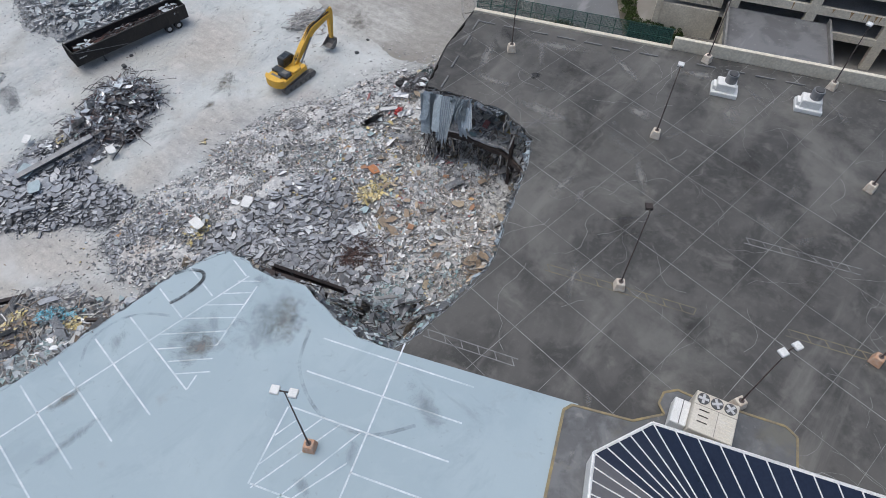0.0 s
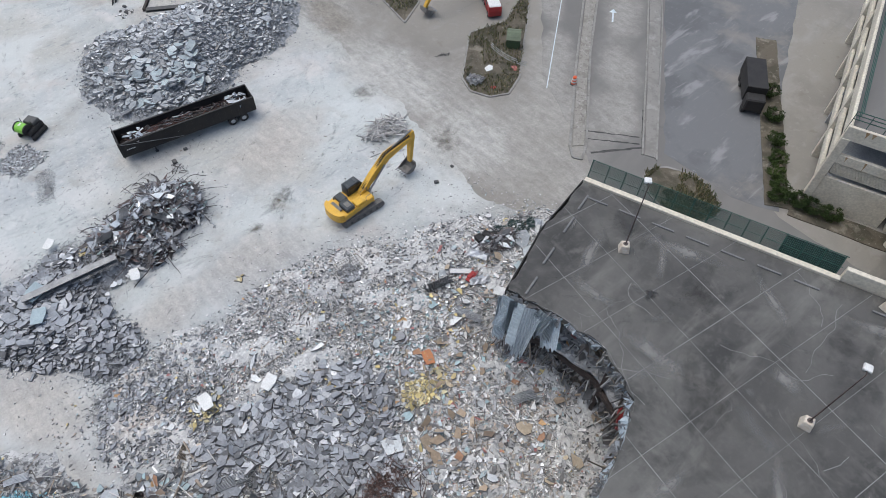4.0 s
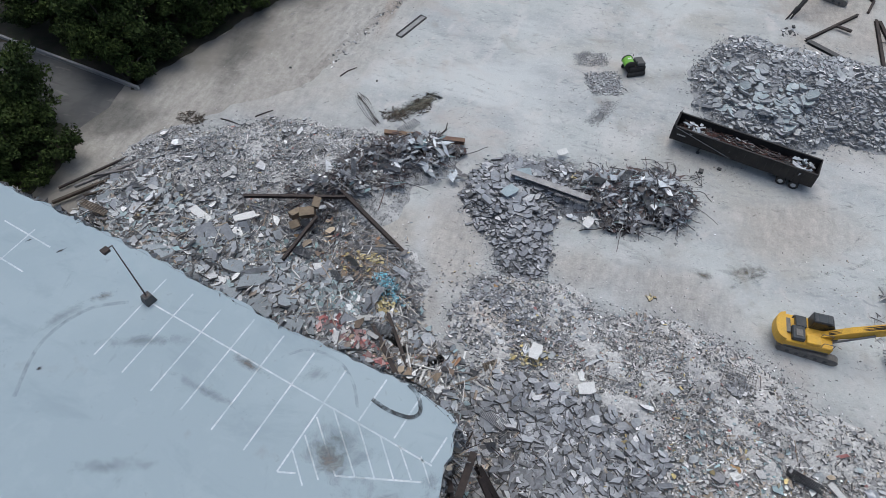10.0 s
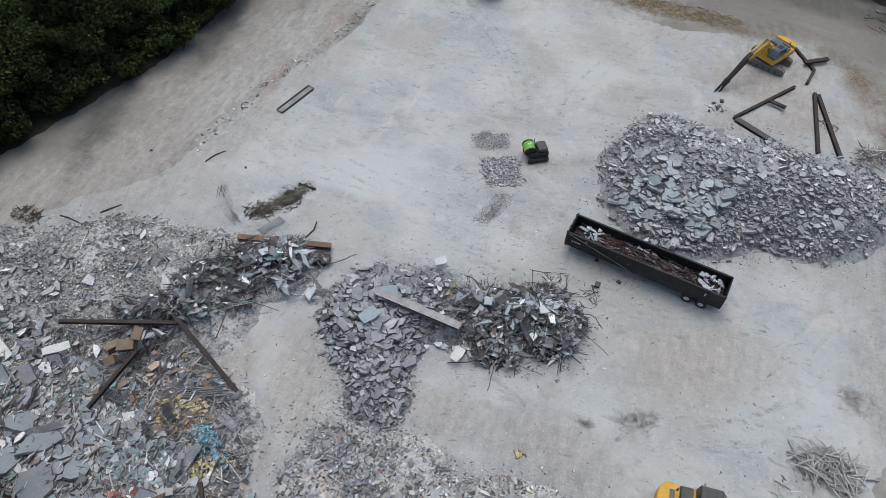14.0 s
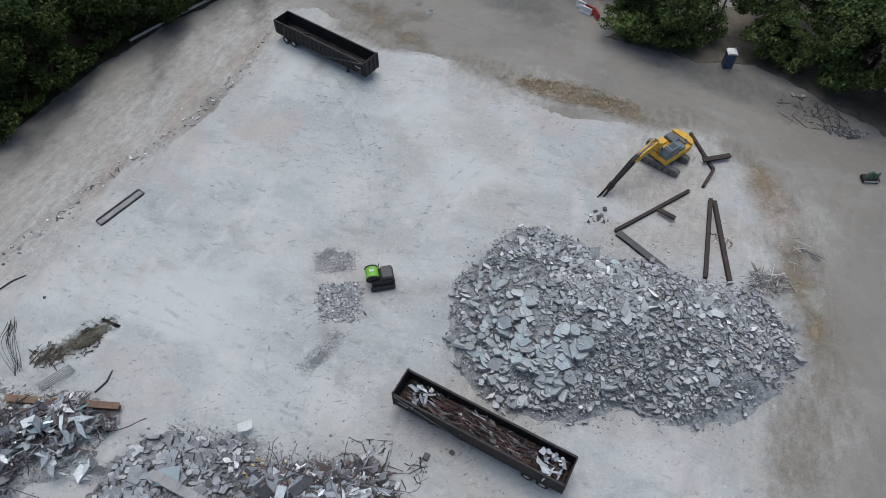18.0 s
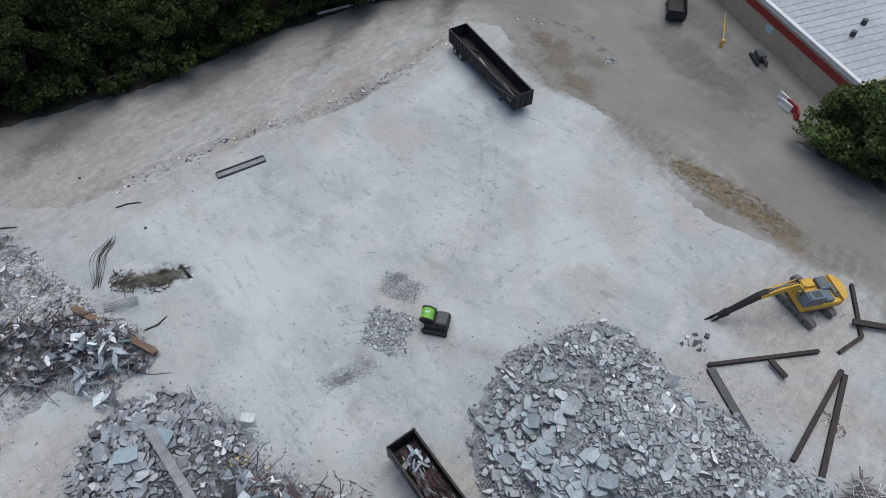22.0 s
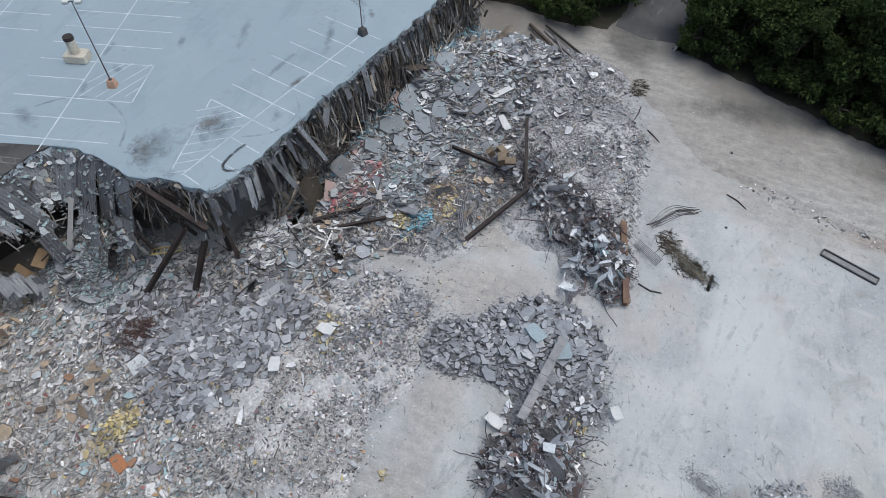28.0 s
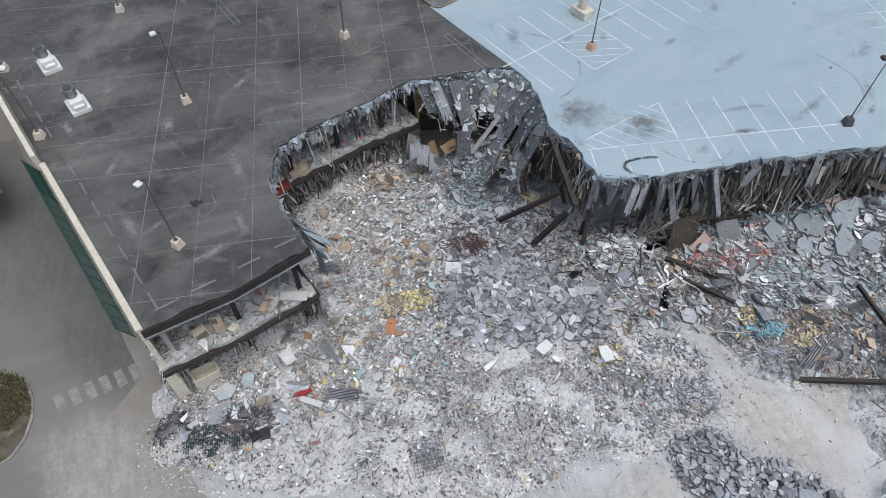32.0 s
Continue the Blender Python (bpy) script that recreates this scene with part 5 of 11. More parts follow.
def big_slabs(root, p, forms, seed, lo, hi, shapes, thick=0.16, tilt=16, power=2.2):
    r = random.Random(seed)
    for x, y, z in p:
        e = 0.4
        gx = float(mound(forms, x + e, y) - mound(forms, x - e, y)) / (2 * e)
        gy = float(mound(forms, x, y + e) - mound(forms, x, y - e)) / (2 * e)
        s = lo + (hi - lo) * r.random() ** power
        m = pose(x, y, z + 0.1 + 0.05 * s, math.degrees(math.atan(gy)) * 0.8 + r.gauss(0, tilt), -math.degrees(math.atan(gx)) * 0.8 + r.gauss(0, tilt), r.uniform(0, 360))
        share("slab", r.choice(shapes), root, m @ Matrix.Diagonal((s, s * r.uniform(0.6, 1.0), thick * r.uniform(0.7, 1.5), 1)))


def lying_sheets(root, p, seed, lo, hi):
    """Torn corrugated strips lying on the rubble."""
    r = random.Random(seed)
    for x, y, z in p:
        share("sheet", r.choice(SHEETS), root, pose(x, y, z + 0.25, 80 + r.gauss(0, 14), r.gauss(0, 10), r.uniform(0, 360)) @ Matrix.Diagonal((r.uniform(0.5, 1.0), 1, r.uniform(lo, hi), 1)))


# the fan in front of the hole
field = thing("rubble_field", "wide field of broken concrete, grit and building litter", "rubble heap")
heap_mesh("mound", FAN, -6, 48, -12, 36, 0.45, field, 101, M_FINES, 0.02)
FULL = [(14, 20, 12, 9, 3), (24, 13, 10, 12, 3), (32, 20, 12, 6.5, 3), (12, 6, 8, 10, 2), (7, 28, 7, 5, 1.2), (20, 27.5, 11, 5, 2), (40, 19, 6, 3.5, 1), (25, -1, 8, 3, 1.4), (31.5, 6, 3, 6, 0.9), (38, 15, 6.5, 2.8, 1.0), (1, 14.6, 5, 3, 0.8), (22, -5.5, 9, 3.4, 1.2), (35, 2, 3.6, 7, 0.8)]
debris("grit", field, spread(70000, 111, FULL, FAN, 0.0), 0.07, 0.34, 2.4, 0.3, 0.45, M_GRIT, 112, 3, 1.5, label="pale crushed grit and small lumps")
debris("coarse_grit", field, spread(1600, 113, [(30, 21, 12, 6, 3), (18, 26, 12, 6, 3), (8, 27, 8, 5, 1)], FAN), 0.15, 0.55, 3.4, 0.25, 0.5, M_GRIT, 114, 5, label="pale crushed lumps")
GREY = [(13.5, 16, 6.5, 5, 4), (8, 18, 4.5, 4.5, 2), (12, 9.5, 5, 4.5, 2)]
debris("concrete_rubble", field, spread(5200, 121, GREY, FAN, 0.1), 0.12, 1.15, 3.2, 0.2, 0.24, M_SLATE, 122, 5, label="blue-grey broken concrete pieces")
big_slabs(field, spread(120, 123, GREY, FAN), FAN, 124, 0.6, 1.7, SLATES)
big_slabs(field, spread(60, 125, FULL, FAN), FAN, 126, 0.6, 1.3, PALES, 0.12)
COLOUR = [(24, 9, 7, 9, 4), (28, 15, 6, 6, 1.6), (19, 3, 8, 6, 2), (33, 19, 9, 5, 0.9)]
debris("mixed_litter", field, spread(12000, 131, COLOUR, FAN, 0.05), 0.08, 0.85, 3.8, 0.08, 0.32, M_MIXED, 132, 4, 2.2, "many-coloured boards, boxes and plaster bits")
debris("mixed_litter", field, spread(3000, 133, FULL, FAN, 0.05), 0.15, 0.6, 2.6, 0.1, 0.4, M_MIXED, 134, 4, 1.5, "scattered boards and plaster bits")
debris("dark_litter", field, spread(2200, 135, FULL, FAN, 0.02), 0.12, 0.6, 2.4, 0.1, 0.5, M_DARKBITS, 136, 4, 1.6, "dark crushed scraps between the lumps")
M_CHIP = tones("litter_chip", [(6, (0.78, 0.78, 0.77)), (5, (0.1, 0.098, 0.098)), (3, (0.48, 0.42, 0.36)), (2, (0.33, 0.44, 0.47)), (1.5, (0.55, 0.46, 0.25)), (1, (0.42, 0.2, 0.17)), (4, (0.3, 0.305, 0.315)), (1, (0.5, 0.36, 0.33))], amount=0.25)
# Dark crumbs laid low among the pieces imitate shade in the gaps.
debris("dark_litter", field, spread(2600, 145, GREY, FAN, 0.06), 0.12, 0.5, 2.0, 0.12, 0.5, M_DARKBITS, 146, 4, 1.6, "dark crumbs standing in for shaded gaps between concrete pieces")
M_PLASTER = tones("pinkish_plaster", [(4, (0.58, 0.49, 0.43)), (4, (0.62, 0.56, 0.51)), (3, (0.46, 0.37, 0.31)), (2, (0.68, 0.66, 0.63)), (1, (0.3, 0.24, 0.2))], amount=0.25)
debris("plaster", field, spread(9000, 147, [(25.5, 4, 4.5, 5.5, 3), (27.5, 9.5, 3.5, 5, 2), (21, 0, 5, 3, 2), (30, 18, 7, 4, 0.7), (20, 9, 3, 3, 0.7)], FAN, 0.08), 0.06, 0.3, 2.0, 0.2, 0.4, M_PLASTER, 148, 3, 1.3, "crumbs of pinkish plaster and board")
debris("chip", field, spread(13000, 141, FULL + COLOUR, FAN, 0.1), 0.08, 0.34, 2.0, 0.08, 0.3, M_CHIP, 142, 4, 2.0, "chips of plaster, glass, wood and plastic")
rods("splinter", field, spread(2200, 143, FULL + COLOUR + COLOUR, FAN, 0.08), 0.2, 1.3, (0.025, 0.06), 0.1, M_SPLINT, 144, "short laths, wire and pipe bits")
rods("splinter", field, spread(1000, 137, COLOUR + GREY + [(20, 24, 10, 5, 1)], FAN, 0.05), 0.3, 1.9, (0.03, 0.1), 0.12, M_SPLINT, 138, "splintered laths, pipes and wire")
lying_sheets(field, spread(36, 139, [(4, 18, 4, 4, 2), (26, 14, 8, 8, 1), (8, 3, 4, 5, 1)], FAN), 140, 1.2, 3.0)
for n, (spots, count, lo, hi, material, label) in enumerate((
        ([(21.6, 13.4, 1.3, 1.1, 6), (23.6, 13.0, 1.6, 1.2, 2), (19.6, 17, 4, 4, 0.6), (27, 18, 4, 3, 0.5)], 330, 0.12, 0.75, M_YELFOAM, "torn yellow insulation foam"),
        ([(7.4, 24.4, 1.7, 1.0, 1)], 70, 0.2, 0.7, M_YELFOAM, "torn yellow insulation"),
        ([(7.7, 24.6, 1.2, 0.7, 1)], 9, 0.7, 1.5, M_BRIGHT, "white torn boards"),
        (FULL, 70, 0.3, 1.1, M_BRIGHT, "scattered white boards"),
        (COLOUR, 500, 0.12, 0.5, M_BRIGHT, "small white board chips"),
        ([(24, 9, 8, 9, 3), (31, 3, 1.5, 3, 1), (18, -2, 4, 2, 1)], 75, 0.3, 1.1, M_CARD, "flattened brown boards and boxes"),
        ([(11.2, 3.6, 3.2, 2.4, 4), (16, 1, 4, 4, 1), (23, 20, 6, 4, 0.6)], 1000, 0.15, 0.55, M_TEAL, "pale teal glass and board bits"),
        ([(33.3, 19.2, 1.0, 0.6, 1), (11, 12, 1.5, 1, 0.5)], 24, 0.3, 0.8, M_REDBIT, "crumpled red bits"))):
    debris("litter_patch", field, spread(count, 150 + 3 * n, spots, FAN, 0.24), lo, hi, 1.5, 0.06, 0.3, material, 151 + 3 * n, 5, 1.2, label)
debris("litter_patch", field, spread(45, 187, [(20.3, -1.4, 1.5, 1.1, 1), (20.6, 9, 2.5, 2, 0.5)], FAN, 0.3), 0.4, 1.6, 1.5, 0.05, 0.35, M_CARD, 188, 4, 1.2, "flattened brown boxes")
FOOT = [(0.5, 15, 5, 2.5, 4), (22, -5, 8, 2.5, 2), (2, 14, 4, 2.5, 2), (6.5, 11, 3, 4, 2), (9, 0, 4, 4, 2), (10.5, -3, 4, 1.5, 1)]
debris("dark_litter", field, spread(900, 191, FOOT + [(14.4, 9.2, 3, 3, 2), (18, 10.5, 3, 2, 1), (15, 4, 4, 3, 2)], FAN, 0.1), 0.15, 0.9, 2.2, 0.08, 0.5, M_DARKBITS, 192, 4, 2.0, "dark torn scraps below the roof edge")
debris("litter_patch", field, spread(120, 199, [(1.5, 15.2, 2.6, 1.4, 1)], FAN, 0.25), 0.3, 1.2, 1.4, 0.06, 0.3, M_BRIGHT, 200, 4, 1.8, "white and cream boards at the wall foot")
debris("mixed_litter", field, spread(1800, 193, FOOT, FAN, 0.1), 0.12, 1.0, 2.6, 0.08, 0.5, M_MIXED, 194, 4, 2.0, "torn boards and plaster below the roof edge")
rods("splinter", field, spread(260, 195, FOOT + [(14.4, 9.2, 3, 3, 1)], FAN, 0.2), 0.5, 2.6, (0.03, 0.1), 0.3, M_RUST, 196, "dark rods and laths below the roof edge")
LITTERS = slab_shapes(tones("large_torn_board", [(3, (0.66, 0.66, 0.65)), (2, (0.8, 0.8, 0.79)), (2, (0.42, 0.35, 0.26)), (1.5, (0.36, 0.46, 0.48)), (2, (0.3, 0.3, 0.31)), (1, (0.5, 0.42, 0.3))], vary="object", amount=0.15), 6, 93)
big_slabs(field, spread(90, 197, COLOUR + [(15, 5, 5, 5, 2), (12, 0, 6, 4, 2)], FAN, 0.1), FAN, 198, 0.5, 1.7, LITTERS, 0.07, 20, 2.6)
rods("wire_nest", field, spread(330, 181, [(14.6, 9.4, 1.3, 1.1, 2), (15.4, 8.4, 2.6, 2.2, 1)], FAN, 0.2), 0.5, 2.4, (0.02, 0.05), 0.25, mat("rust_brown_wire", (0.12, 0.07, 0.06), (0.07, 0.045, 0.04), 1.5, 0.8, 0.2, vary="island", amount=0.4), 182, "nest of rusty wire")

# the bank below the torn wall
bank = thing("rubble_bank", "bank of broken slabs and torn sheets below the torn wall", "rubble heap")
heap_mesh("mound", BAND, -46, 7, 11, 50, 0.5, bank, 201, M_BANKFINES, 0.05)
WALLSIDE = [(-4, 18.5, 7.5, 5, 2), (-15, 21, 9, 6, 4), (-28, 24.5, 9, 7, 4), (-36, 27, 5, 6, 1.5), (-9, 26, 5, 5, 1.5), (-17, 31, 8, 4, 1.6)]
OUTER = [(-24, 39.5, 12, 6.5, 4), (-34, 36, 6, 6, 2), (-15, 44, 8, 3, 1), (-38, 31, 4, 7, 1.2)]
debris("grit", bank, spread(36000, 211, OUTER + WALLSIDE[3:], BAND, 0.04), 0.06, 0.3, 2.4, 0.3, 0.4, M_GRIT, 212, 3, label="pale crushed grit")
debris("grit", bank, spread(12000, 227, WALLSIDE, BAND, 0.0), 0.08, 0.34, 2.5, 0.3, 0.5, M_PALE, 228, 3, label="grey crushed grit")
debris("coarse_grit", bank, spread(1500, 213, OUTER, BAND), 0.15, 0.8, 3.6, 0.25, 0.45, M_PALE, 214, 5, label="pale lumps")
# Dark scraps at skin level also deepen the shade between slabs.
debris("dark_litter", bank, spread(4200, 215, WALLSIDE, BAND, 0.0), 0.25, 1.1, 2, 0.1, 0.5, M_DARKBITS, 216, 4, 1.8, "dark scraps that deepen the shaded gaps between the slabs")
debris("chip", bank, spread(5200, 229, WALLSIDE + OUTER[:1], BAND, 0.1), 0.08, 0.4, 2.0, 0.08, 0.3, M_CHIP, 230, 4, 2.0, "chips of plaster, glass, wood and plastic")
debris("concrete_rubble", bank, spread(9000, 217, WALLSIDE[:4], BAND, 0.1), 0.12, 1.15, 3.4, 0.16, 0.17, M_SLATEPALE, 218, 5, label="blue-grey broken concrete pieces")
debris("mixed_litter", bank, spread(3600, 219, WALLSIDE + [(-4, 22, 6, 5, 2)], BAND, 0.06), 0.15, 0.8, 2.4, 0.1, 0.45, M_MIXED, 220, 4, 1.7, "boards, plaster and sheet bits")
rods("splinter", bank, spread(900, 231, OUTER + WALLSIDE, BAND, 0.1), 0.2, 1.5, (0.025, 0.06), 0.12, M_SPLINT, 232, "short laths and wire")
rods("splinter", bank, spread(1500, 221, WALLSIDE, BAND, 0.1), 0.5, 3.0, (0.03, 0.11), 0.15, M_SPLINT, 222, "splintered laths and pipes")
big_slabs(bank, spread(170, 223, WALLSIDE[:4], BAND), BAND, 224, 0.8, 2.6, SLATES, 0.15, 18)
lying_sheets(bank, spread(70, 225, WALLSIDE, BAND, 0.1), 226, 1.4, 4.0)
for n, (spots, count, lo, hi, material, label) in enumerate((
        ([(-11.2, 17.2, 1.6, 1.1, 2), (-9.4, 20.4, 1.6, 1.0, 1.4), (-6.6, 20.2, 1.5, 0.9, 1.4), (-4.8, 18.4, 1.2, 0.9, 1)], 300, 0.2, 0.95, M_REDBIT, "faded red board and foam bits"),
        ([(-7.2, 27.4, 1.1, 0.6, 4), (-6.2, 26.2, 1.5, 0.8, 0.8)], 420, 0.15, 0.6, M_CYAN, "torn cyan plastic bits"),
        ([(-6.6, 25.3, 1.0, 0.8, 2), (-9, 29.4, 0.8, 0.6, 1), (-10.6, 28.2, 1.5, 1.2, 0.8)], 170, 0.15, 0.6, M_YELFOAM, "dull yellow insulation scraps"),
        ([(-3, 21, 5, 4, 1), (-14, 30, 5, 4, 1)], 50, 0.5, 1.3, M_CARD, "brown boards"),
        (WALLSIDE + OUTER, 150, 0.3, 1.5, M_BRIGHT, "white scraps"))):
    debris("litter_patch", bank, spread(count, 250 + 3 * n, spots, BAND, 0.3), lo, hi, 1.5, 0.06, 0.3, material, 251 + 3 * n, 5, 1.2, label)
debris("board_litter", bank, spread(500, 271, [(-10.5, 24, 3, 2, 2), (-17, 27, 5, 2.5, 1), (-28, 23, 6, 4, 1)], BAND, 0.2), 0.2, 0.9, 1.8, 0.06, 0.35, M_TEAL, 272, 4, 1.6, "pale teal boards and glass bits")
debris("litter_patch", bank, spread(500, 273, [(-10.6, 28.4, 3, 1.6, 2), (-5, 21.5, 4, 2.5, 1), (-27, 20, 5, 1.6, 1)], BAND, 0.15), 0.15, 0.7, 1.8, 0.08, 0.4, M_CARD, 274, 4, 1.6, "tan and brown wood scraps")
debris("concrete_rubble", field, spread(2600, 275, [(3.5, 25.5, 4.5, 5, 3), (1.4, 30.4, 3, 2, 2), (8, 29, 4, 3, 1)], FAN, 0.05), 0.1, 0.6, 3.0, 0.2, 0.25, M_SLATE, 276, 5, label="blue-grey broken concrete pieces")
rods("splinter", field, spread(70, 277, [(-1.5, 19.5, 3.5, 2.4, 2), (3.5, 20.5, 2.5, 2, 1)], FAN + BAND, 0.15), 0.8, 2.6, (0.06, 0.2), 0.15, M_SPLINT, 278, "pale planks and laths")
WALLFOOT = [(-10, 16.4, 3, 0.9, 1), (-15, 17.2, 4, 0.9, 1.2), (-22, 18.4, 5, 0.9, 1.2), (-30, 19.8, 5, 1.0, 1.2), (-36.5, 22, 3, 1.5, 1)]
debris("mixed_litter", bank, spread(700, 281, WALLFOOT, BAND, 0.4), 0.2, 1.2, 2.0, 0.06, 0.5, M_SPLINT, 282, 4, 2.4, "torn boards and plaster at the wall foot")
rods("splinter", bank, spread(330, 283, WALLFOOT, BAND, 0.4), 0.8, 3.2, (0.05, 0.22), 0.3, M_SPLINT, 284, "fallen studs and laths at the wall foot")
SLATE_BIG = slab_shapes(mat("smooth_grey_slab", (0.285, 0.315, 0.337), (0.215, 0.238, 0.255), 0.7, 0.85, 0.15, vary="object", amount=0.25), 6, 91, (7, 8, 9, 10))
for k, (x, y, lean, rz, w, d) in enumerate(((-16.2, 19.7, 8, 10, 3.2, 2.8), (-20.2, 20.1, 14, 25, 4.6, 3.0), (-23.4, 19.9, 10, -20, 2.6, 3.2), (-18.0, 22.7, 6, 65, 3.4, 2.4), (-12.6, 19.4, 16, 30, 2.0, 2.8),
                                            (-20.6, 23.4, 4, 40, 2.4, 2.0), (-15.7, 24.4, 6, 15, 2.4, 2.2), (-14.2, 21.7, 10, 80, 2.0, 1.7), (-26.5, 21.6, 12, 0, 3.0, 2.2), (-24.0, 24.4, 6, 50, 2.2, 2.0), (-17.6, 26.6, 4, 20, 1.9, 1.5))):
    gx = float(mound(BAND, x + 0.8, y) - mound(BAND, x - 0.8, y)) / 1.6
    gy = float(mound(BAND, x, y + 0.8) - mound(BAND, x, y - 0.8)) / 1.6
    share("large_slab", SLATE_BIG[k % 6], bank, pose(x, y, float(mound(BAND, x, y)) + 0.36, math.degrees(math.atan(gy)) * 0.8 - lean, -math.degrees(math.atan(gx)) * 0.8, 0) @ Matrix.Rotation(radians(rz), 4, "Z") @ Matrix.Diagonal((w, d, 0.16, 1)), "large smooth grey slab")
share("blue_panel", SLATE_BIG[0], bank, pose(-37, 27.0, float(mound(BAND, -37, 27)) + 0.3, 8, -6, 20) @ Matrix.Diagonal((2.4, 1.6, 0.08, 1)), "pale blue panel")
bank.children[-1].data = bank.children[-1].data.copy()
bank.children[-1].data.materials[0] = mat("pale_blue_panel", (0.2, 0.36, 0.43), (0.3, 0.36, 0.4), 1.2, 0.7, 0.1)

# the middle heap of slabs and scrap
mid = thing("rubble_heap", "low heap of grey slabs beside twisted scrap", "rubble heap")
heap_mesh("mound", MID, -6, 22, 30, 52, 0.4, mid, 301, M_GAPFINES)
SLABSIDE = [(1.2, 42.5, 4.8, 5.6, 4), (4, 36, 2.8, 3.6, 1.2), (5, 46.5, 5, 3, 1)]
debris("grit", mid, spread(9000, 311, SLABSIDE + [(13, 46, 7, 4.5, 1), (4, 36, 3, 4, 2)], MID, 0.0), 0.07, 0.36, 2.6, 0.3, 0.45, M_SLATE, 312, 3, label="pale grit")
debris("concrete_rubble", mid, spread(4600, 313, SLABSIDE, MID, 0.08), 0.09, 0.95, 4.2, 0.2, 0.2, M_SLATE, 314, 5, label="grey broken concrete pieces")
big_slabs(mid, spread(100, 315, [(0.6, 43.6, 3.8, 3.6, 4), (3.5, 46.5, 4, 2, 1), (2.5, 40, 3.4, 2.6, 1.2)], MID, 0.12), MID, 316, 0.6, 1.9, SLATES, 0.16, 7)
debris("litter_patch", mid, spread(40, 317, [(6.5, 47.6, 3, 1.5, 1), (9, 41.5, 2, 1, 1)], MID, 0.15), 0.4, 1.1, 1.4, 0.08, 0.3, M_BRIGHT, 318, 5, 1.2, "white broken boards")
debris("litter_patch", mid, spread(40, 319, [(8.5, 47.4, 2, 1.2, 1)], MID, 0.12), 0.3, 0.7, 1.4, 0.08, 0.3, M_YELFOAM, 320, 5, 1.2, "yellow scraps")

# the large pile of clean concrete
pile = thing("concrete_heap", "large pile of pale grey broken concrete", "rubble heap")
heap_mesh("mound", BIG, 15, 52, 56, 82, 0.45, pile, 401, layered("grey_crushed_concrete", (0.33, 0.34, 0.35), [((0.18, 0.184, 0.19), 2.2, 1, 1, 0, 0.5, 0.6, 0.7), ((0.13, 0.132, 0.136), 5.5, 1, 1, 0, 0.54, 0.62, 0.6), ((0.44, 0.445, 0.45), 1.5, 1, 1, 0, 0.5, 0.65, 0.6)], bump=0.9, bump_scale=3.0))
HEAP = [(27, 68.5, 8.6, 9, 4), (37, 70, 9.2, 7.6, 3.2), (43.5, 72.5, 5, 5, 1), (23, 75.5, 3, 3, 0.4)]
debris("grit", pile, spread(30000, 411, HEAP, BIG, 0.06), 0.08, 0.42, 2.2, 0.35, 0.45, M_PALE, 412, 3, label="crushed grey concrete")
debris("concrete_rubble", pile, spread(6800, 413, HEAP, BIG, 0.1), 0.14, 0.8, 2.6, 0.34, 0.13, M_PALE, 414, 4, label="pale grey broken concrete lumps")
big_slabs(pile, spread(230, 415, HEAP[:2] + [(22.5, 66, 3.4, 4.5, 7), (25.5, 62, 3.6, 3, 6)], BIG, 0.12), BIG, 416, 0.5, 1.7, PALES, 0.2, 8)
TEALS = slab_shapes(tones("bluish_concrete_slab", [(3, (0.43, 0.5, 0.515)), (2, (0.5, 0.55, 0.56)), (2, (0.38, 0.43, 0.445))], vary="object", amount=0.15), 6, 19, (4, 5, 6), M_SOFTSHADESIDE)
big_slabs(pile, spread(42, 419, [(26.4, 63.4, 2.6, 1.6, 3), (29.0, 65.0, 1.6, 1.4, 2), (22.6, 65.2, 1.4, 1.4, 1), (28.7, 61.6, 1.4, 1.0, 1)], BIG, 0.22), BIG, 420, 0.7, 2.1, TEALS, 0.2, 5, 1.8)
debris("litter_patch", pile, spread(60, 417, HEAP, BIG, 0.2), 0.3, 1.1, 1.4, 0.25, 0.4, M_BRIGHT, 418, 5, 1.2, "whitish chips")


def fringe(root, spots, forms, n, seed, material, hi=0.28):
    """Crumbs that thin out over the ground beyond the foot of a heap."""
    r = np.random.RandomState(seed)
    s = np.array([t[:4] for t in spots], float)[r.randint(0, len(spots), n * 3)]
    a, q = r.uniform(0, 2 * np.pi, n * 3), 0.85 + np.abs(r.normal(0, 0.2, n * 3))
    x, y = s[:, 0] + np.cos(a) * q * s[:, 2], s[:, 1] + np.sin(a) * q * s[:, 3]
    ok = mound(forms, x, y) < 0.12
    p = np.stack([x, y, np.full(len(x), 0.04)], -1)[ok][:n]
    debris("crumb", root, p, 0.04, hi, 3.2, 0.25, 0.25, material, seed + 1, 4, 1.2, "crumbs scattered round the heap")


fringe(field, FULL[:7], FAN, 6000, 951, M_GRIT)
fringe(bank, OUTER + WALLSIDE, BAND, 5000, 953, M_GRIT)
fringe(mid, SLABSIDE + [(13, 46, 6.5, 4.3, 2)], MID, 2600, 955, M_PALE)
fringe(pile, HEAP, BIG, 3000, 957, M_PALE)


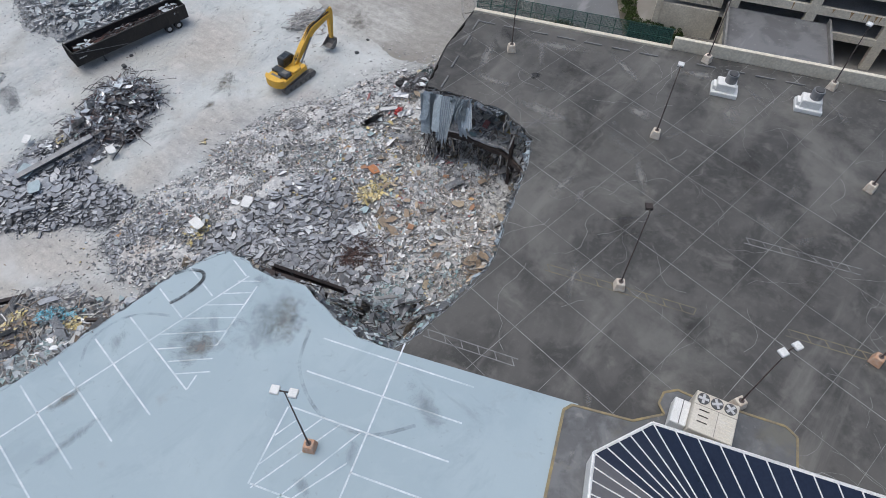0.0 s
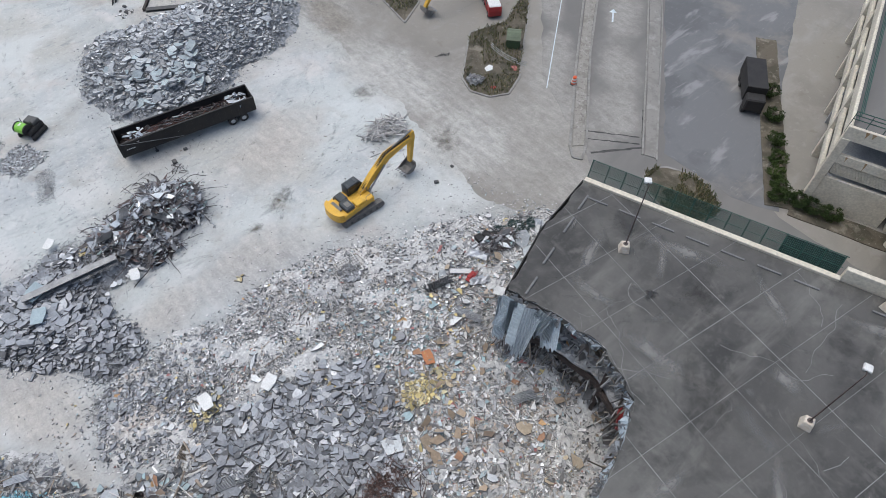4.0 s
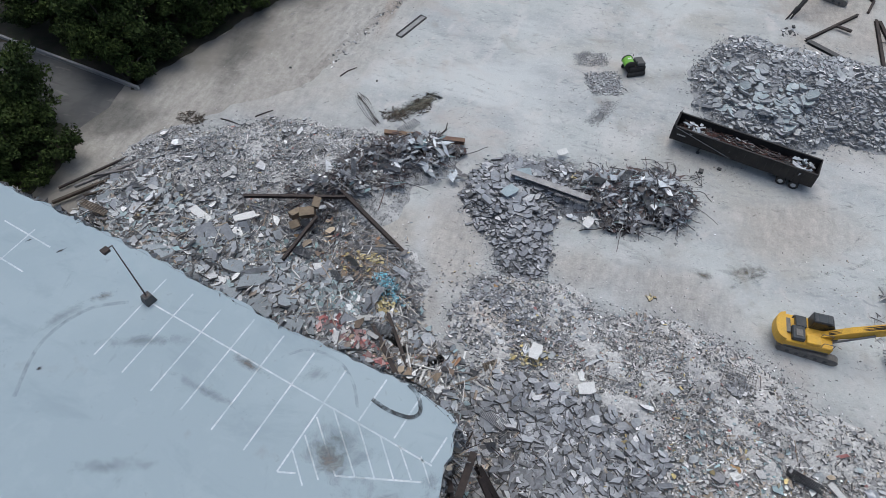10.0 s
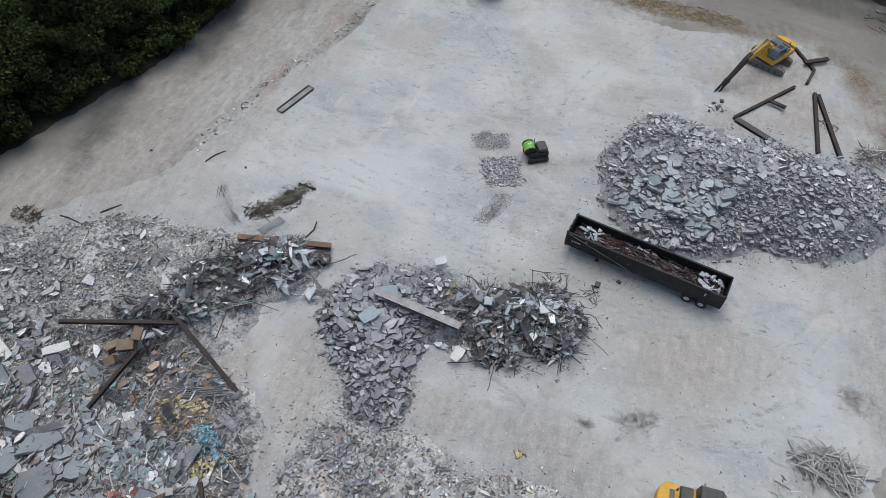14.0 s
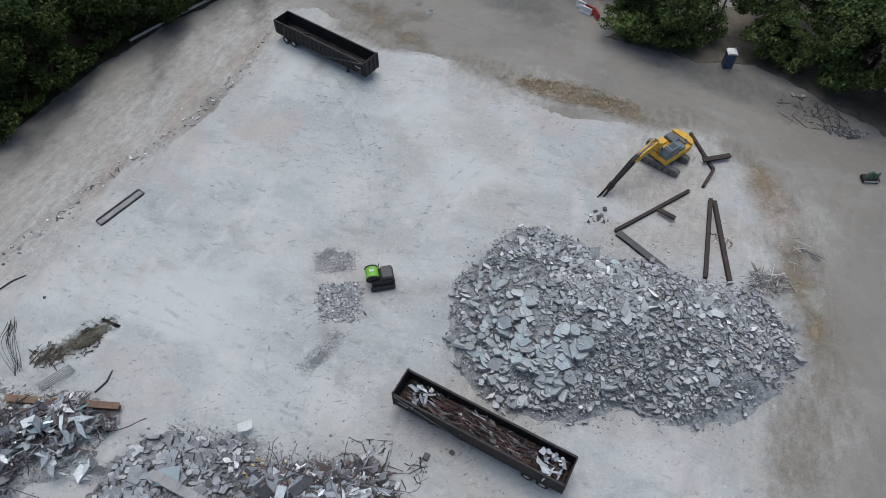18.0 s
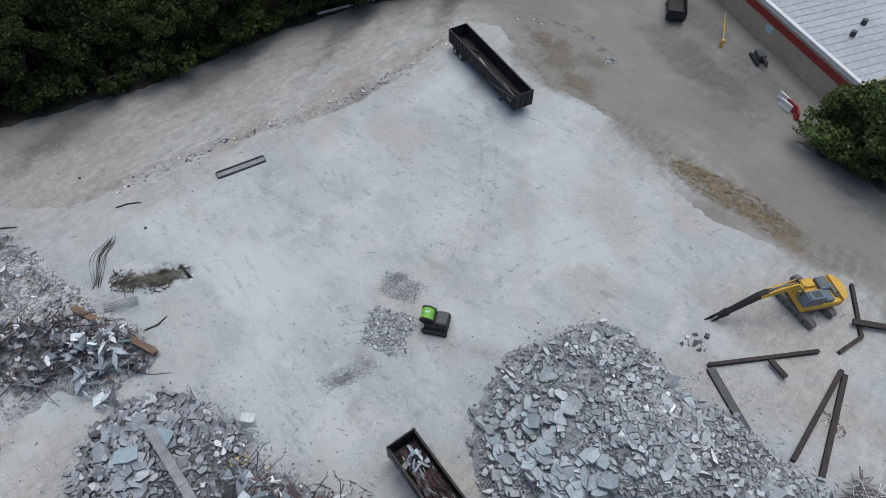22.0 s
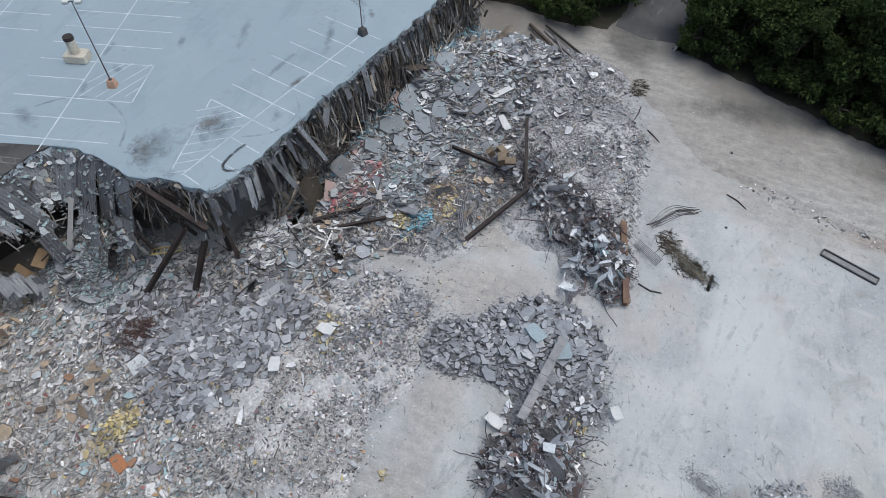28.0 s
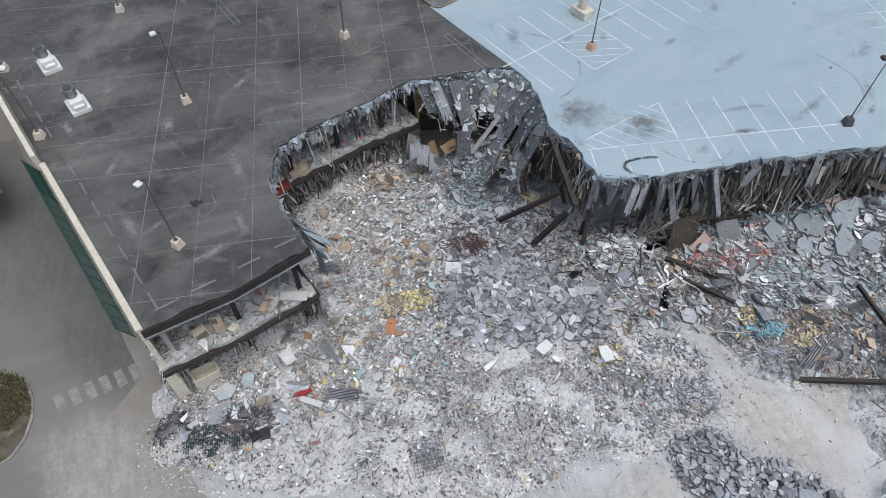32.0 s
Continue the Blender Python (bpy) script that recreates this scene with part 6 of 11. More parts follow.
def bent_bars(root, p, seed, under=()):
    """Long bars and strips bent over a heap, some of them trailing onto the ground."""
    q = random.Random(seed)
    mid0 = p.mean(0)
    v, f = [], []
    for x, y, z in p:
        a, L, w = q.uniform(0, 6.3), q.uniform(1.0, 3.4), q.uniform(0.015, 0.045)
        out = math.atan2(y - mid0[1], x - mid0[0])
        a = out + q.gauss(0, 0.9) if q.random() < 0.3 else a
        pos, rise, base = Vector((x, y, z + q.uniform(0.0, 0.3))), q.gauss(0.05, 0.12), len(v)
        for k in range(6):
            side = Vector((-math.sin(a), math.cos(a), 0)) * w
            up = Vector((0, 0, w * 0.8))
            v += [pos - side - up, pos + side - up, pos + side + up, pos - side + up]
            if k:
                b = base + 4 * k
                f += [(b - 4 + j, b - 4 + (j + 1) % 4, b + (j + 1) % 4, b + j) for j in range(4)]
            pos = pos + Vector((math.cos(a), math.sin(a), rise)) * L / 5
            pos.z = max(pos.z, 0.1 + (float(mound(under, pos.x, pos.y)) if under else 0.0) * 0.8)
            a += q.gauss(0, 0.28)
            rise -= q.uniform(0.05, 0.2)
    tagged(raw("bent_bar", v, f, M_SCRAP, root, "long bent bars and strips"), kind="stuff")


def scrap_pile(name, label, forms, area, seed, n, length=(0.6, 3.2), lift=0.25, steep=0.4, bits=600, material=None, under=(), bar=(0.025, 0.075)):
    root = thing(name, label, "scrap heap")
    x0, x1, y0, y1 = area
    r = np.random.RandomState(seed)
    p = strewn(forms, n, x0, x1, y0, y1, seed, 0.08, lift)
    if under:
        p[:, 2] = p[:, 2] * 0.6 + mound(under, p[:, 0], p[:, 1])
    k = len(p)
    a, e, L = r.uniform(0, 2 * np.pi, k), r.normal(0, steep, k), length[0] + (length[1] - length[0]) * r.uniform(0, 1, k) ** 2
    d = np.stack([np.cos(a) * np.cos(e), np.sin(a) * np.cos(e), np.sin(e)], -1) * L[:, None] / 2
    p = p + np.stack([np.zeros(k), np.zeros(k), np.abs(d[:, 2]) * 0.7 + r.uniform(0, 0.3, k)], -1)
    if bits:
        heap_mesh("core", forms, x0, x1, y0, y1, 0.5, root, seed + 9, M_RUST).location.z = 0.02
    sticks("bar", p - d, p + d, r.uniform(bar[0], bar[1], k), material or M_SCRAP, root, seed + 1, "tangled bars, pipes and sections")
    if n > 1000:
        bent_bars(root, p[:: max(1, k // 90)], seed + 7, under)
    if bits:
        p = strewn(forms, bits, x0, x1, y0, y1, seed + 2, 0.08, lift)
        if under:
            p[:, 2] = p[:, 2] * 0.6 + mound(under, p[:, 0], p[:, 1])
        s = 0.2 + 1.2 * r.uniform(0, 1, len(p)) ** 2.2
        if n > 1000:
            q = strewn(forms, 9, x0, x1, y0, y1, seed + 5, 0.2, lift + 0.1)
            if under:
                q[:, 2] = q[:, 2] * 0.6 + mound(under, q[:, 0], q[:, 1]) + 0.3
            lying_sheets(root, q, seed + 6, 0.9, 2.6)
        pieces("sheet_scrap", p + np.stack([0 * s, 0 * s, r.uniform(0.0, 0.42, len(p))], -1), s, np.full(len(p), 0.03), 0.32, M_SCRAPBIT, root, seed + 3, sides=4, long=2.4, label="bent pieces of sheet metal")
    return root


M_SCRAPBIT = tones("bent_sheet_metal", [(0.8, (0.72, 0.74, 0.75)), (3, (0.33, 0.35, 0.375)), (4, (0.18, 0.185, 0.2)), (2, (0.5, 0.52, 0.545)), (5, (0.085, 0.078, 0.078)), (2, (0.13, 0.09, 0.085)), (1.0, (0.82, 0.82, 0.82)), (1, (0.26, 0.351, 0.364))], 0.55, 0.2)
scrap_pile("scrap_heap", "tangled heap of dark steel scrap and sheet metal", [(-9.6, 45.2, 3.4, 2.4, 25, 1.4), (-12.8, 43.6, 3.0, 1.7, -20, 1.0), (-15.6, 40.6, 2.8, 1.8, 50, 1.0), (-16.2, 37.2, 3.4, 1.5, 20, 1.0), (-19.5, 35.6, 2.8, 1.0, 10, 0.6), (-11, 40.8, 2.2, 0.9, 60, 0.5), (-6.4, 46.6, 2.0, 1.0, 30, 0.6), (-17.8, 33.4, 3.0, 1.6, 15, 0.8)], (-24, -3, 31, 51), 501, 1150, (0.5, 2.6), steep=0.08, under=BAND, bits=1300)
scrap_pile("scrap_heap", "heap of rusty bars and torn sheets", [(14.6, 47.2, 3.8, 2.8, 20, 1.8), (11.2, 44.6, 3.0, 2.6, -15, 1.3), (17.4, 45.2, 2.8, 2.2, 40, 1.2), (13.4, 42.4, 2.6, 1.4, 10, 0.8), (10.0, 47.6, 2.4, 1.4, 30, 0.9), (18.6, 48.0, 1.8, 1.2, -30, 0.6)], (5, 22, 41, 52), 511, 1050, (0.4, 2.3), steep=0.08, under=MID, bits=1500)
scrap_pile("pipe_pile", "small pile of pale bent pipes", [(41, 41.2, 2.8, 2.2, 0, 0.5)], (37, 45, 38, 45), 521, 110, (1.2, 3.0), -0.05, 0.1, 0, mat("pale_pipe", (0.5, 0.5, 0.5), (0.3, 0.28, 0.26), 1.5, 0.8, 0.1, vary="island", amount=0.4), bar=(0.06, 0.13))
scrap_pile("cable_tangle", "dark tangle of cables, mesh and crushed sheets", [(38.2, 19.7, 2.3, 1.5, -10, 0.8), (44.2, 17.6, 1.8, 1.2, 20, 0.4)], (35, 47, 16, 22), 531, 230, (0.4, 2.2), 0.0, 0.14, 110, under=FAN)
scrap_pile("pipe_pile", "scatter of pale pipes and laths", [(46.5, 79.5, 2.4, 1.8, 0, 0.4)], (43, 50, 77, 82), 541, 150, (0.8, 2.8), -0.05, 0.15, 0, M_SPLINT)

M_PALESCRAP = tones("pale_bent_sheet", [(4, (0.44, 0.48, 0.52)), (3, (0.56, 0.6, 0.63)), (2, (0.78, 0.79, 0.8)), (3, (0.28, 0.31, 0.34)), (1, (0.12, 0.12, 0.13))], 0.5, 0.2, amount=0.2)
for n, (x, y, rx, ry, forms) in enumerate(((-9.4, 45.2, 2.9, 2.2, BAND), (-7, 43.4, 2.6, 1.4, BAND), (12.2, 45.4, 2.8, 2.2, MID), (15.4, 47, 2.4, 1.8, MID))):
    sheets = thing("sheet_heap", "bent blue-grey and white sheet metal on the scrap heap", "scrap", kind="stuff")
    rr = np.random.RandomState(560 + n)
    k = 42
    a, q = rr.uniform(0, 7, k), np.sqrt(rr.uniform(0, 1, k))
    px, py = x + np.cos(a) * q * rx, y + np.sin(a) * q * ry
    pz = mound(forms, px, py) * 0.9 + (1.5 if n == 0 else 0.35 if n == 1 else 1.45) * (1 - q ** 2) + 0.45
    debris("sheet", sheets, np.stack([px, py, pz], -1), 0.25, 1.4, 2.0, 0.02, 0.3, M_PALESCRAP, 570 + n, 4, 2.2)


# ---- trailers ----
def trailer(m, label, near=-1):
    t = thing("trailer", label, "trailer", m, group="open black trailers")
    L, W = 15.2, 2.6
    bm = bmesh.new()
    box(bm, 0, L, -W / 2, W / 2, 1.05, 1.2)
    part("bed", bm, M_BLACK, t)
    for s in (-1, 1):
        bm = bmesh.new()
        y = s * (W / 2 - 0.05)
        box(bm, 0, L, y - 0.04, y + 0.04, 1.2, 2.85)
        side = part("side_wall", bm, M_BLACK, t)
        bm = bmesh.new()
        box(bm, -0.05, L + 0.05, y - 0.1, y + 0.1, 2.82, 2.95, None, 0.02)
        part("top_rail", bm, M_BLACK, side)
        for k in range(20):
            bm = bmesh.new()
            x = 0.4 + k * (L - 0.8) / 19
            box(bm, x - 0.05, x + 0.05, s * W / 2 - 0.05, s * W / 2 + 0.07, 1.1, 2.82)
            part("rib", bm, M_BLACK, side)
        bm = bmesh.new()
        box(bm, 0.2, L - 0.2, s * 0.5 - 0.08, s * 0.5 + 0.08, 0.72, 1.05)
        part("chassis_rail", bm, M_BLACK, t)
    bm = bmesh.new()
    box(bm, -0.12, 0.0, -W / 2 - 0.05, W / 2 + 0.05, 0.95, 3.15, None, 0.02)
    gate = part("front_wall", bm, M_BLACK, t)
    for k in range(4):
        bm = bmesh.new()
        box(bm, -0.22, -0.12, -1.2 + 0.78 * k, -1.1 + 0.78 * k, 1.0, 3.0)
        part("rib", bm, M_BLACK, gate)
    bm = bmesh.new()
    box(bm, L, L + 0.1, -W / 2, W / 2, 1.05, 2.9, None, 0.02)
    part("tailgate", bm, M_BLACK, t)
    for x in (L - 2.9, L - 1.55):
        bm = bmesh.new()
        rod(bm, (x, -1.1, 0.52), (x, 1.1, 0.52), 0.08)
        part("axle", bm, M_DKGREY, t)
        for s in (-1, 1):
            bm = bmesh.new()
            rod(bm, (x, s * 0.72, 0.52), (x, s * 1.26, 0.52), 0.52, 0.52, 20)
            wheel = part("wheel", bm, M_RUBBER, t, "black tyre on a pale rim")
            bm = bmesh.new()
            rod(bm, (x, s * 1.262, 0.52), (x, s * 1.29, 0.52), 0.27, 0.2, 14)
            part("rim", bm, M_RIM, wheel)
    for s in (-1, 1):
        bm = bmesh.new()
        box(bm, 3.2, 3.36, s * 0.85 - 0.08, s * 0.85 + 0.08, 0.05, 1.05)
        box(bm, 3.1, 3.46, s * 0.85 - 0.18, s * 0.85 + 0.18, 0.0, 0.06)
        part("landing_leg", bm, M_DKGREY, t)
    bm = bmesh.new()
    rod(bm, (0.1, near * (W / 2 + 0.1), 2.9), (6.6, near * (W / 2 + 0.14), 1.25), 0.03, n=6)
    part("tarp_pole", bm, M_STEEL, t)
    for k in range(5):
        bm = bmesh.new()
        box(bm, 0.5 + 0.19 * k, 0.62 + 0.19 * k, near * (W / 2 + 0.073) - 0.003, near * (W / 2 + 0.073) + 0.003, 1.95, 2.1)
        part("lettering_bar", bm, M_WHITE, t)
    return t


M_LOAD = tones("dark_rusty_scrap", [(5, (0.05, 0.036, 0.034)), (4, (0.12, 0.06, 0.05)), (2, (0.17, 0.16, 0.16)), (1, (0.42, 0.43, 0.44))], 0.7, 0.2)


def trailer_load(m, seed, n, label, x0, x1):
    root = thing("scrap_load", label, "scrap", m)
    r = np.random.RandomState(seed)
    p = np.stack([r.uniform(x0, x1, n), r.uniform(-0.95, 0.95, n), r.uniform(1.35, 2.35, n)], -1)
    a, L = r.normal(0, 0.5, n), r.uniform(0.4, 1.6, n)
    d = np.stack([np.cos(a) * L / 2, np.sin(a) * np.minimum(L, 0.5) / 2, r.normal(0, 0.12, n)], -1)
    p[:, 0] = np.clip(p[:, 0], x0 + 0.9, x1 - 0.9)
    sticks("bar", p - d, p + d, r.uniform(0.04, 0.12, n), M_LOAD, root, seed + 1, "rusty bars and offcuts")
    k = n // 4
    q = np.stack([r.uniform(x0 + 0.6, x1 - 0.6, k), r.uniform(-0.8, 0.8, k), r.uniform(1.35, 2.2, k)], -1)
    pieces("sheet_scrap", q, r.uniform(0.3, 0.9, k), np.full(k, 0.03), 0.6, M_LOAD, root, seed + 2, sides=4, long=1.7, label="bent sheet pieces")
    bm = bmesh.new()
    box(bm, x0, x1, -1.18, 1.18, 1.2, 1.5)
    part("fill", bm, M_RUST, root)


TR1 = pose(16.45, 57.2, 0.035, 0, 0, -11.0)
trailer(TR1, "long black open trailer loaded with scrap steel")
trailer_load(TR1, 601, 900, "load of rusty scrap bars in the trailer", 0.2, 15.0)
top_load = thing("sheet_load", "pale blue and white bent sheets on the trailer load", "scrap", TR1, kind="stuff")
rr = np.random.RandomState(606)
debris("sheet", top_load, np.stack([np.r_[rr.uniform(12.6, 14.6, 26), rr.uniform(0.6, 3.0, 12)], rr.uniform(-0.9, 0.9, 38), rr.uniform(2.2, 2.6, 38)], -1), 0.3, 1.1, 1.4, 0.03, 0.3, M_PALESCRAP, 607, 4, 2.2)
TR2 = pose(-1.94, 96.3, 0.035, 0, 0, 162.0)
trailer(TR2, "long black open trailer, nearly empty", 1)
for a, b, w, material in (((0.6, 0.9, 2.6), (4.6, -0.2, 1.3), 0.09, M_STEEL), ((5.5, 0.5, 1.35), (12.5, 0.75, 1.75), 0.22, M_RUST), ((7.4, 0.3, 1.5), (9.6, 0.1, 1.7), 0.16, M_STEEL)):
    tb = thing("loose_bar", "loose steel bar lying in the empty trailer", "bar", TR2)
    bm = bmesh.new()
    beam_bm(bm, a, b, w, w, 0.02)
    part("section", bm, material, tb)
tl = thing("timber_offcut", "rusty offcuts lying in the trailer", "scrap", TR2)
for k, (a, b) in enumerate((((1.5, -0.6), (7, 0.3)), ((5, 0.5), (9.5, -0.2)), ((8.5, 0.6), (14, -0.4)), ((11, -0.7), (14.2, 0.5)))):
    bm = bmesh.new()
    beam_bm(bm, (*a, 1.35), (*b, 1.4), 0.25, 0.25)
    part("beam", bm, M_RUST, tl)


# ---- excavators ----
def plate(pts, w, y=0.0):
    bm = bmesh.new()
    profile(bm, pts, y - w / 2, y + w / 2)
    bmesh.ops.bevel(bm, geom=[e for e in bm.edges if e.is_boundary is False and len(e.link_faces) == 2 and e.calc_face_angle(0) > 0.6], offset=0.03, segments=1, affect="EDGES")
    return bm


def limb(points, widths):
    """The outline of a boom: a bent bar of varying depth."""
    up, dn = [], []
    n = len(points)
    for k, (x, z) in enumerate(points):
        a, b = points[max(0, k - 1)], points[min(n - 1, k + 1)]
        dx, dz = b[0] - a[0], b[1] - a[1]
        L = math.hypot(dx, dz)
        nx, nz = -dz / L * widths[k] / 2, dx / L * widths[k] / 2
        up.append((x + nx, z + nz)), dn.append((x - nx, z - nz))
    return up + dn[::-1]


M_COVER = mat("glossy_black_cover", (0.022, 0.027, 0.031), (0.05, 0.054, 0.058), 1.5, 0.32, 0.05)


def excavator(x, y, heading, tracks, knee, elbow, wrist, tool, label, stick_mat=None, paint=None, cover=None):
    paint = paint or M_YELLOW
    cover = cover or M_COVER
    ex = thing("excavator", label, "excavator", pose(x, y, 0.035, 0, 0, heading))
    tm = pose(0, 0, 0, 0, 0, tracks - heading)
    for s in (-1, 1):
        bm = bmesh.new()
        pts = []
        for k in range(9):
            a = math.pi / 2 + math.pi * k / 8
            pts.append((-2.15 + 0.45 * math.cos(a), 0.47 + 0.45 * math.sin(a)))
        for k in range(9):
            a = -math.pi / 2 + math.pi * k / 8
            pts.append((2.15 + 0.45 * math.cos(a), 0.47 + 0.45 * math.sin(a)))
        profile(bm, pts, s * 1.3 - 0.3, s * 1.3 + 0.3)
        bmesh.ops.transform(bm, matrix=tm, verts=bm.verts[:])
        tr = part("track", bm, M_TRACK, ex, "dusty steel crawler track")
        for k in range(22):
            bm = bmesh.new()
            box(bm, -0.08, 0.08, s * 1.3 - 0.33, s * 1.3 + 0.33, 0.9, 0.95, tm @ pose(-2.1 + 0.2 * k, 0, 0))
            part("shoe", bm, M_TRACK, tr)
        bm = bmesh.new()
        for k in range(5):
            rod(bm, (-1.6 + 0.8 * k, s * 1.62, 0.35), (-1.6 + 0.8 * k, s * 1.55, 0.35), 0.18, n=10)
        bmesh.ops.transform(bm, matrix=tm, verts=bm.verts[:])
        part("roller", bm, M_DKGREY, tr)
    bm = bmesh.new()
    box(bm, -1.4, 1.4, -1.0, 1.0, 0.4, 0.95, tm, 0.05)
    rod(bm, (0, 0, 0.95), (0, 0, 1.15), 0.75, 0.75, 20)
    part("undercarriage", bm, M_DKGREY, ex)
    bm = bmesh.new()
    box(bm, -2.6, 1.5, -1.45, 1.45, 1.15, 1.95, None, 0.08)
    house = part("house", bm, paint, ex, "yellow upper body")
    bm = bmesh.new()
    prism(bm, [(-2.5, -1.42)] + [(-2.35 - 1.0 * math.cos(a) ** 0.7, 1.42 * math.sin(a)) for a in [-1.45 + 0.29 * k for k in range(11)]] + [(-2.5, 1.42)], 1.2, 2.25)
    bmesh.ops.recalc_face_normals(bm, faces=bm.faces[:])
    part("counterweight", bm, paint, house, "rounded yellow counterweight")
    bm = bmesh.new()
    box(bm, -2.05, -0.95, -1.3, 0.1, 1.95, 2.42, None, 0.08)
    part("engine_cover", bm, cover, house, "dark engine cover")
    bm = bmesh.new()
    box(bm, -1.7, -0.75, 0.12, 1.3, 1.95, 2.3, None, 0.06)
    part("engine_cover", bm, cover, house, "dark engine cover")
    bm = bmesh.new()
    box(bm, -1.75, -1.2, -1.0, -0.3, 2.42, 2.47, None, 0.02)
    part("vent_panel", bm, M_TRACK, house)
    bm = bmesh.new()
    box(bm, -2.5, -2.08, -0.6, 0.9, 1.95, 2.15, None, 0.04)
    part("engine_block", bm, M_TRACK, house, "dark exposed engine parts")
    for y in (-1.38, -0.45):
        bm = bmesh.new()
        for p, q in (((0.45, y, 1.95), (0.45, y, 2.6)), ((0.45, y, 2.6), (1.35, y, 2.6)), ((1.35, y, 2.6), (1.35, y, 1.95))):
            rod(bm, p, q, 0.03, n=6)
        part("handrail", bm, M_TRACK, house)
    bm = bmesh.new()
    box(bm, -2.5, 1.3, -1.462, -1.452, 1.2, 1.34)
    part("side_stripe", bm, M_TRACK, house)
    bm = bmesh.new()
    box(bm, -0.8, 0.4, -1.4, -0.5, 1.95, 2.25, None, 0.06)
    part("tank", bm, paint, house)
    bm = bmesh.new()
    rod(bm, (-2.0, 0.8, 2.4), (-2.0, 0.8, 2.8), 0.07)
    part("exhaust", bm, M_DKGREY, house)
    bm = plate([(-0.5, 1.95), (1.5, 1.95), (1.65, 2.3), (1.2, 3.05), (-0.45, 3.1)], 1.05, 0.88)
    cab = part("cab", bm, cover, ex, "dark glazed operator cab")
    bm = bmesh.new()
    box(bm, -0.3, 1.1, 0.345, 0.352, 2.25, 2.95)
    part("cab_window", bm, M_GLASS, cab)
    bm = bmesh.new()
    box(bm, -0.3, 1.1, 1.41, 1.418, 2.25, 2.95)
    part("cab_window", bm, M_GLASS, cab)
    bm = bmesh.new()
    box(bm, -0.1, 0.75, 0.55, 1.2, 3.142, 3.15)
    part("roof_window", bm, M_GLASS, cab)
    bm = bmesh.new()
    box(bm, -0.4, 1.05, 0.42, 1.34, 3.1, 3.14, None, 0.01)
    part("roof_panel", bm, cover, cab)
    foot = (0.7, 1.75)
    bm = plate(limb([foot, ((foot[0] + knee[0]) / 2, (foot[1] + knee[1]) / 2 + 0.1), knee, ((knee[0] + elbow[0]) / 2, (knee[1] + elbow[1]) / 2 + 0.08), elbow], [0.55, 0.85, 0.95, 0.7, 0.48]), 0.64, -0.05)
    boom = part("boom", bm, paint, ex, "bent yellow boom")
    for s in (-0.48, 0.38):
        bm = bmesh.new()
        rod(bm, (1.3, s, 1.5), (knee[0] - 0.6, s, knee[1] - 0.55), 0.1)
        part("boom_cylinder", bm, M_STEEL, ex)
    dx, dz = wrist[0] - elbow[0], wrist[1] - elbow[1]
    L = math.hypot(dx, dz)
    back_end = (elbow[0] - dx / L * 0.8, elbow[1] - dz / L * 0.8)
    bm = plate(limb([back_end, elbow, ((elbow[0] + wrist[0]) / 2, (elbow[1] + wrist[1]) / 2), wrist], [0.4, 0.8, 0.58, 0.36]), 0.48, -0.05)
    part("stick", bm, stick_mat or paint, ex)
    for s in (-0.22, -0.1, 0.06):
        bm = bmesh.new()
        rod(bm, (foot[0] + 0.3, s, foot[1] + 0.65), (knee[0] - 0.2, s, knee[1] + 0.5), 0.045, n=6)
        rod(bm, (knee[0] - 0.2, s, knee[1] + 0.5), (elbow[0] - 0.3, s, elbow[1] + 0.4), 0.045, n=6)
        part("hose", bm, M_RUBBER, boom)
    bm = bmesh.new()
    mid = (knee[0] * 0.75 + elbow[0] * 0.25, knee[1] * 0.75 + elbow[1] * 0.25 + 0.6)
    rod(bm, (mid[0], -0.05, mid[1]), (back_end[0], -0.05, back_end[1] + 0.1), 0.09)
    part("stick_cylinder", bm, M_STEEL, boom)
    if tool == "bucket":
        bm = bmesh.new()
        wx, wz = wrist
        pts = [(wx + 0.25, wz + 0.1), (wx + 0.3, wz - 0.5), (wx - 0.1, wz - 1.05), (wx - 0.75, wz - 1.1), (wx - 1.25, wz - 0.75), (wx - 1.15, wz - 0.7), (wx - 0.7, wz - 0.98), (wx - 0.12, wz - 0.92),
               (wx + 0.16, wz - 0.48), (wx + 0.1, wz + 0.05)]
        profile(bm, pts, -0.75, 0.65)
        bucket = part("bucket", bm, M_TRACK, ex, "worn steel digging bucket")
        for s in (-0.75, 0.62):
            bm = bmesh.new()
            profile(bm, [(wx + 0.2, wz), (wx + 0.22, wz - 0.5), (wx - 0.1, wz - 0.95), (wx - 0.75, wz - 1.02), (wx - 1.15, wz - 0.75)], s, s + 0.04)
            part("cheek", bm, M_TRACK, bucket)
        for k in range(5):
            bm = bmesh.new()
            box(bm, wx - 1.55, wx - 1.2, -0.7 + 0.31 * k, -0.58 + 0.31 * k, wz - 0.8, wz - 0.72)
            part("tooth", bm, M_STEEL, bucket)
    else:
        wx, wz = wrist
        d = Vector((dx / L, 0, dz / L))
        bm = bmesh.new()
        rod(bm, (wx, -0.05, wz), (wx + d.x * 0.9, -0.05, wz + d.z * 0.9), 0.4, 0.3, 10)
        jaw = part("shear_head", bm, M_BLACK, ex, "black steel shear head")
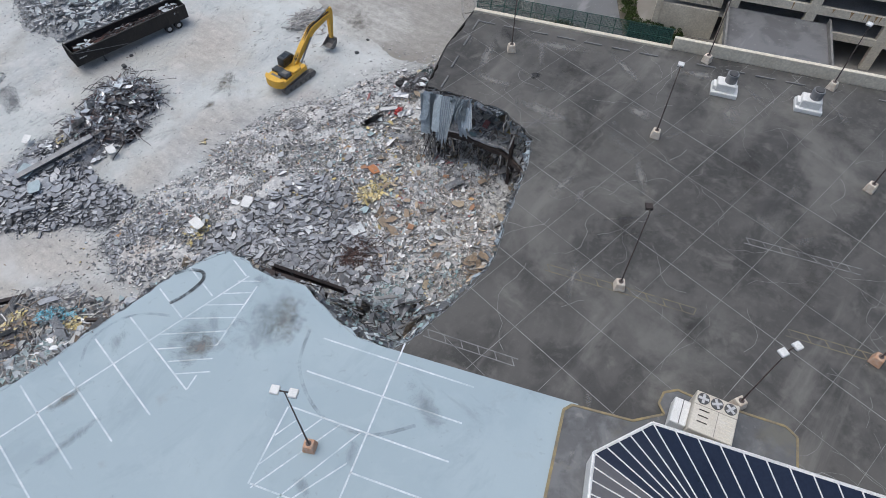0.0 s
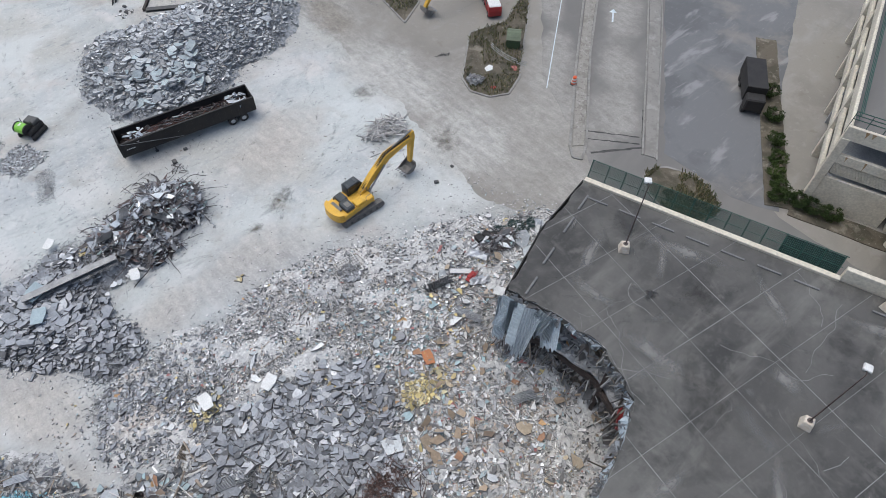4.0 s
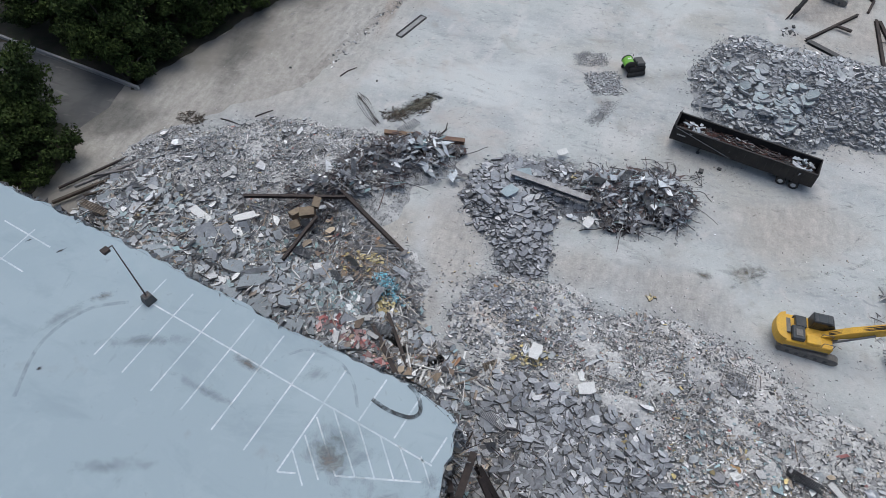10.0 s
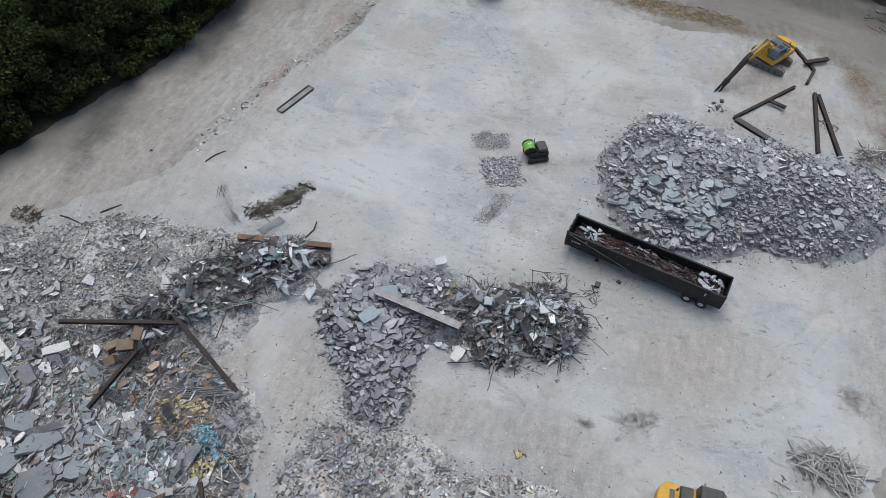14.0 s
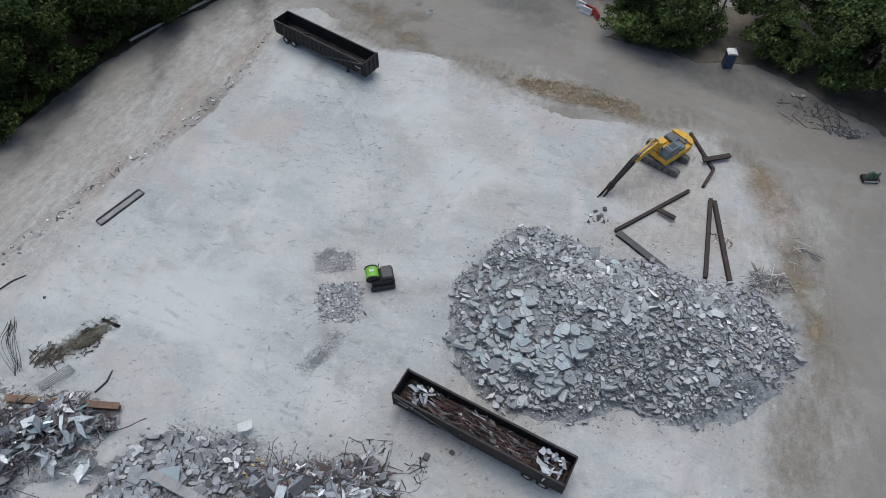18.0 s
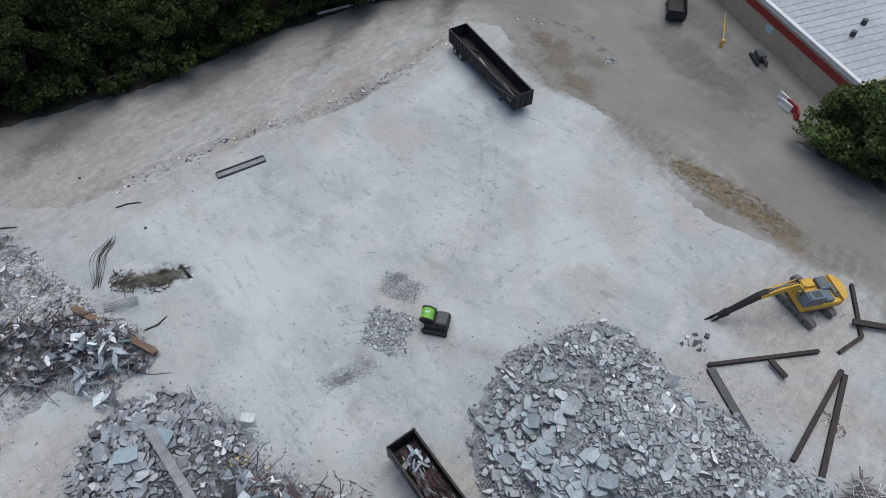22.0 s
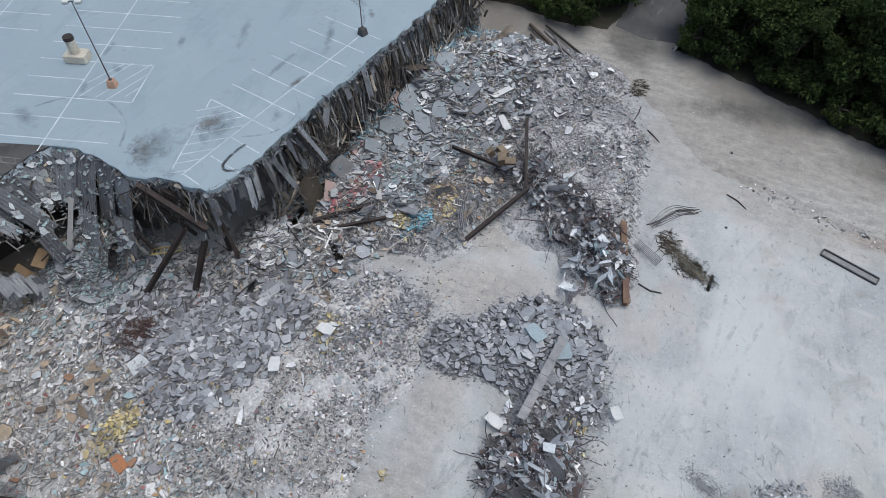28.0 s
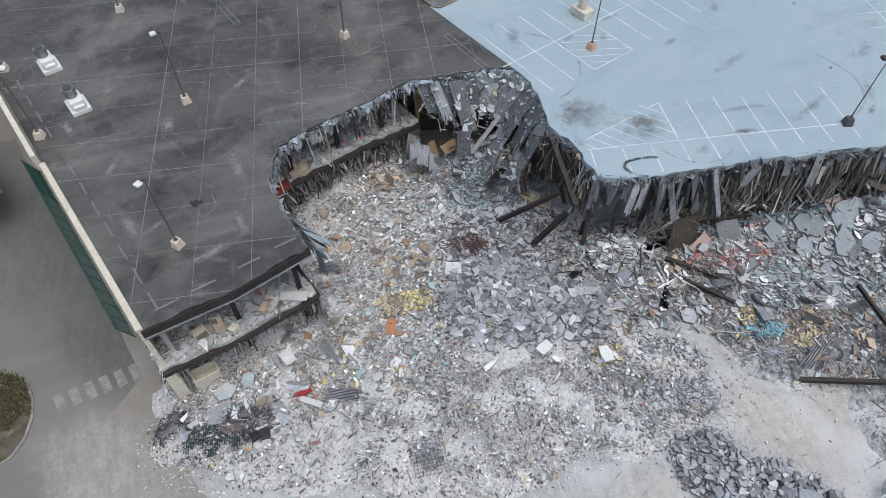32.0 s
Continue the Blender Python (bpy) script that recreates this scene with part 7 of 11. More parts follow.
        for s, tl in ((0.16, 1.7), (-0.16, 1.5)):
            bm = bmesh.new()
            profile(bm, [(0, -0.2), (0.9, -0.32), (tl, 0.0), (0.9, 0.12), (0, 0.25)], s - 0.07, s + 0.03,
                    Matrix.Translation((wx + d.x * 0.8, -0.05, wz + d.z * 0.8)) @ Matrix.Rotation(-math.atan2(d.z, d.x), 4, "Y") @ pose(0, 0, 0, 0, 14 if s > 0 else -10, 0))
            part("jaw", bm, M_BLACK, jaw)
    return ex


excavator(31.0, 34.0, 3, -3, (4.6, 4.6), (8.2, 4.9), (7.9, 1.5), "bucket", "yellow crawler excavator with its bucket down")
excavator(34.5, 93.2, 234, 160, (2.6, 4.0), (5.6, 3.2), (8.0, 1.2), "shear", "worn yellow excavator with a black shear arm", M_BLACK, cover=mat("blue_grey_cover", (0.13, 0.17, 0.2), (0.09, 0.12, 0.15), 1.0, 0.5, 0.05))
excavator(69.8, 53.6, 174, 190, (4.8, 5.4), (8.6, 4.4), (10.6, 1.4), "bucket", "yellow excavator parked by the road with its bucket on the verge")

# ---- small loader with a green drum ----
mixer = thing("mixer", "small black tracked machine with a lime green drum", "mixer", pose(10.3, 67.8, 0.035, 0, 0, 30))
M_LIME = mat("lime_green_paint", (0.25, 0.58, 0.06), (0.2, 0.48, 0.06), 1.0, 0.5, 0.05)
bm = bmesh.new()
box(bm, -0.9, 1.3, -0.85, 0.85, 0.35, 1.2, None, 0.08)
part("body", bm, M_BLACK, mixer)
bm = bmesh.new()
rod(bm, (-0.75, -0.5, 1.35), (-0.75, 0.7, 1.5), 0.62, 0.62, 20)
drum = part("drum", bm, M_LIME, mixer, "lime green drum", smooth=False)
for y, z in ((-0.5, 1.35), (0.7, 1.5)):
    bm = bmesh.new()
    rod(bm, (-0.75, y - 0.05, z), (-0.75, y + 0.08, z + 0.02), 0.66, 0.66, 20)
    part("ring", bm, M_BLACK, drum)
bm = bmesh.new()
box(bm, -0.95, -0.55, 0.0, 0.3, 2.02, 2.05)
part("label_plate", bm, M_WHITE, drum)
for s in (-1, 1):
    bm = bmesh.new()
    box(bm, -1.1, 1.3, s * 0.95 - 0.18, s * 0.95 + 0.18, 0.0, 0.6, None, 0.12)
    part("track", bm, M_RUBBER, mixer)
bm = bmesh.new()
box(bm, 0.1, 1.2, -0.7, 0.7, 1.2, 1.65, None, 0.08)
part("engine_hood", bm, M_DKGREY, mixer)
for s in (-0.7, 0.7):
    bm = bmesh.new()
    rod(bm, (0.0, s, 1.2), (0.0, s, 2.1), 0.04, n=6)
    part("roll_bar", bm, M_BLACK, mixer)


# ---- loose steel ----
def girder(a, b, w, h, label, material=None, name="steel_beam", z=0.0):
    g = thing(name, label, "steel beam")
    bm = bmesh.new()
    beam_bm(bm, (a[0], a[1], a[2] + h / 2 + z), (b[0], b[1], b[2] + h / 2 + z), w, h, 0.05)
    part("section", bm, material or M_RUST, g)
    return g


M_BROWN = mat("brown_painted_steel", (0.13, 0.07, 0.06), (0.24, 0.16, 0.085), 0.5, 0.7, 0.15)
girder((-14.6, 46.0, 1.5), (-5.9, 48.6, 0.35), 0.6, 0.55, "long brown steel beam lying on a scrap heap", M_BROWN)
girder((-15.5, 36.2, 2.0), (-6.9, 31.8, 0.2), 0.38, 0.42, "long dark steel beam leaning off the rubble")
girder((-17.25, 26.3, 2.1), (-16.2, 31.9, 2.5), 0.3, 0.34, "dark steel beam lying across the rubble")
girder((-24.8, 32.4, 2.0), (-14.8, 35.6, 1.9), 0.32, 0.34, "long dark steel beam lying on the rubble bank")
for x, y, z, w, d, h, t, u in ((-17.3, 32.2, 2.3, 1.5, 0.9, 0.7, 20, 14), (-18.4, 31.6, 2.2, 1.2, 0.8, 0.6, 60, -12), (-16.9, 33.2, 2.9, 1.1, 0.7, 0.5, 100, 20), (-18.0, 30.7, 2.1, 0.9, 0.7, 0.6, 35, 30)):
    bx = thing("box", "crushed brown wooden box on the rubble bank", "box", pose(x, y, z, u, -u * 0.6, t))
    bm = bmesh.new()
    box(bm, -w / 2, w / 2, -d / 2, d / 2, 0, h, None, 0.02)
    part("body", bm, mat("brown_crate_wood", (0.16, 0.115, 0.075), (0.09, 0.065, 0.045), 1.5, 0.85, 0.2), bx)
    bm = bmesh.new()
    box(bm, -w / 2 - 0.03, w / 2 + 0.03, -d / 2 - 0.03, d / 2 + 0.03, h, h + 0.06, None, 0.01)
    part("lid", bm, mat("pale_crate_lid", (0.28, 0.22, 0.15), (0.2, 0.155, 0.11), 1.5, 0.85, 0.2), bx)
panel_ = thing("door_panel", "white door leaf lying on the rubble bank", "door", pose(-27.5, 28.4, float(mound(BAND, -27.5, 28.4)) + 0.45, 8, -6, -24))
bm = bmesh.new()
box(bm, -1.75, 1.75, -0.55, 0.55, -0.04, 0.04, None, 0.015)
part("leaf", bm, M_WHITE, panel_)
bm = bmesh.new()
box(bm, -1.6, 1.6, -0.42, -0.3, 0.041, 0.06)
part("strip", bm, M_STEEL, panel_)
grille_ = thing("bar_grille", "grid of pale parallel steel bars lying by the scrap heap", "grille")
for k in range(6):
    bm = bmesh.new()
    o_ = Vector((0.9, -0.4, 0)) * (0.18 * k - 0.45)
    rod(bm, Vector((-13.5, 47.9, 0.75)) + o_, Vector((-12.3, 50.6, 0.3)) + o_, 0.035, n=6)
    part("bar", bm, M_STEEL, grille_)
for s_ in (0.05, 0.95):
    bm = bmesh.new()
    c_ = Vector((-13.5, 47.9, 0.8)).lerp(Vector((-12.3, 50.6, 0.35)), s_)
    rod(bm, c_ - Vector((0.9, -0.4, 0)) * 0.5, c_ + Vector((0.9, -0.4, 0)) * 0.5, 0.04, n=6)
    part("cross_bar", bm, M_STEEL, grille_)
girder((-2.0, 17.7, 2.2), (-6.4, 22.3, 2.3), 0.4, 0.35, "dark steel beam lying in the rubble")
girder((-2.2, 19.6, 1.8), (-5.6, 24.0, 1.8), 0.3, 0.3, "dark steel beam lying in the rubble")
girder((0.6, 44.3, 1.75), (9.2, 43.2, 1.7), 0.75, 0.5, "pale grey steel column lying on a heap", M_STEEL)
for k in range(5):
    bm = bmesh.new()
    box(bm, -0.03, 0.03, -0.36, 0.36, -0.25, 0.27, pose(1.6 + 1.6 * k, 44.17 - 0.2 * k, 2.0, 0, 0, -7.3))
    part("rib", bm, M_STEEL, [o for o in bpy.data.objects if o.name.startswith("steel_beam") and o.parent is None][-1])
girder((31.1, 81.2, 0.04), (37.9, 89.3, 0.04), 0.35, 0.35, "dark steel beam on the ground")
girder((31.4, 81.1, 0.04), (37.7, 77.2, 0.04), 0.75, 0.3, "dark grey steel channel on the ground", M_DKGREY)
girder((40.2, 88.8, 0.04), (40.5, 78.1, 0.04), 0.4, 0.35, "dark steel beam on the ground")
girder((40.6, 88.6, 0.04), (42.8, 78.4, 0.04), 0.45, 0.35, "dark steel beam on the ground")
girder((37.2, 98.6, 0.04), (40.2, 93.4, 0.04), 0.35, 0.3, "bent dark steel beam on the ground")
girder((40.2, 93.4, 0.04), (39.3, 90.4, 0.04), 0.35, 0.3, "bent dark steel beam on the ground")
girder((38.9, 94.2, 0.42), (41.8, 95.9, 0.42), 0.6, 0.25, "short rusty steel channel on a beam", M_RUST)
girder((35.0, 85.3, 0.4), (36.8, 84.6, 0.42), 0.5, 0.2, "short rusty steel plate on a beam", M_RUST)
frame_ = thing("truss_section", "dark flat steel truss section lying on the slab", "steel truss")
fa, fb = Vector((-18.5, 70.6, 0.1)), Vector((-20.2, 65.4, 0.1))
fd = (fb - fa).normalized()
fs = Vector((-fd.y, fd.x, 0)) * 0.45
for s in (-1, 1):
    bm = bmesh.new()
    beam_bm(bm, fa + fs * s + Vector((0, 0, 0.04)), fb + fs * s + Vector((0, 0, 0.04)), 0.14, 0.2, 0.03)
    part("rail", bm, M_DKGREY, frame_)
bm = bmesh.new()
for k in range(2):
    beam_bm(bm, fa.lerp(fb, k) - fs, fa.lerp(fb, k) + fs, 0.12, 0.16, 0.03)
part("end_bar", bm, M_DKGREY, frame_)
bm = bmesh.new()
d = fb - fa
box(bm, 0, d.length, -0.4, 0.4, -0.02, 0.0, Matrix.Translation(fa) @ Matrix.Rotation(math.atan2(d.y, d.x), 4, "Z"))
part("panel", bm, M_STEEL, frame_)
# burnt beams that lean out of the torn roof corner
for a, b, w in (((5.71, 6.1, 10.4), (5.7, 12.3, 7.2), 0.5), ((5.3, 8.3, 10.3), (3.95, 11.5, 6.8), 0.4), ((6.6, 10.8, 7.7), (11.3, 7.1, 0.9), 0.38), ((6.17, 12.0, 6.0), (8.7, 11.0, 0.9), 0.42), ((3.5, 11.8, 7.0), (4.45, 13.3, 0.9), 0.36),
                ((7.9, 6.1, 6.2), (7.7, 6.7, 3.9), 0.22), ((4.6, 7.6, 10.4), (4.0, 12.3, 8.6), 0.3), ((5.9, 6.6, 9.0), (4.9, 9.6, 4.2), 0.26), ((4.2, 9.0, 10.2), (3.4, 12.2, 4.4), 0.3)):
    g = thing("fallen_beam", "dark burnt beam leaning from the torn roof corner", "steel beam")
    bm = bmesh.new()
    beam_bm(bm, a, b, w, w * 1.1, 0.06)
    part("section", bm, M_RUST, g)
q, x, y = wall_line([(5.8, 6.4), (4.5, 8.2), (4.3, 12.6)], 130, 66, 0.35, 0.0)
tangle = thing("burnt_lath", "tangle of burnt laths and wires under the roof corner", "broken framing", kind="stuff")
top = np.stack([x, y, ROOF - q.uniform(0.2, 5.0, 130)], -1)
low = top + np.stack([q.normal(0.3, 0.5, 130), q.normal(0.4, 0.8, 130), -q.uniform(0.4, 3.2, 130)], -1)
sticks("lath", top, low, q.uniform(0.03, 0.14, 130), M_STUD, tangle, 67)

# collapsed decking that slopes down from the inner corner
M_DECKS = mat("weathered_ribbed_deck", (1.0, 1.0, 1.0), (0.62, 0.62, 0.63), 0.7, 0.75, 0.25, metal=0.1, vary="object", amount=0.25, ramp=[(4, (0.24, 0.25, 0.265)), (3, (0.16, 0.165, 0.175)), (3, (0.32, 0.33, 0.345)), (1, (0.25, 0.22, 0.19))])


def deck_panel(root, a, b, down, seed, sag=0.15, material=None, name="deck_panel", pitch=0.07):
    """A ribbed roof panel hung from the edge a-b, running along down, with a torn foot."""
    q = random.Random(seed)
    a, b, down = Vector(a), Vector(b), Vector(down)
    nrm = (b - a).cross(down).normalized()
    if nrm.z < 0:
        nrm.negate()
    cols, rows = max(5, int((b - a).length / pitch)), 5
    verts, faces = [], []
    foot = [1 - q.uniform(0, 0.12) for _ in range(cols // 4 + 2)]
    for back in (0.0, -0.025):
        for j in range(rows):
            for k in range(cols):
                v = j / (rows - 1) * (foot[k // 4] if j == rows - 1 else 1)
                off = (0.04 if k % 4 in (1, 2) else 0.0) + sag * math.sin(math.pi * v * 0.9) + back
                verts.append(a.lerp(b, k / (cols - 1)) + down * v + nrm * off)
    n = rows * cols
    for j in range(rows - 1):
        for k in range(cols - 1):
            i = j * cols + k
            faces += [(i, i + 1, i + 1 + cols, i + cols), (n + i + cols, n + i + cols + 1, n + i + 1, n + i)]
    for k in range(cols - 1):
        i = (rows - 1) * cols + k
        faces.append((i, i + 1, n + i + 1, n + i))
    for k in (0, cols - 1):
        for j in range(rows - 1):
            i = j * cols + k
            faces.append((i, i + cols, n + i + cols, n + i))
    raw(name, verts, faces, material or M_DECKS, root)
    return a, b, down, nrm


fallen = thing("fallen_deck", "collapsed grey ribbed roof deck sloping into the hole", "fallen roof")
HUNG = [deck_panel(fallen, *p, seed) for seed, p in enumerate((
    ((15.3, -5.0, 10.5), (14.1, -4.95, 10.5), (-1.04, 1.14, -3.50)), ((14.0, -4.9, 10.45), (12.9, -4.8, 10.5), (-1.14, 2.24, -4.10)), ((12.9, -4.9, 10.4), (11.9, -4.7, 10.4), (-0.84, 1.54, -3.30)), ((12.0, -4.5, 10.3), (10.5, -4.3, 10.4), (-0.64, 3.44, -4.60)),
    ((10.5, -4.5, 10.5), (9.0, -4.2, 10.5), (-0.34, 1.64, -3.20)), ((9.1, -4.2, 10.5), (7.3, -4.0, 10.6), (-0.04, 1.64, -3.60)), ((7.4, -4.0, 10.6), (5.6, -3.5, 10.7), (0.36, 1.24, -3.80)),
    ((5.4, -3.2, 10.75), (4.9, -1.0, 10.75), (2.76, 0.14, -4.50)), ((4.85, -1.1, 10.75), (4.9, 1.3, 10.75), (2.86, -0.06, -5.20)), ((4.9, 1.2, 10.75), (5.3, 3.4, 10.75), (2.36, -0.16, -5.80)), ((5.3, 3.3, 10.7), (5.9, 5.6, 10.7), (1.56, -0.56, -6.20)),
    ((8.4, 0.9, 8.3), (8.6, 2.9, 7.6), (1.6, 0.7, -3.0)), ((7.6, 3.6, 7.2), (7.3, 5.4, 6.8), (1.7, 0.5, -3.4)), ((12.2, -1.2, 6.6), (11.0, -0.4, 6.8), (0.4, 1.6, -2.6))))]
BOARDS = slab_shapes(tones("pale_broken_board", [(4, (0.5, 0.53, 0.53)), (3, (0.36, 0.39, 0.4)), (2, (0.66, 0.68, 0.68)), (2, (0.27, 0.28, 0.29)), (1, (0.44, 0.38, 0.28))], vary="object"), 5, 92)
r = random.Random(77)
for k in range(105):
    a, b, down, nrm = HUNG[r.choice((3, 4, 5, 5, 6, 6, 6, 7, 7, 8, 8, 9, 10, 11, 11, 12, 12))]
    p = a.lerp(b, r.random()) + down * r.uniform(0.05, 1.0) + nrm * r.uniform(0.15, 0.35)
    u = (b - a).normalized()
    m = Matrix((u, nrm.cross(u), nrm)).transposed().to_4x4()
    w = r.uniform(0.3, 1.1)
    share("board", r.choice(BOARDS), fallen, Matrix.Translation(p) @ m @ pose(0, 0, 0, r.gauss(0, 14), r.gauss(0, 14), r.uniform(0, 360)) @ Matrix.Diagonal((w, w * r.uniform(0.35, 1), 0.07, 1)))
plank = thing("plank", "long pale plank leaning on the collapsed deck", "plank")
bm = bmesh.new()
a, d = Vector((8.6, 1.0, 9.4)), Vector((2.8, 0.3, -3.6))
box(bm, 0, d.length, -0.26, 0.26, -0.04, 0.04, Matrix.Translation(a) @ d.to_track_quat("X", "Z").to_matrix().to_4x4(), 0.02)
part("board", bm, mat("weathered_plank", (0.4, 0.39, 0.37), (0.28, 0.27, 0.255), 1.2, 0.85, 0.15), plank)
shell = thing("bent_plate", "large dark bent plate standing in the collapsed corner", "plate", pose(11.0, 1.2, 2.6, 52, 0, 172))
bm = bmesh.new()
prism(bm, [(-1.5, -0.9), (-0.4, -1.3), (1.2, -1.1), (1.6, 0.2), (1.0, 1.2), (-0.6, 1.4), (-1.7, 0.5)], -0.05, 0.05)
part("sheet", bm, mat("dark_brown_plate", (0.075, 0.065, 0.06), (0.045, 0.04, 0.038), 0.8, 0.7, 0.1), shell)
for x, y, z, w, d, t, tilt in ((12.8, -1.5, 4.4, 1.9, 1.1, 20, 30), (11.6, -0.9, 4.2, 1.3, 0.9, 60, 20), (14.2, -2.6, 3.4, 0.7, 2.0, 10, 62)):
    bd = thing("board", "brown board lying in the collapsed corner", "board", pose(x, y, z, -tilt, 4, t))
    bm = bmesh.new()
    box(bm, -w / 2, w / 2, -d / 2, d / 2, -0.04, 0.04, None, 0.015)
    part("sheet", bm, mat("brown_fibre_board", (0.24, 0.16, 0.085), (0.16, 0.11, 0.065), 1.0, 0.85, 0.1), bd)
# plates that slid down beside the upper floor
slid = thing("slid_deck", "grey deck strips that slid down beside the upper floor", "fallen roof")
r = random.Random(78)
for k in range(16):
    s_ = k / 15
    a = Vector((15.6 - 2.6 * s_ + r.gauss(0, 0.3), -3.6 + 2.6 * s_ + r.gauss(0, 0.3), 4.4 - 2.4 * s_ + r.uniform(-0.2, 0.4)))
    u = Vector((math.cos(r.gauss(-0.5, 0.5)), math.sin(r.gauss(-0.5, 0.5)), 0.15)) * r.uniform(0.6, 1.3)
    deck_panel(slid, a, a + u, (r.gauss(0.5, 0.3), r.gauss(1.1, 0.3), -r.uniform(1.0, 2.0)), 300 + k, 0.05)
# dark boards and laths under the broken upper floor and over the collapsed deck
# Boards are added in a dark colour to imitate shade beneath the floor.
under_ = thing("broken_board", "broken boards coloured dark to shade the space under the floor", "broken framing", kind="stuff")
q, x, y = wall_line(FLOOR2[2:], 250, 71, 0.5, 0.6)
pieces("board", np.stack([x, y, q.uniform(0.8, 4.4, 250)], -1), q.uniform(0.3, 1.4, 250), np.full(250, 0.05), 0.9, M_DARKBITS, under_, 72, sides=4, long=1.8)
q, x, y = wall_line(FLOOR2[2:], 260, 73, 0.4, 0.4)
top = np.stack([x, y, q.uniform(3.0, 5.2, 260)], -1)
sticks("lath", top, top + np.stack([q.normal(0, 0.5, 260), q.normal(0.3, 0.5, 260), -q.uniform(0.8, 2.8, 260)], -1), q.uniform(0.03, 0.12, 260), M_STUD, under_, 74)
wrack = thing("deck_debris", "laths, strips and plaster bits on the collapsed deck", "broken framing", kind="stuff")
q = random.Random(79)
ends = []
for k in range(420):
    a, b, down, nrm = q.choice(HUNG)
    p = a.lerp(b, q.uniform(-0.1, 1.1)) + down * q.uniform(0.2, 1.15) + nrm * q.uniform(-0.5, 0.3)
    ends.append((p, p + down.normalized() * q.gauss(0.4, 0.6) + (b - a).normalized() * q.gauss(0, 0.5) + Vector((0, 0, q.gauss(0, 0.25)))))
sticks("lath", np.array([e[0] for e in ends]), np.array([e[1] for e in ends]), np.random.RandomState(80).uniform(0.03, 0.16, 420), M_STUD, wrack, 81)
bits = np.array([tuple(a.lerp(b, q.random()) + down * q.uniform(0.0, 1.2) + nrm * q.uniform(0.05, 0.3)) for a, b, down, nrm in (q.choice(HUNG) for _ in range(330))])
pieces("bit", bits, np.random.RandomState(82).uniform(0.12, 0.6, 330), np.full(330, 0.04), 0.5, M_TEAL, wrack, 83, sides=4, long=1.6)
heap2 = thing("slab_heap", "heap of large grey slabs and boards in the broken corner", "rubble heap")
CORNER = [(9.8, 0.4, 4.6, 3.4, 3), (12.5, 2.0, 2.5, 2.0, 1), (7.0, 2.5, 2.0, 2.5, 1), (8.4, 4.6, 2.4, 2.8, 2)]
big_slabs(heap2, spread(85, 761, CORNER, FAN, 0.1), FAN, 762, 0.8, 2.6, SLATES, 0.14, 28)
debris("board_litter", heap2, spread(500, 763, CORNER, FAN, 0.2), 0.3, 1.0, 1.6, 0.08, 0.5, M_TEAL, 764, 5, 1.4, "pale teal boards and glass bits")
debris("concrete_litter", heap2, spread(700, 765, CORNER, FAN, 0.1), 0.3, 0.9, 1.8, 0.14, 0.5, M_SLATE, 766, 5, 1.0, "grey concrete bits")

# debris on the broken upper floor
onfloor = thing("floor_debris", "dusty boards, plaster and boxes on the broken upper floor", "debris")
rr = np.random.RandomState(771)
fx, fy = rr.uniform(14, 46, 9000), rr.uniform(-9, 15, 9000)
edge2 = np.array(FLOOR2)
dist = np.min(np.hypot(fx[:, None] - edge2[None, :, 0], fy[:, None] - edge2[None, :, 1]), 1)
okay = inside(FLOOR2 + back, fx, fy) & (dist < 4.5)
fp = np.stack([fx, fy, np.full(len(fx), 5.55)], -1)[okay]
debris("plaster", onfloor, fp[:1500], 0.12, 0.6, 2.2, 0.2, 0.4, M_GRIT, 772, 4, label="pale plaster lumps")
debris("board", onfloor, fp[1500:1900], 0.3, 1.3, 2.0, 0.06, 0.25, M_MIXED, 773, 4, 1.6, "boards and boxes")
rods("splinter", onfloor, fp[-160:], 0.6, 2.6, (0.04, 0.12), 0.35, M_SPLINT, 774, "splintered laths")
for x, y, w, d, h, t, material in ((38.4, 13.4, 0.8, 0.5, 0.8, 20, M_CARD), (37.3, 13.9, 0.7, 0.6, 0.6, 40, M_CREAM), (34.6, 12.8, 0.9, 0.5, 0.7, 60, M_CARD), (30.5, -0.2, 1.6, 0.7, 0.7, 30, M_RED), (28.6, -1.9, 1.8, 0.8, 0.6, 10, M_CARD)):
    bx = thing("box", "dusty box lying on a broken floor", "box", pose(x, y, 5.5, 0, 0, t))
    bm = bmesh.new()
    box(bm, -w / 2, w / 2, -d / 2, d / 2, 0, h, None, 0.02)
    part("body", bm, material, bx)
    bm = bmesh.new()
    box(bm, -w / 2 - 0.02, w / 2 + 0.02, -d / 2 - 0.02, d / 2 + 0.02, h, h + 0.05, None, 0.01)
    part("lid", bm, material, bx)
bd = thing("white_board", "white torn board lying on the floor edge", "board", pose(33.6, 12.3, 5.62, 4, 3, 30))
bm = bmesh.new()
box(bm, -1.1, 1.1, -0.45, 0.45, 0, 0.06, None, 0.015)
part("sheet", bm, M_WHITE, bd)

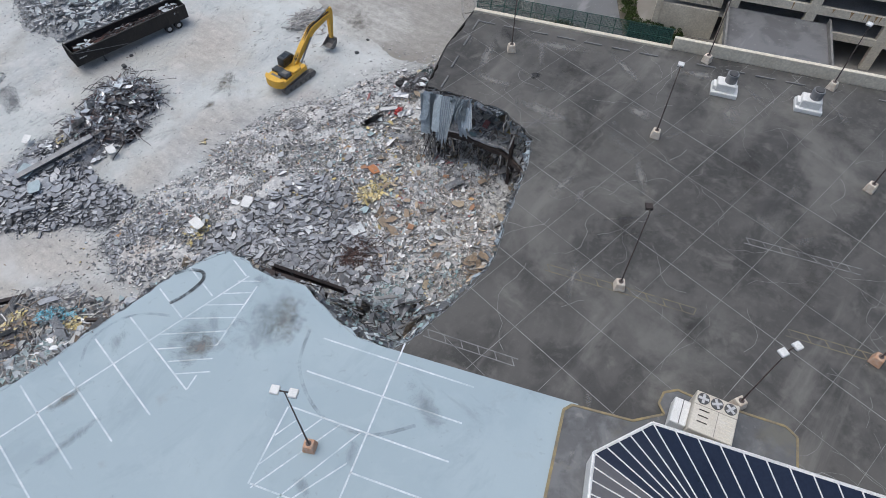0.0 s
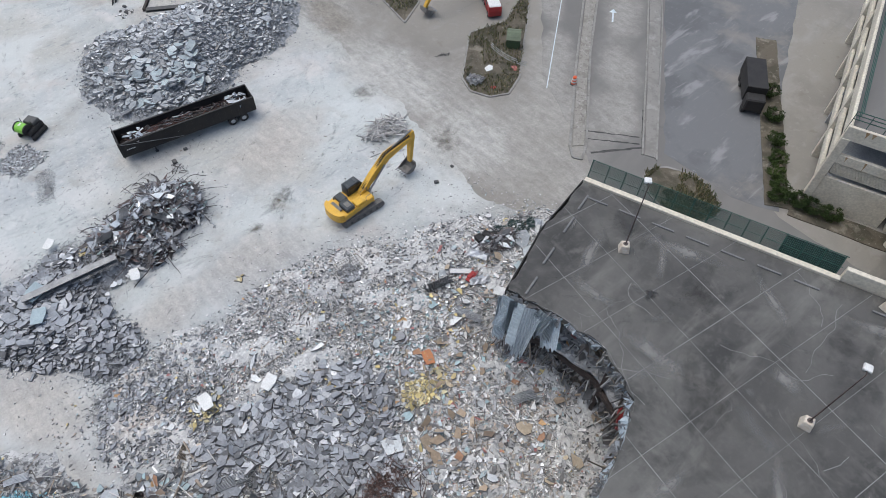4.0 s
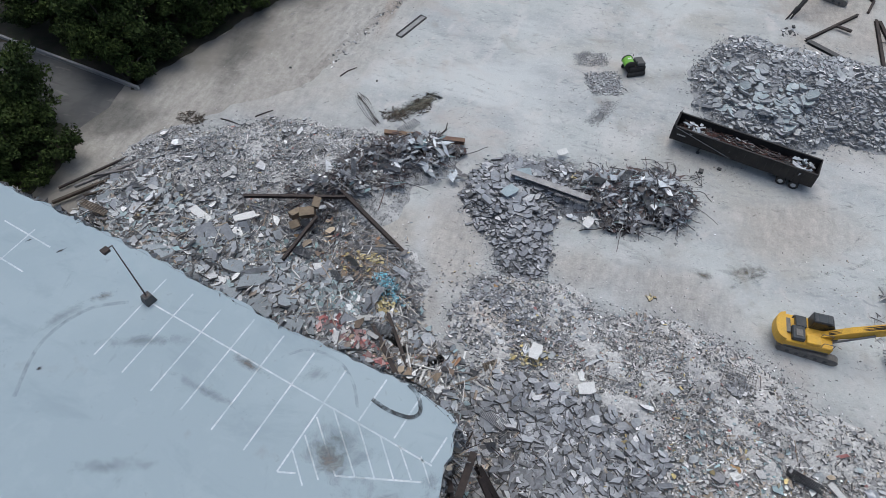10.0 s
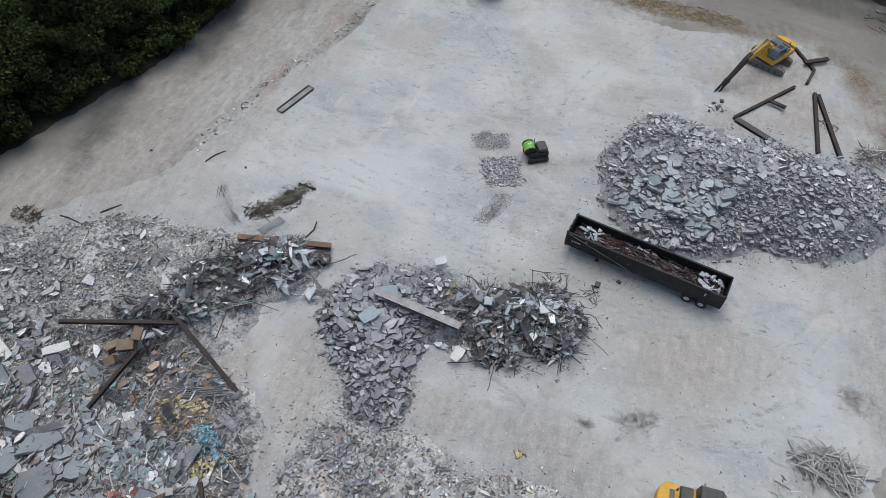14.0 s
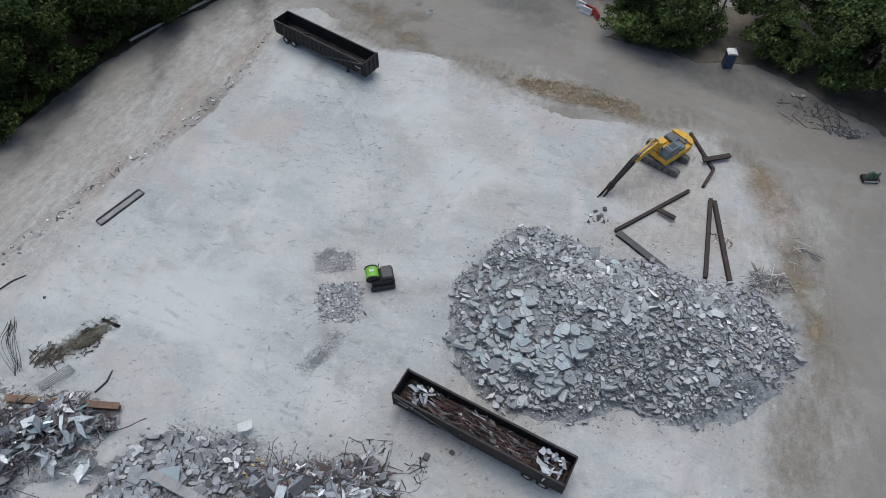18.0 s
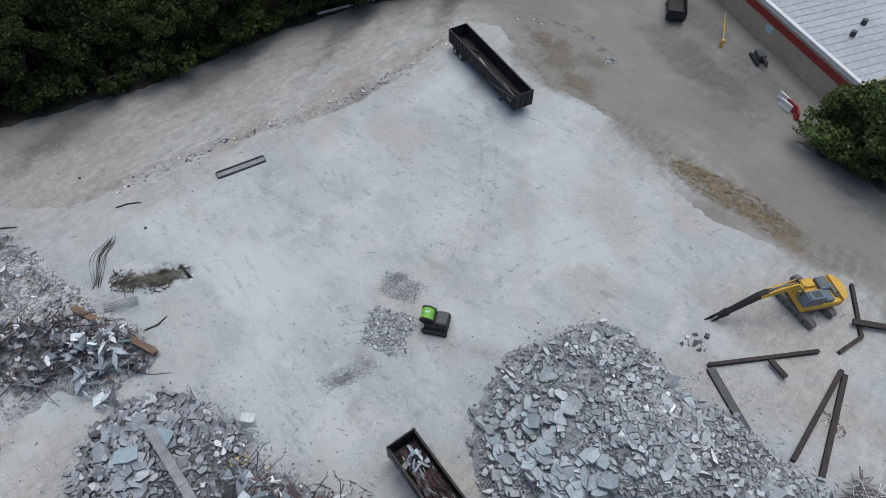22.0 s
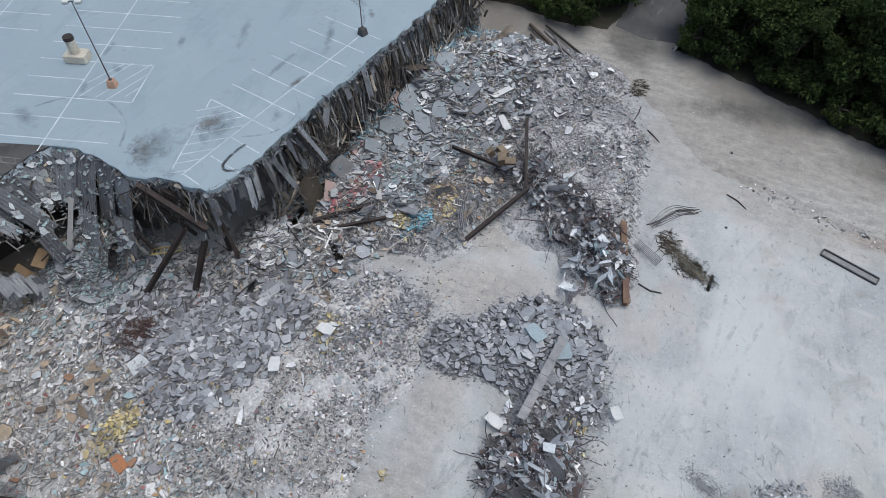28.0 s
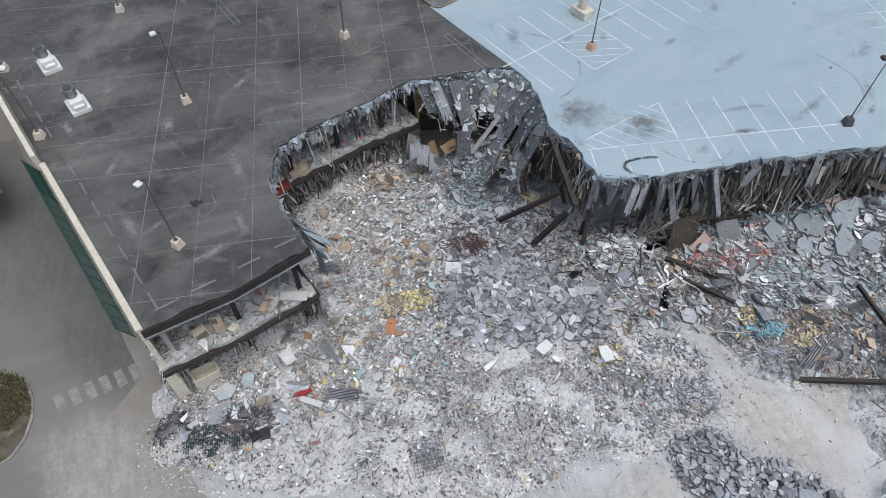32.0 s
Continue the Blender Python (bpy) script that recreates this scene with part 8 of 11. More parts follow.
# strips of plaster, wire and laths that hang from the roof and floor edges of the hole
hang = thing("hanging_strip", "hanging wire, laths and insulation at the broken deck edges", "broken framing")
rs = np.random.RandomState(781)
for zz, path, n in ((ROOF - 0.6, DARKHOLE[4:], 330), (5.1, FLOOR2, 320)):
    pl = np.array(path)
    cl = np.r_[0, np.cumsum(np.linalg.norm(np.diff(pl, axis=0), axis=1))]
    s = rs.uniform(0, cl[-1], n)
    top = np.stack([np.interp(s, cl, pl[:, 0]) + rs.normal(0, 0.25, n), np.interp(s, cl, pl[:, 1]) + rs.normal(-0.2, 0.3, n), zz - np.abs(rs.normal(0, 0.3, n))], -1)
    low = top + np.stack([rs.normal(0, 0.35, n), rs.normal(0.15, 0.35, n), -0.3 - rs.exponential(1.0, n)], -1)
    low[:, 2] = np.maximum(low[:, 2], 0.4)
    sticks("strip", top, low, rs.uniform(0.03, 0.14, n), M_STUD, hang, 782, "thin hanging strips")


# ---- trees ----
def leaf_cloud(seed, height, spread, n, leaf):
    """Leaves gathered in clumps round the ends of limbs, with gaps between the clumps."""
    r = np.random.RandomState(seed)
    k = 30
    cen = r.normal(0, 1, (k, 3))
    cen /= np.linalg.norm(cen, axis=1, keepdims=True)
    cen *= r.uniform(0.45, 1.0, (k, 1)) ** 0.6
    cen[:, :2] *= spread
    cen[:, 2] = height * 0.62 + cen[:, 2] * height * 0.38
    rad = r.uniform(0.2, 0.42, k) * spread
    who = r.randint(0, k, n)
    off = r.normal(0, 1, (n, 3))
    off /= np.linalg.norm(off, axis=1, keepdims=True)
    off *= (r.uniform(0, 1, n) ** 0.45 * rad[who])[:, None]
    off[:, 2] *= 0.7
    c = cen[who] + off
    size = r.uniform(0.6, 1.4, n) * leaf
    a = r.normal(0, 1, (n, 3))
    a /= np.linalg.norm(a, axis=1, keepdims=True)
    b = np.cross(a, r.normal(0, 1, (n, 3)) + (0, 0, 0.8))
    b /= np.linalg.norm(b, axis=1, keepdims=True)
    v = np.stack([c - a * size[:, None], c + b * size[:, None] * 0.45, c + a * size[:, None], c - b * size[:, None] * 0.45], 1)
    return v.reshape(-1, 3), np.arange(4 * n).reshape(-1, 4), cen


def tree(seed, height, spread, n, leaf=0.22):
    t = thing("tree", "dense dark green broadleaf tree at the site edge", "tree", pose(0, 0, 0), group="trees round the site")
    v, f, cen = leaf_cloud(seed, height, spread, n, leaf)
    bm = bmesh.new()
    r = random.Random(seed)
    pts = [Vector((0, 0, -0.1))]
    for k in range(1, 5):
        pts.append(Vector((r.gauss(0, 0.15) * k, r.gauss(0, 0.15) * k, height * 0.15 * k)))
    for k in range(4):
        rod(bm, pts[k], pts[k + 1], 0.26 * height / 9 * (1 - 0.2 * k), 0.26 * height / 9 * (0.8 - 0.2 * k), 8)
    part("trunk", bm, M_BARK, t)
    for c in cen[:6]:
        bm = bmesh.new()
        s = pts[r.choice((2, 3, 4))]
        e = Vector(c)
        mid = (s + e) / 2 + Vector((0, 0, 0.4))
        rod(bm, s, mid, 0.1, 0.07, 6)
        rod(bm, mid, e, 0.07, 0.02, 6)
        part("limb", bm, M_BARK, t)
    raw("crown", v.tolist(), f.tolist(), M_LEAF, t)
    return t


SPECIES = [tree(*a) for a in ((1, 10, 4.4, 8500, 0.22), (2, 8.5, 4.0, 7500, 0.21), (3, 12, 5.0, 9500, 0.23), (4, 3.6, 2.4, 2800, 0.19), (5, 10, 4.8, 2600, 0.42), (6, 12, 5.2, 2800, 0.44))]
SPOTS = []
r = random.Random(9)
EDGE = [(-47.8, 45), (-44.4, 54.7), (-41.5, 63), (-38.6, 71), (-36, 87.8), (-33.4, 95.4), (-32.1, 99.7), (-26.9, 110.7), (-21, 124), (-15, 140)]


def along(path, step, depth, kinds, jitter):
    """Trees in an uneven row beside a path, on its left."""
    for a, b in zip(path, path[1:]):
        d = math.dist(a, b)
        nx, ny = -(b[1] - a[1]) / d, (b[0] - a[0]) / d
        for k in range(max(1, round(d / step))):
            s = (k + r.uniform(0.25, 0.75)) / max(1, round(d / step))
            q = depth + r.uniform(-jitter, jitter)
            SPOTS.append((a[0] + (b[0] - a[0]) * s + nx * q, a[1] + (b[1] - a[1]) * s + ny * q, r.choice(kinds)))


along(EDGE, 4.2, 0.9, (3,), 1.0)
along(EDGE, 4.6, 4.4, (0, 1, 1, 2), 1.6)
along(EDGE, 5.6, 9.5, (0, 1, 2), 1.2)
along(EDGE, 6.5, 16, (4, 5), 1.5)
along(EDGE, 7.5, 23.5, (4, 5), 1.5)
WEST = [(-48.5, -8), (-48.8, 10), (-48.8, 22.7), (-47.6, 30.4), (-48.4, 36.2), (-56, 37.4), (-75, 40)]
along(WEST, 4.2, 0.8, (3,), 1.0)
along(WEST, 4.8, 4.0, (0, 1, 1, 2), 1.6)
along(WEST, 6.0, 11, (0, 2), 1.2)
along(WEST, 7.0, 18.5, (4, 5), 1.5)
along([(-49.6, 46.8), (-75, 50.2)][::-1], 5.0, 3.0, (0, 1), 0.8)
for x, y, s in ((28, 116.5, 1), (32, 116, 0), (35.5, 118, 0), (30, 120, 1), (37.6, 118, 3), (46, 117.5, 0), (50, 115.5, 1), (55, 113, 0), (60, 110.5, 1), (52, 121, 2), (58, 118, 2), (65, 112, 0), (26.5, 115.2, 3), (34.8, 115, 3),
                (44, 121, 0), (48, 126, 2), (63, 118, 2), (70, 112, 1), (69, 104, 1), (74, 108, 0), (66, 99, 3), (63, 103, 3), (29, 114.6, 3), (32.4, 114.3, 3), (44.6, 116.2, 3), (47.6, 114.2, 3), (53.0, 112.4, 3)):
    SPOTS.append((x, y, s))
for x, y, s in SPOTS:
    if x < -46 and abs(y - (42.6 - (x + 60) * 0.13)) < 5.2:
        continue
    k = r.uniform(0.72, 1.3)
    c = copy_thing(SPECIES[s], pose(x, y, 0, 0, 0, r.uniform(0, 360)))
    if x > 20:
        for ob in c.children:
            if ob.name.startswith("crown"):
                ob.material_slots[0].link = "OBJECT"
                ob.material_slots[0].material = M_LEAFGREEN
    c.scale = (k, k, k * r.uniform(0.88, 1.12))
for t, (x, y) in zip(SPECIES, ((-66, 20), (-70, 62), (-62, 90), (-49, 51.5), (-78, 80), (-80, 16))):
    t.matrix_basis = pose(x, y, 0)
M_LITTERFLOOR = layered("leaf_litter", (0.05, 0.042, 0.03), [((0.03, 0.035, 0.018), 0.4, 1, 1, 0, 0.45, 0.6, 0.8), ((0.11, 0.095, 0.07), 0.6, 1, 1, 30, 0.56, 0.7, 0.5), ((0.045, 0.06, 0.025), 2.0, 1, 1, 0, 0.55, 0.65, 0.7)], bump=1.0, bump_scale=4.0)
M_SOIL = layered("dark_brown_soil", (0.13, 0.112, 0.088), [((0.075, 0.065, 0.05), 0.4, 1, 1, 0, 0.45, 0.6, 0.8), ((0.2, 0.18, 0.15), 0.6, 1, 1, 30, 0.56, 0.7, 0.5), ((0.07, 0.085, 0.035), 1.2, 1, 1, 0, 0.55, 0.65, 0.6)], bump=1.0, bump_scale=4.0)
for k, pts in enumerate((EDGE + [(-15, 260), (-160, 260), (-160, 60.5), (-75, 49.2), (-54.5, 46.4), (-47.2, 45.4), EDGE[0]], WEST + [(-160, 51), (-160, -60), (-52, -60), WEST[0]],
                         [(24.5, 114.2), (30, 113.6), (37, 112.6), (44, 114.5), (50, 111.5), (58, 107), (63, 101), (69, 96), (110, 108), (110, 150), (45, 130), (24.5, 114.2)])):
    bm = bmesh.new()
    prism(bm, jagged(jagged(pts, 3.0, 0.6, 80 + k), 0.7, 0.25, 83 + k)[:-1], -0.05, 0.06 - 0.004 * k)
    ob = part("forest_floor", bm, M_SOIL if k == 2 else M_LITTERFLOOR)
    tagged(ob, "dark leaf litter and undergrowth below the trees", "forest floor", kind="structure")


# ---- parking garage over the road ----
GC = Matrix.Translation((67.3, 2.9, 0)) @ Matrix.Rotation(math.atan2(D2.y, D2.x), 4, "Z")
garage = thing("parking_garage", "cream concrete multi-storey parking garage with open decks", "building")
for z in (3.7, 6.6):
    bm = bmesh.new()
    box(bm, 0.3, 60, 0.3, 36, z - 0.3, z, GC)
    part("deck", bm, M_CONC, garage)
bm = bmesh.new()
box(bm, 0.25, 60, 0.25, 36, 9.3, 9.65, GC)
part("roof_deck", bm, M_ASPHALT, garage)
for name, x0, x1, y0, y1, z0, z1 in (("parapet", 0, 60, 0, 0.35, 9.2, 10.75), ("parapet", 0, 0.35, 0.352, 36, 9.2, 10.75), ("spandrel", 0, 60, 0, 0.4, 6.25, 7.35), ("spandrel", 0, 0.4, 0.402, 36, 6.25, 7.35),
                                     ("spandrel", 8.5, 60, 0, 0.4, 3.3, 4.3), ("spandrel", 0, 0.4, 0.402, 36, 3.3, 4.3), ("corner_wall", 0.75, 8, 0.05, 0.4, 0, 4.2), ("back_wall", 0.3, 60, 14, 14.3, 0, 9.2)):
    bm = bmesh.new()
    box(bm, x0, x1, y0, y1, z0, z1, GC, 0.04)
    part(name, bm, M_CREAM if name != "back_wall" else M_CONC, garage)
for k in range(7):
    bm = bmesh.new()
    box(bm, 9.0 * k - (0.003 if k == 0 else 0.4), 9.0 * k + 0.8, -0.06, 0.75, 0, 9.3, GC, 0.04)
    part("pier", bm, M_CREAM, garage)
for k in range(1, 5):
    bm = bmesh.new()
    box(bm, -0.06, 0.7, 8.0 * k - 0.4, 8.0 * k + 0.4, 0, 9.3, GC, 0.04)
    part("pier", bm, M_CREAM, garage)
for k in range(12):
    bm = bmesh.new()
    box(bm, 0.9, 7.9, 0.15, 0.3, 4.75 + 0.12 * k, 4.82 + 0.12 * k, GC @ pose(0, 0, 0))
    part("louvre", bm, M_CREAM, garage)
for k in range(40):
    bm = bmesh.new()
    rod(bm, GC @ Vector((1.5 * k, 0.5, 9.6)), GC @ Vector((1.5 * k, 0.5, 12.2)), 0.04, n=5)
    part("rail_post", bm, M_GREEN, garage)
for z in (11.35, 11.8, 12.2):
    bm = bmesh.new()
    rod(bm, GC @ Vector((0, 0.5, z)), GC @ Vector((60, 0.5, z)), 0.05, n=5)
    rod(bm, GC @ Vector((0.5, 0.5, z)), GC @ Vector((0.5, 36, z)), 0.05, n=5)
    part("rail", bm, M_GREEN, garage)
for k in range(14):
    bm = bmesh.new()
    box(bm, 5.0 + 2.9 * k, 5.12 + 2.9 * k, 1.4, 6.2, 9.652, 9.66, GC)
    part("bay_line", bm, M_LINE, garage)
rr = random.Random(83)
M_RUSTRUN = mat("rust_run", (0.3, 0.17, 0.07), (0.42, 0.32, 0.2), 1.2, 0.9, 0.0)
for k in range(26):
    x, w, h = rr.uniform(1, 40), rr.uniform(0.06, 0.22), rr.uniform(0.4, 1.6)
    bm = bmesh.new()
    prism(bm, [(x - w, 0), (x + w, 0), (x + w * 0.4, h * 0.6), (x, h), (x - w * 0.3, h * 0.5)], -0.002, 0.003)
    bmesh.ops.transform(bm, matrix=GC @ Matrix.Translation((0, -0.004, rr.choice((10.7, 7.3)))) @ Matrix.Rotation(radians(-90), 4, "X"), verts=bm.verts[:])
    part("rust_streak", bm, M_RUSTRUN, garage)
ramp = thing("bridge_deck", "grey concrete bridge deck between roof and garage", "deck", kind="structure")
bm = bmesh.new()
box(bm, 8.6, 20.5, -14.5, -0.1, 4.9, 5.3, GC)
part("slab", bm, layered("stained_bridge_deck", (0.17, 0.172, 0.178), [((0.1, 0.1, 0.105), 0.25, 1, 1, 0, 0.46, 0.6, 0.7), ((0.27, 0.27, 0.27), 0.3, 0.4, 2, 20, 0.55, 0.68, 0.6), ((0.33, 0.32, 0.31), 1.5, 1, 1, 0, 0.62, 0.7, 0.5)], bump=0.2), ramp)
for x in (8.4, 20.4):
    bm = bmesh.new()
    box(bm, x, x + 0.25, -14.5, -0.1, 5.0, 6.0, GC)
    part("side_wall", bm, mat("dark_stained_concrete", (0.24, 0.235, 0.225), (0.14, 0.135, 0.13), 0.5, 0.9, 0.2), ramp)
for x, y in ((9.3, -2), (19.6, -2), (9.3, -10), (19.6, -10)):
    bm = bmesh.new()
    rod(bm, GC @ Vector((x, y, -0.05)), GC @ Vector((x, y, 4.9)), 0.45, n=14)
    part("pillar", bm, M_CREAM, ramp)

# ---- store building beyond the trees ----
SC = Matrix.Translation((7.0, 132.3, 0)) @ Matrix.Rotation(math.atan2(-8.5, 16.0), 4, "Z")
store = thing("store_building", "cream walled store with a red band and grey metal roof", "building")
M_TAN = mat("tan_stucco", (0.45, 0.38, 0.29), (0.38, 0.33, 0.26), 0.3, 0.9, 0.15)
M_METALROOF = mat("grey_metal_roof", (0.44, 0.46, 0.48), (0.34, 0.36, 0.38), 0.15, 0.5, 0.05, metal=0.3)
for name, x0, x1, y0, y1, z0, z1, material in (("wall", -25, 22.5, 0, 0.35, -0.05, 4.4, M_TAN), ("wall", 22.15, 22.5, 0.352, 36, -0.05, 5.0, M_TAN), ("red_band", -25, 22.5, -0.04, 0.002, 3.0, 4.0, M_RED),
                                               ("coping", -25, 22.6, -0.1, 0.45, 4.4, 5.0, M_WHITE), ("roof", -25, 22.1, 0.452, 36, 4.2, 4.5, M_METALROOF)):
    bm = bmesh.new()
    box(bm, x0, x1, y0, y1, z0, z1, SC)
    part(name, bm, material, store)
for k in range(38):
    bm = bmesh.new()
    box(bm, -24.5 + 1.22 * k, -24.44 + 1.22 * k, 0.5, 35.9, 4.502, 4.56, SC)
    part("roof_seam", bm, M_METALROOF, store)
for x, y in ((14, 6), (12.5, 9), (17.5, 10), (4, 12)):
    bm = bmesh.new()
    rod(bm, SC @ Vector((x, y, 4.5)), SC @ Vector((x, y, 5.2)), 0.35, n=12)
    part("roof_fan", bm, M_DKGREY, store)
bm = bmesh.new()
box(bm, 6.4, 7.6, -0.045, -0.004, 1.8, 2.7, SC)
part("wall_sign", bm, mat("pale_blue_sign", (0.4, 0.55, 0.62), (0.5, 0.6, 0.65), 2.0, 0.6, 0.0), store)

# ---- road, islands, kerbs ----
bm = bmesh.new()
prism(bm, jagged([(-49.6, 37.0), (-48.4, 41.5), (-49.0, 45.5), (-54.5, 46.3), (-160, 60.4), (-160, 51.2), (-75, 40.1), (-56.1, 37.5), (-49.6, 37.0)], 2.0, 0.25, 65)[:-1], -0.05, 0.03)
part("side_road", bm, layered("dark_side_road", (0.085, 0.087, 0.09), [((0.14, 0.14, 0.138), 0.12, 1, 1, 0, 0.46, 0.6, 0.6), ((0.05, 0.05, 0.052), 0.2, 0.4, 2, 8, 0.52, 0.66, 0.6), ((0.22, 0.21, 0.195), 0.5, 0.5, 2, 8, 0.6, 0.7, 0.4)], bump=0.2))
tagged(bpy.data.objects["side_road"], "dark asphalt side road leading into the trees", "road", kind="structure")
bm = bmesh.new()
prism(bm, jagged([(46.5, 12), (58, -24), (64, -24), (63.5, 3.0), (66, 7.5), (140, 50), (140, 100), (82, 54), (61.5, 35), (56.5, 24.5), (52, 18), (46.5, 12)], 2.0, 0.3, 61)[:-1], -0.05, 0.02)
part("road", bm, M_ASPHALT)
tagged(bpy.data.objects["road"], "worn grey asphalt road dusted with sand", "road", kind="structure")
M_LOT = layered("streaked_blue_grey_asphalt", (0.155, 0.157, 0.162), [
    ((0.1, 0.102, 0.107), 0.1, 1, 1, 0, 0.46, 0.6, 0.6), ((0.3, 0.3, 0.3), 0.2, 0.5, 2.4, 34, 0.54, 0.66, 0.6), ((0.33, 0.33, 0.33), 1.8, 0.3, 2.6, 34, 0.62, 0.71, 0.5), ((0.28, 0.28, 0.28), 2.4, 2.4, 0.3, 34, 0.62, 0.7, 0.5),
    ((0.27, 0.25, 0.22), 0.08, 1, 1, 0, 0.54, 0.68, 0.6)], bump=0.2)
bm = bmesh.new()
prism(bm, jagged([(62.2, 16.9), (94, 39.8), (140, 72), (140, 40), (92, 18), (72, 9), (64.2, 3.4), (62.2, 8), (62.2, 16.9)], 2.0, 0.2, 62)[:-1], -0.05, 0.03)
part("parking_lot", bm, M_LOT)
tagged(bpy.data.objects["parking_lot"], "blue grey asphalt lot with pale streaks", "road", kind="structure")
roadmarks = thing("road_marking", "white lane line and arrows on asphalt", "road marking", kind="structure")
strip((60.6, 33.5), (89.3, 54.2), 0.13, 0.021, "line", M_LINE, roadmarks)
for x, y in ((80.0, 50.2), (82.7, 47.6), (77.5, 36.8)):
    bm = bmesh.new()
    prism(bm, [(x, y), (x + 1.8, y + 1.3), (x + 1.6, y + 1.7), (x + 2.6, y + 1.75), (x + 2.2, y + 0.8), (x + 2.0, y + 1.15), (x + 0.2, y - 0.15)], 0.019, 0.024)
    part("arrow", bm, M_LINE, roadmarks)
tar = thing("tar_line", "black tar joints in the road surface", "road marking", kind="structure")
M_TAR = mat("black_tar", (0.035, 0.034, 0.033), (0.06, 0.058, 0.055), 1.5, 0.7, 0.1)
for k, (a, c, w) in enumerate((((58.2, 25.5), (62.2, 20.4), 0.16), ((57.4, 24.5), (61.3, 19.7), 0.18), ((56.0, 22.6), (61.0, 19.2), 0.3), ((60.2, 18.4), (66.4, 23.0), 0.25))):
    bm = bmesh.new()
    a, c = Vector(a), Vector(c)
    d = (c - a).normalized()
    s = Vector((-d.y, d.x)) * w / 2
    prism(bm, jagged([tuple(p) for p in (a - s, c - s, c + s, a + s, a - s)], 0.5, 0.07, 63 + k)[:-1], 0.0, 0.026)
    part("joint", bm, M_TAR, tar)
M_FADEDBAR = mat("worn_crossing_paint", (0.29, 0.285, 0.275), (0.17, 0.167, 0.16), 1.2, 0.9, 0.05)
for k in range(6):
    strip((47.3 + 1.25 * k, 10.6 + 0.15 * k), (46.8 + 1.25 * k, 12.3 + 0.15 * k), 0.75, 0.021, "crossing_bar", M_FADEDBAR, roadmarks, 0.006)
M_KERB = mat("dirty_kerb_concrete", (0.3, 0.29, 0.275), (0.2, 0.19, 0.175), 0.9, 0.9, 0.3)
M_VERGE = layered("dry_verge", (0.115, 0.098, 0.072), [((0.055, 0.05, 0.034), 0.4, 1, 1, 0, 0.45, 0.6, 0.8), ((0.24, 0.215, 0.175), 0.5, 1, 1, 0, 0.56, 0.68, 0.7), ((0.05, 0.062, 0.028), 0.9, 1, 1, 0, 0.58, 0.68, 0.6), ((0.3, 0.28, 0.24), 3.0, 1, 1, 0, 0.6, 0.68, 0.5)], bump=1.0)
M_GRASS = mat("rough_grass", (0.075, 0.095, 0.035), (0.045, 0.06, 0.022), 0.6, 0.95, 0.9)
M_GRAVEL = layered("pale_road_gravel", (0.27, 0.255, 0.23), [((0.18, 0.165, 0.145), 0.8, 1, 1, 0, 0.48, 0.6, 0.7), ((0.36, 0.345, 0.32), 2.0, 1, 1, 0, 0.54, 0.64, 0.7), ((0.12, 0.11, 0.1), 4.0, 1, 1, 0, 0.56, 0.64, 0.6)], bump=0.9)


def kerb_run(parent, pts, w, h, name="kerb", material=None, seed=5):
    """A kerb of uneven stones along a line."""
    for a, c in zip(pts, pts[1:]):
        a, c = Vector(a), Vector(c)
        n = max(1, round((c - a).length / 3.0))
        for k in range(n):
            p, q = a.lerp(c, k / n), a.lerp(c, (k + 1) / n - 0.01 / n)
            d = (q - p).normalized()
            s = Vector((-d.y, d.x)) * w / 2
            bm = bmesh.new()
            prism(bm, [tuple(v) for v in (p - s, q - s, q + s, p + s)], -0.05, h)
            part(name, bm, material or M_KERB, parent)


def bed(parent, pts, z, material, seed, name="soil"):
    bm = bmesh.new()
    prism(bm, jagged(pts + pts[:1], 1.2, 0.06, seed)[:-1], -0.05, z)
    return part(name, bm, material, parent)


median = thing("median_strip", "narrow median of dirty kerbs filled with gravel", "median", kind="structure")
kerb_run(median, [(55.0, 24.9), (66.0, 33.4), (84.0, 46.7)], 0.28, 0.16)
kerb_run(median, [(56.5, 23.7), (70.1, 34.4), (86.2, 45.7)], 0.28, 0.16)
kerb_run(median, [(55.0, 24.9), (53.9, 23.5), (54.4, 22.6), (56.5, 23.7)], 0.26, 0.15)
bed(median, [(55.2, 24.7), (56.3, 23.9), (70, 34.5), (86, 45.8), (84.2, 46.5), (66.2, 33.3)], 0.1, M_GRAVEL, 71, "gravel_bed")
walkway = thing("sidewalk", "pale dusty sidewalk between two thin kerbs", "sidewalk", kind="structure")
kerb_run(walkway, [(60.1, 18.4), (79.1, 31.9), (93.4, 42.3), (130, 68.5)], 0.2, 0.15)
kerb_run(walkway, [(60.6, 16.8), (82.8, 32.2), (93.7, 40.4), (130, 66.4)], 0.2, 0.15)
bed(walkway, [(60.3, 18.2), (60.8, 17.0), (82.6, 32.3), (130, 66.6), (130, 68.3), (93.4, 42.1), (79.2, 31.8)], 0.11, M_GRAVEL, 72, "paving")
walkway.children[-1].data.materials[0] = layered("dusty_paving", (0.24, 0.23, 0.215), [((0.17, 0.162, 0.15), 0.4, 1, 1, 0, 0.46, 0.6, 0.6), ((0.33, 0.32, 0.3), 0.7, 1, 1, 0, 0.54, 0.66, 0.6), ((0.13, 0.125, 0.115), 3.0, 1, 1, 0, 0.58, 0.66, 0.5)], bump=0.4)
hedge = thing("verge", "overgrown grass verge beside the far road", "verge", kind="structure")
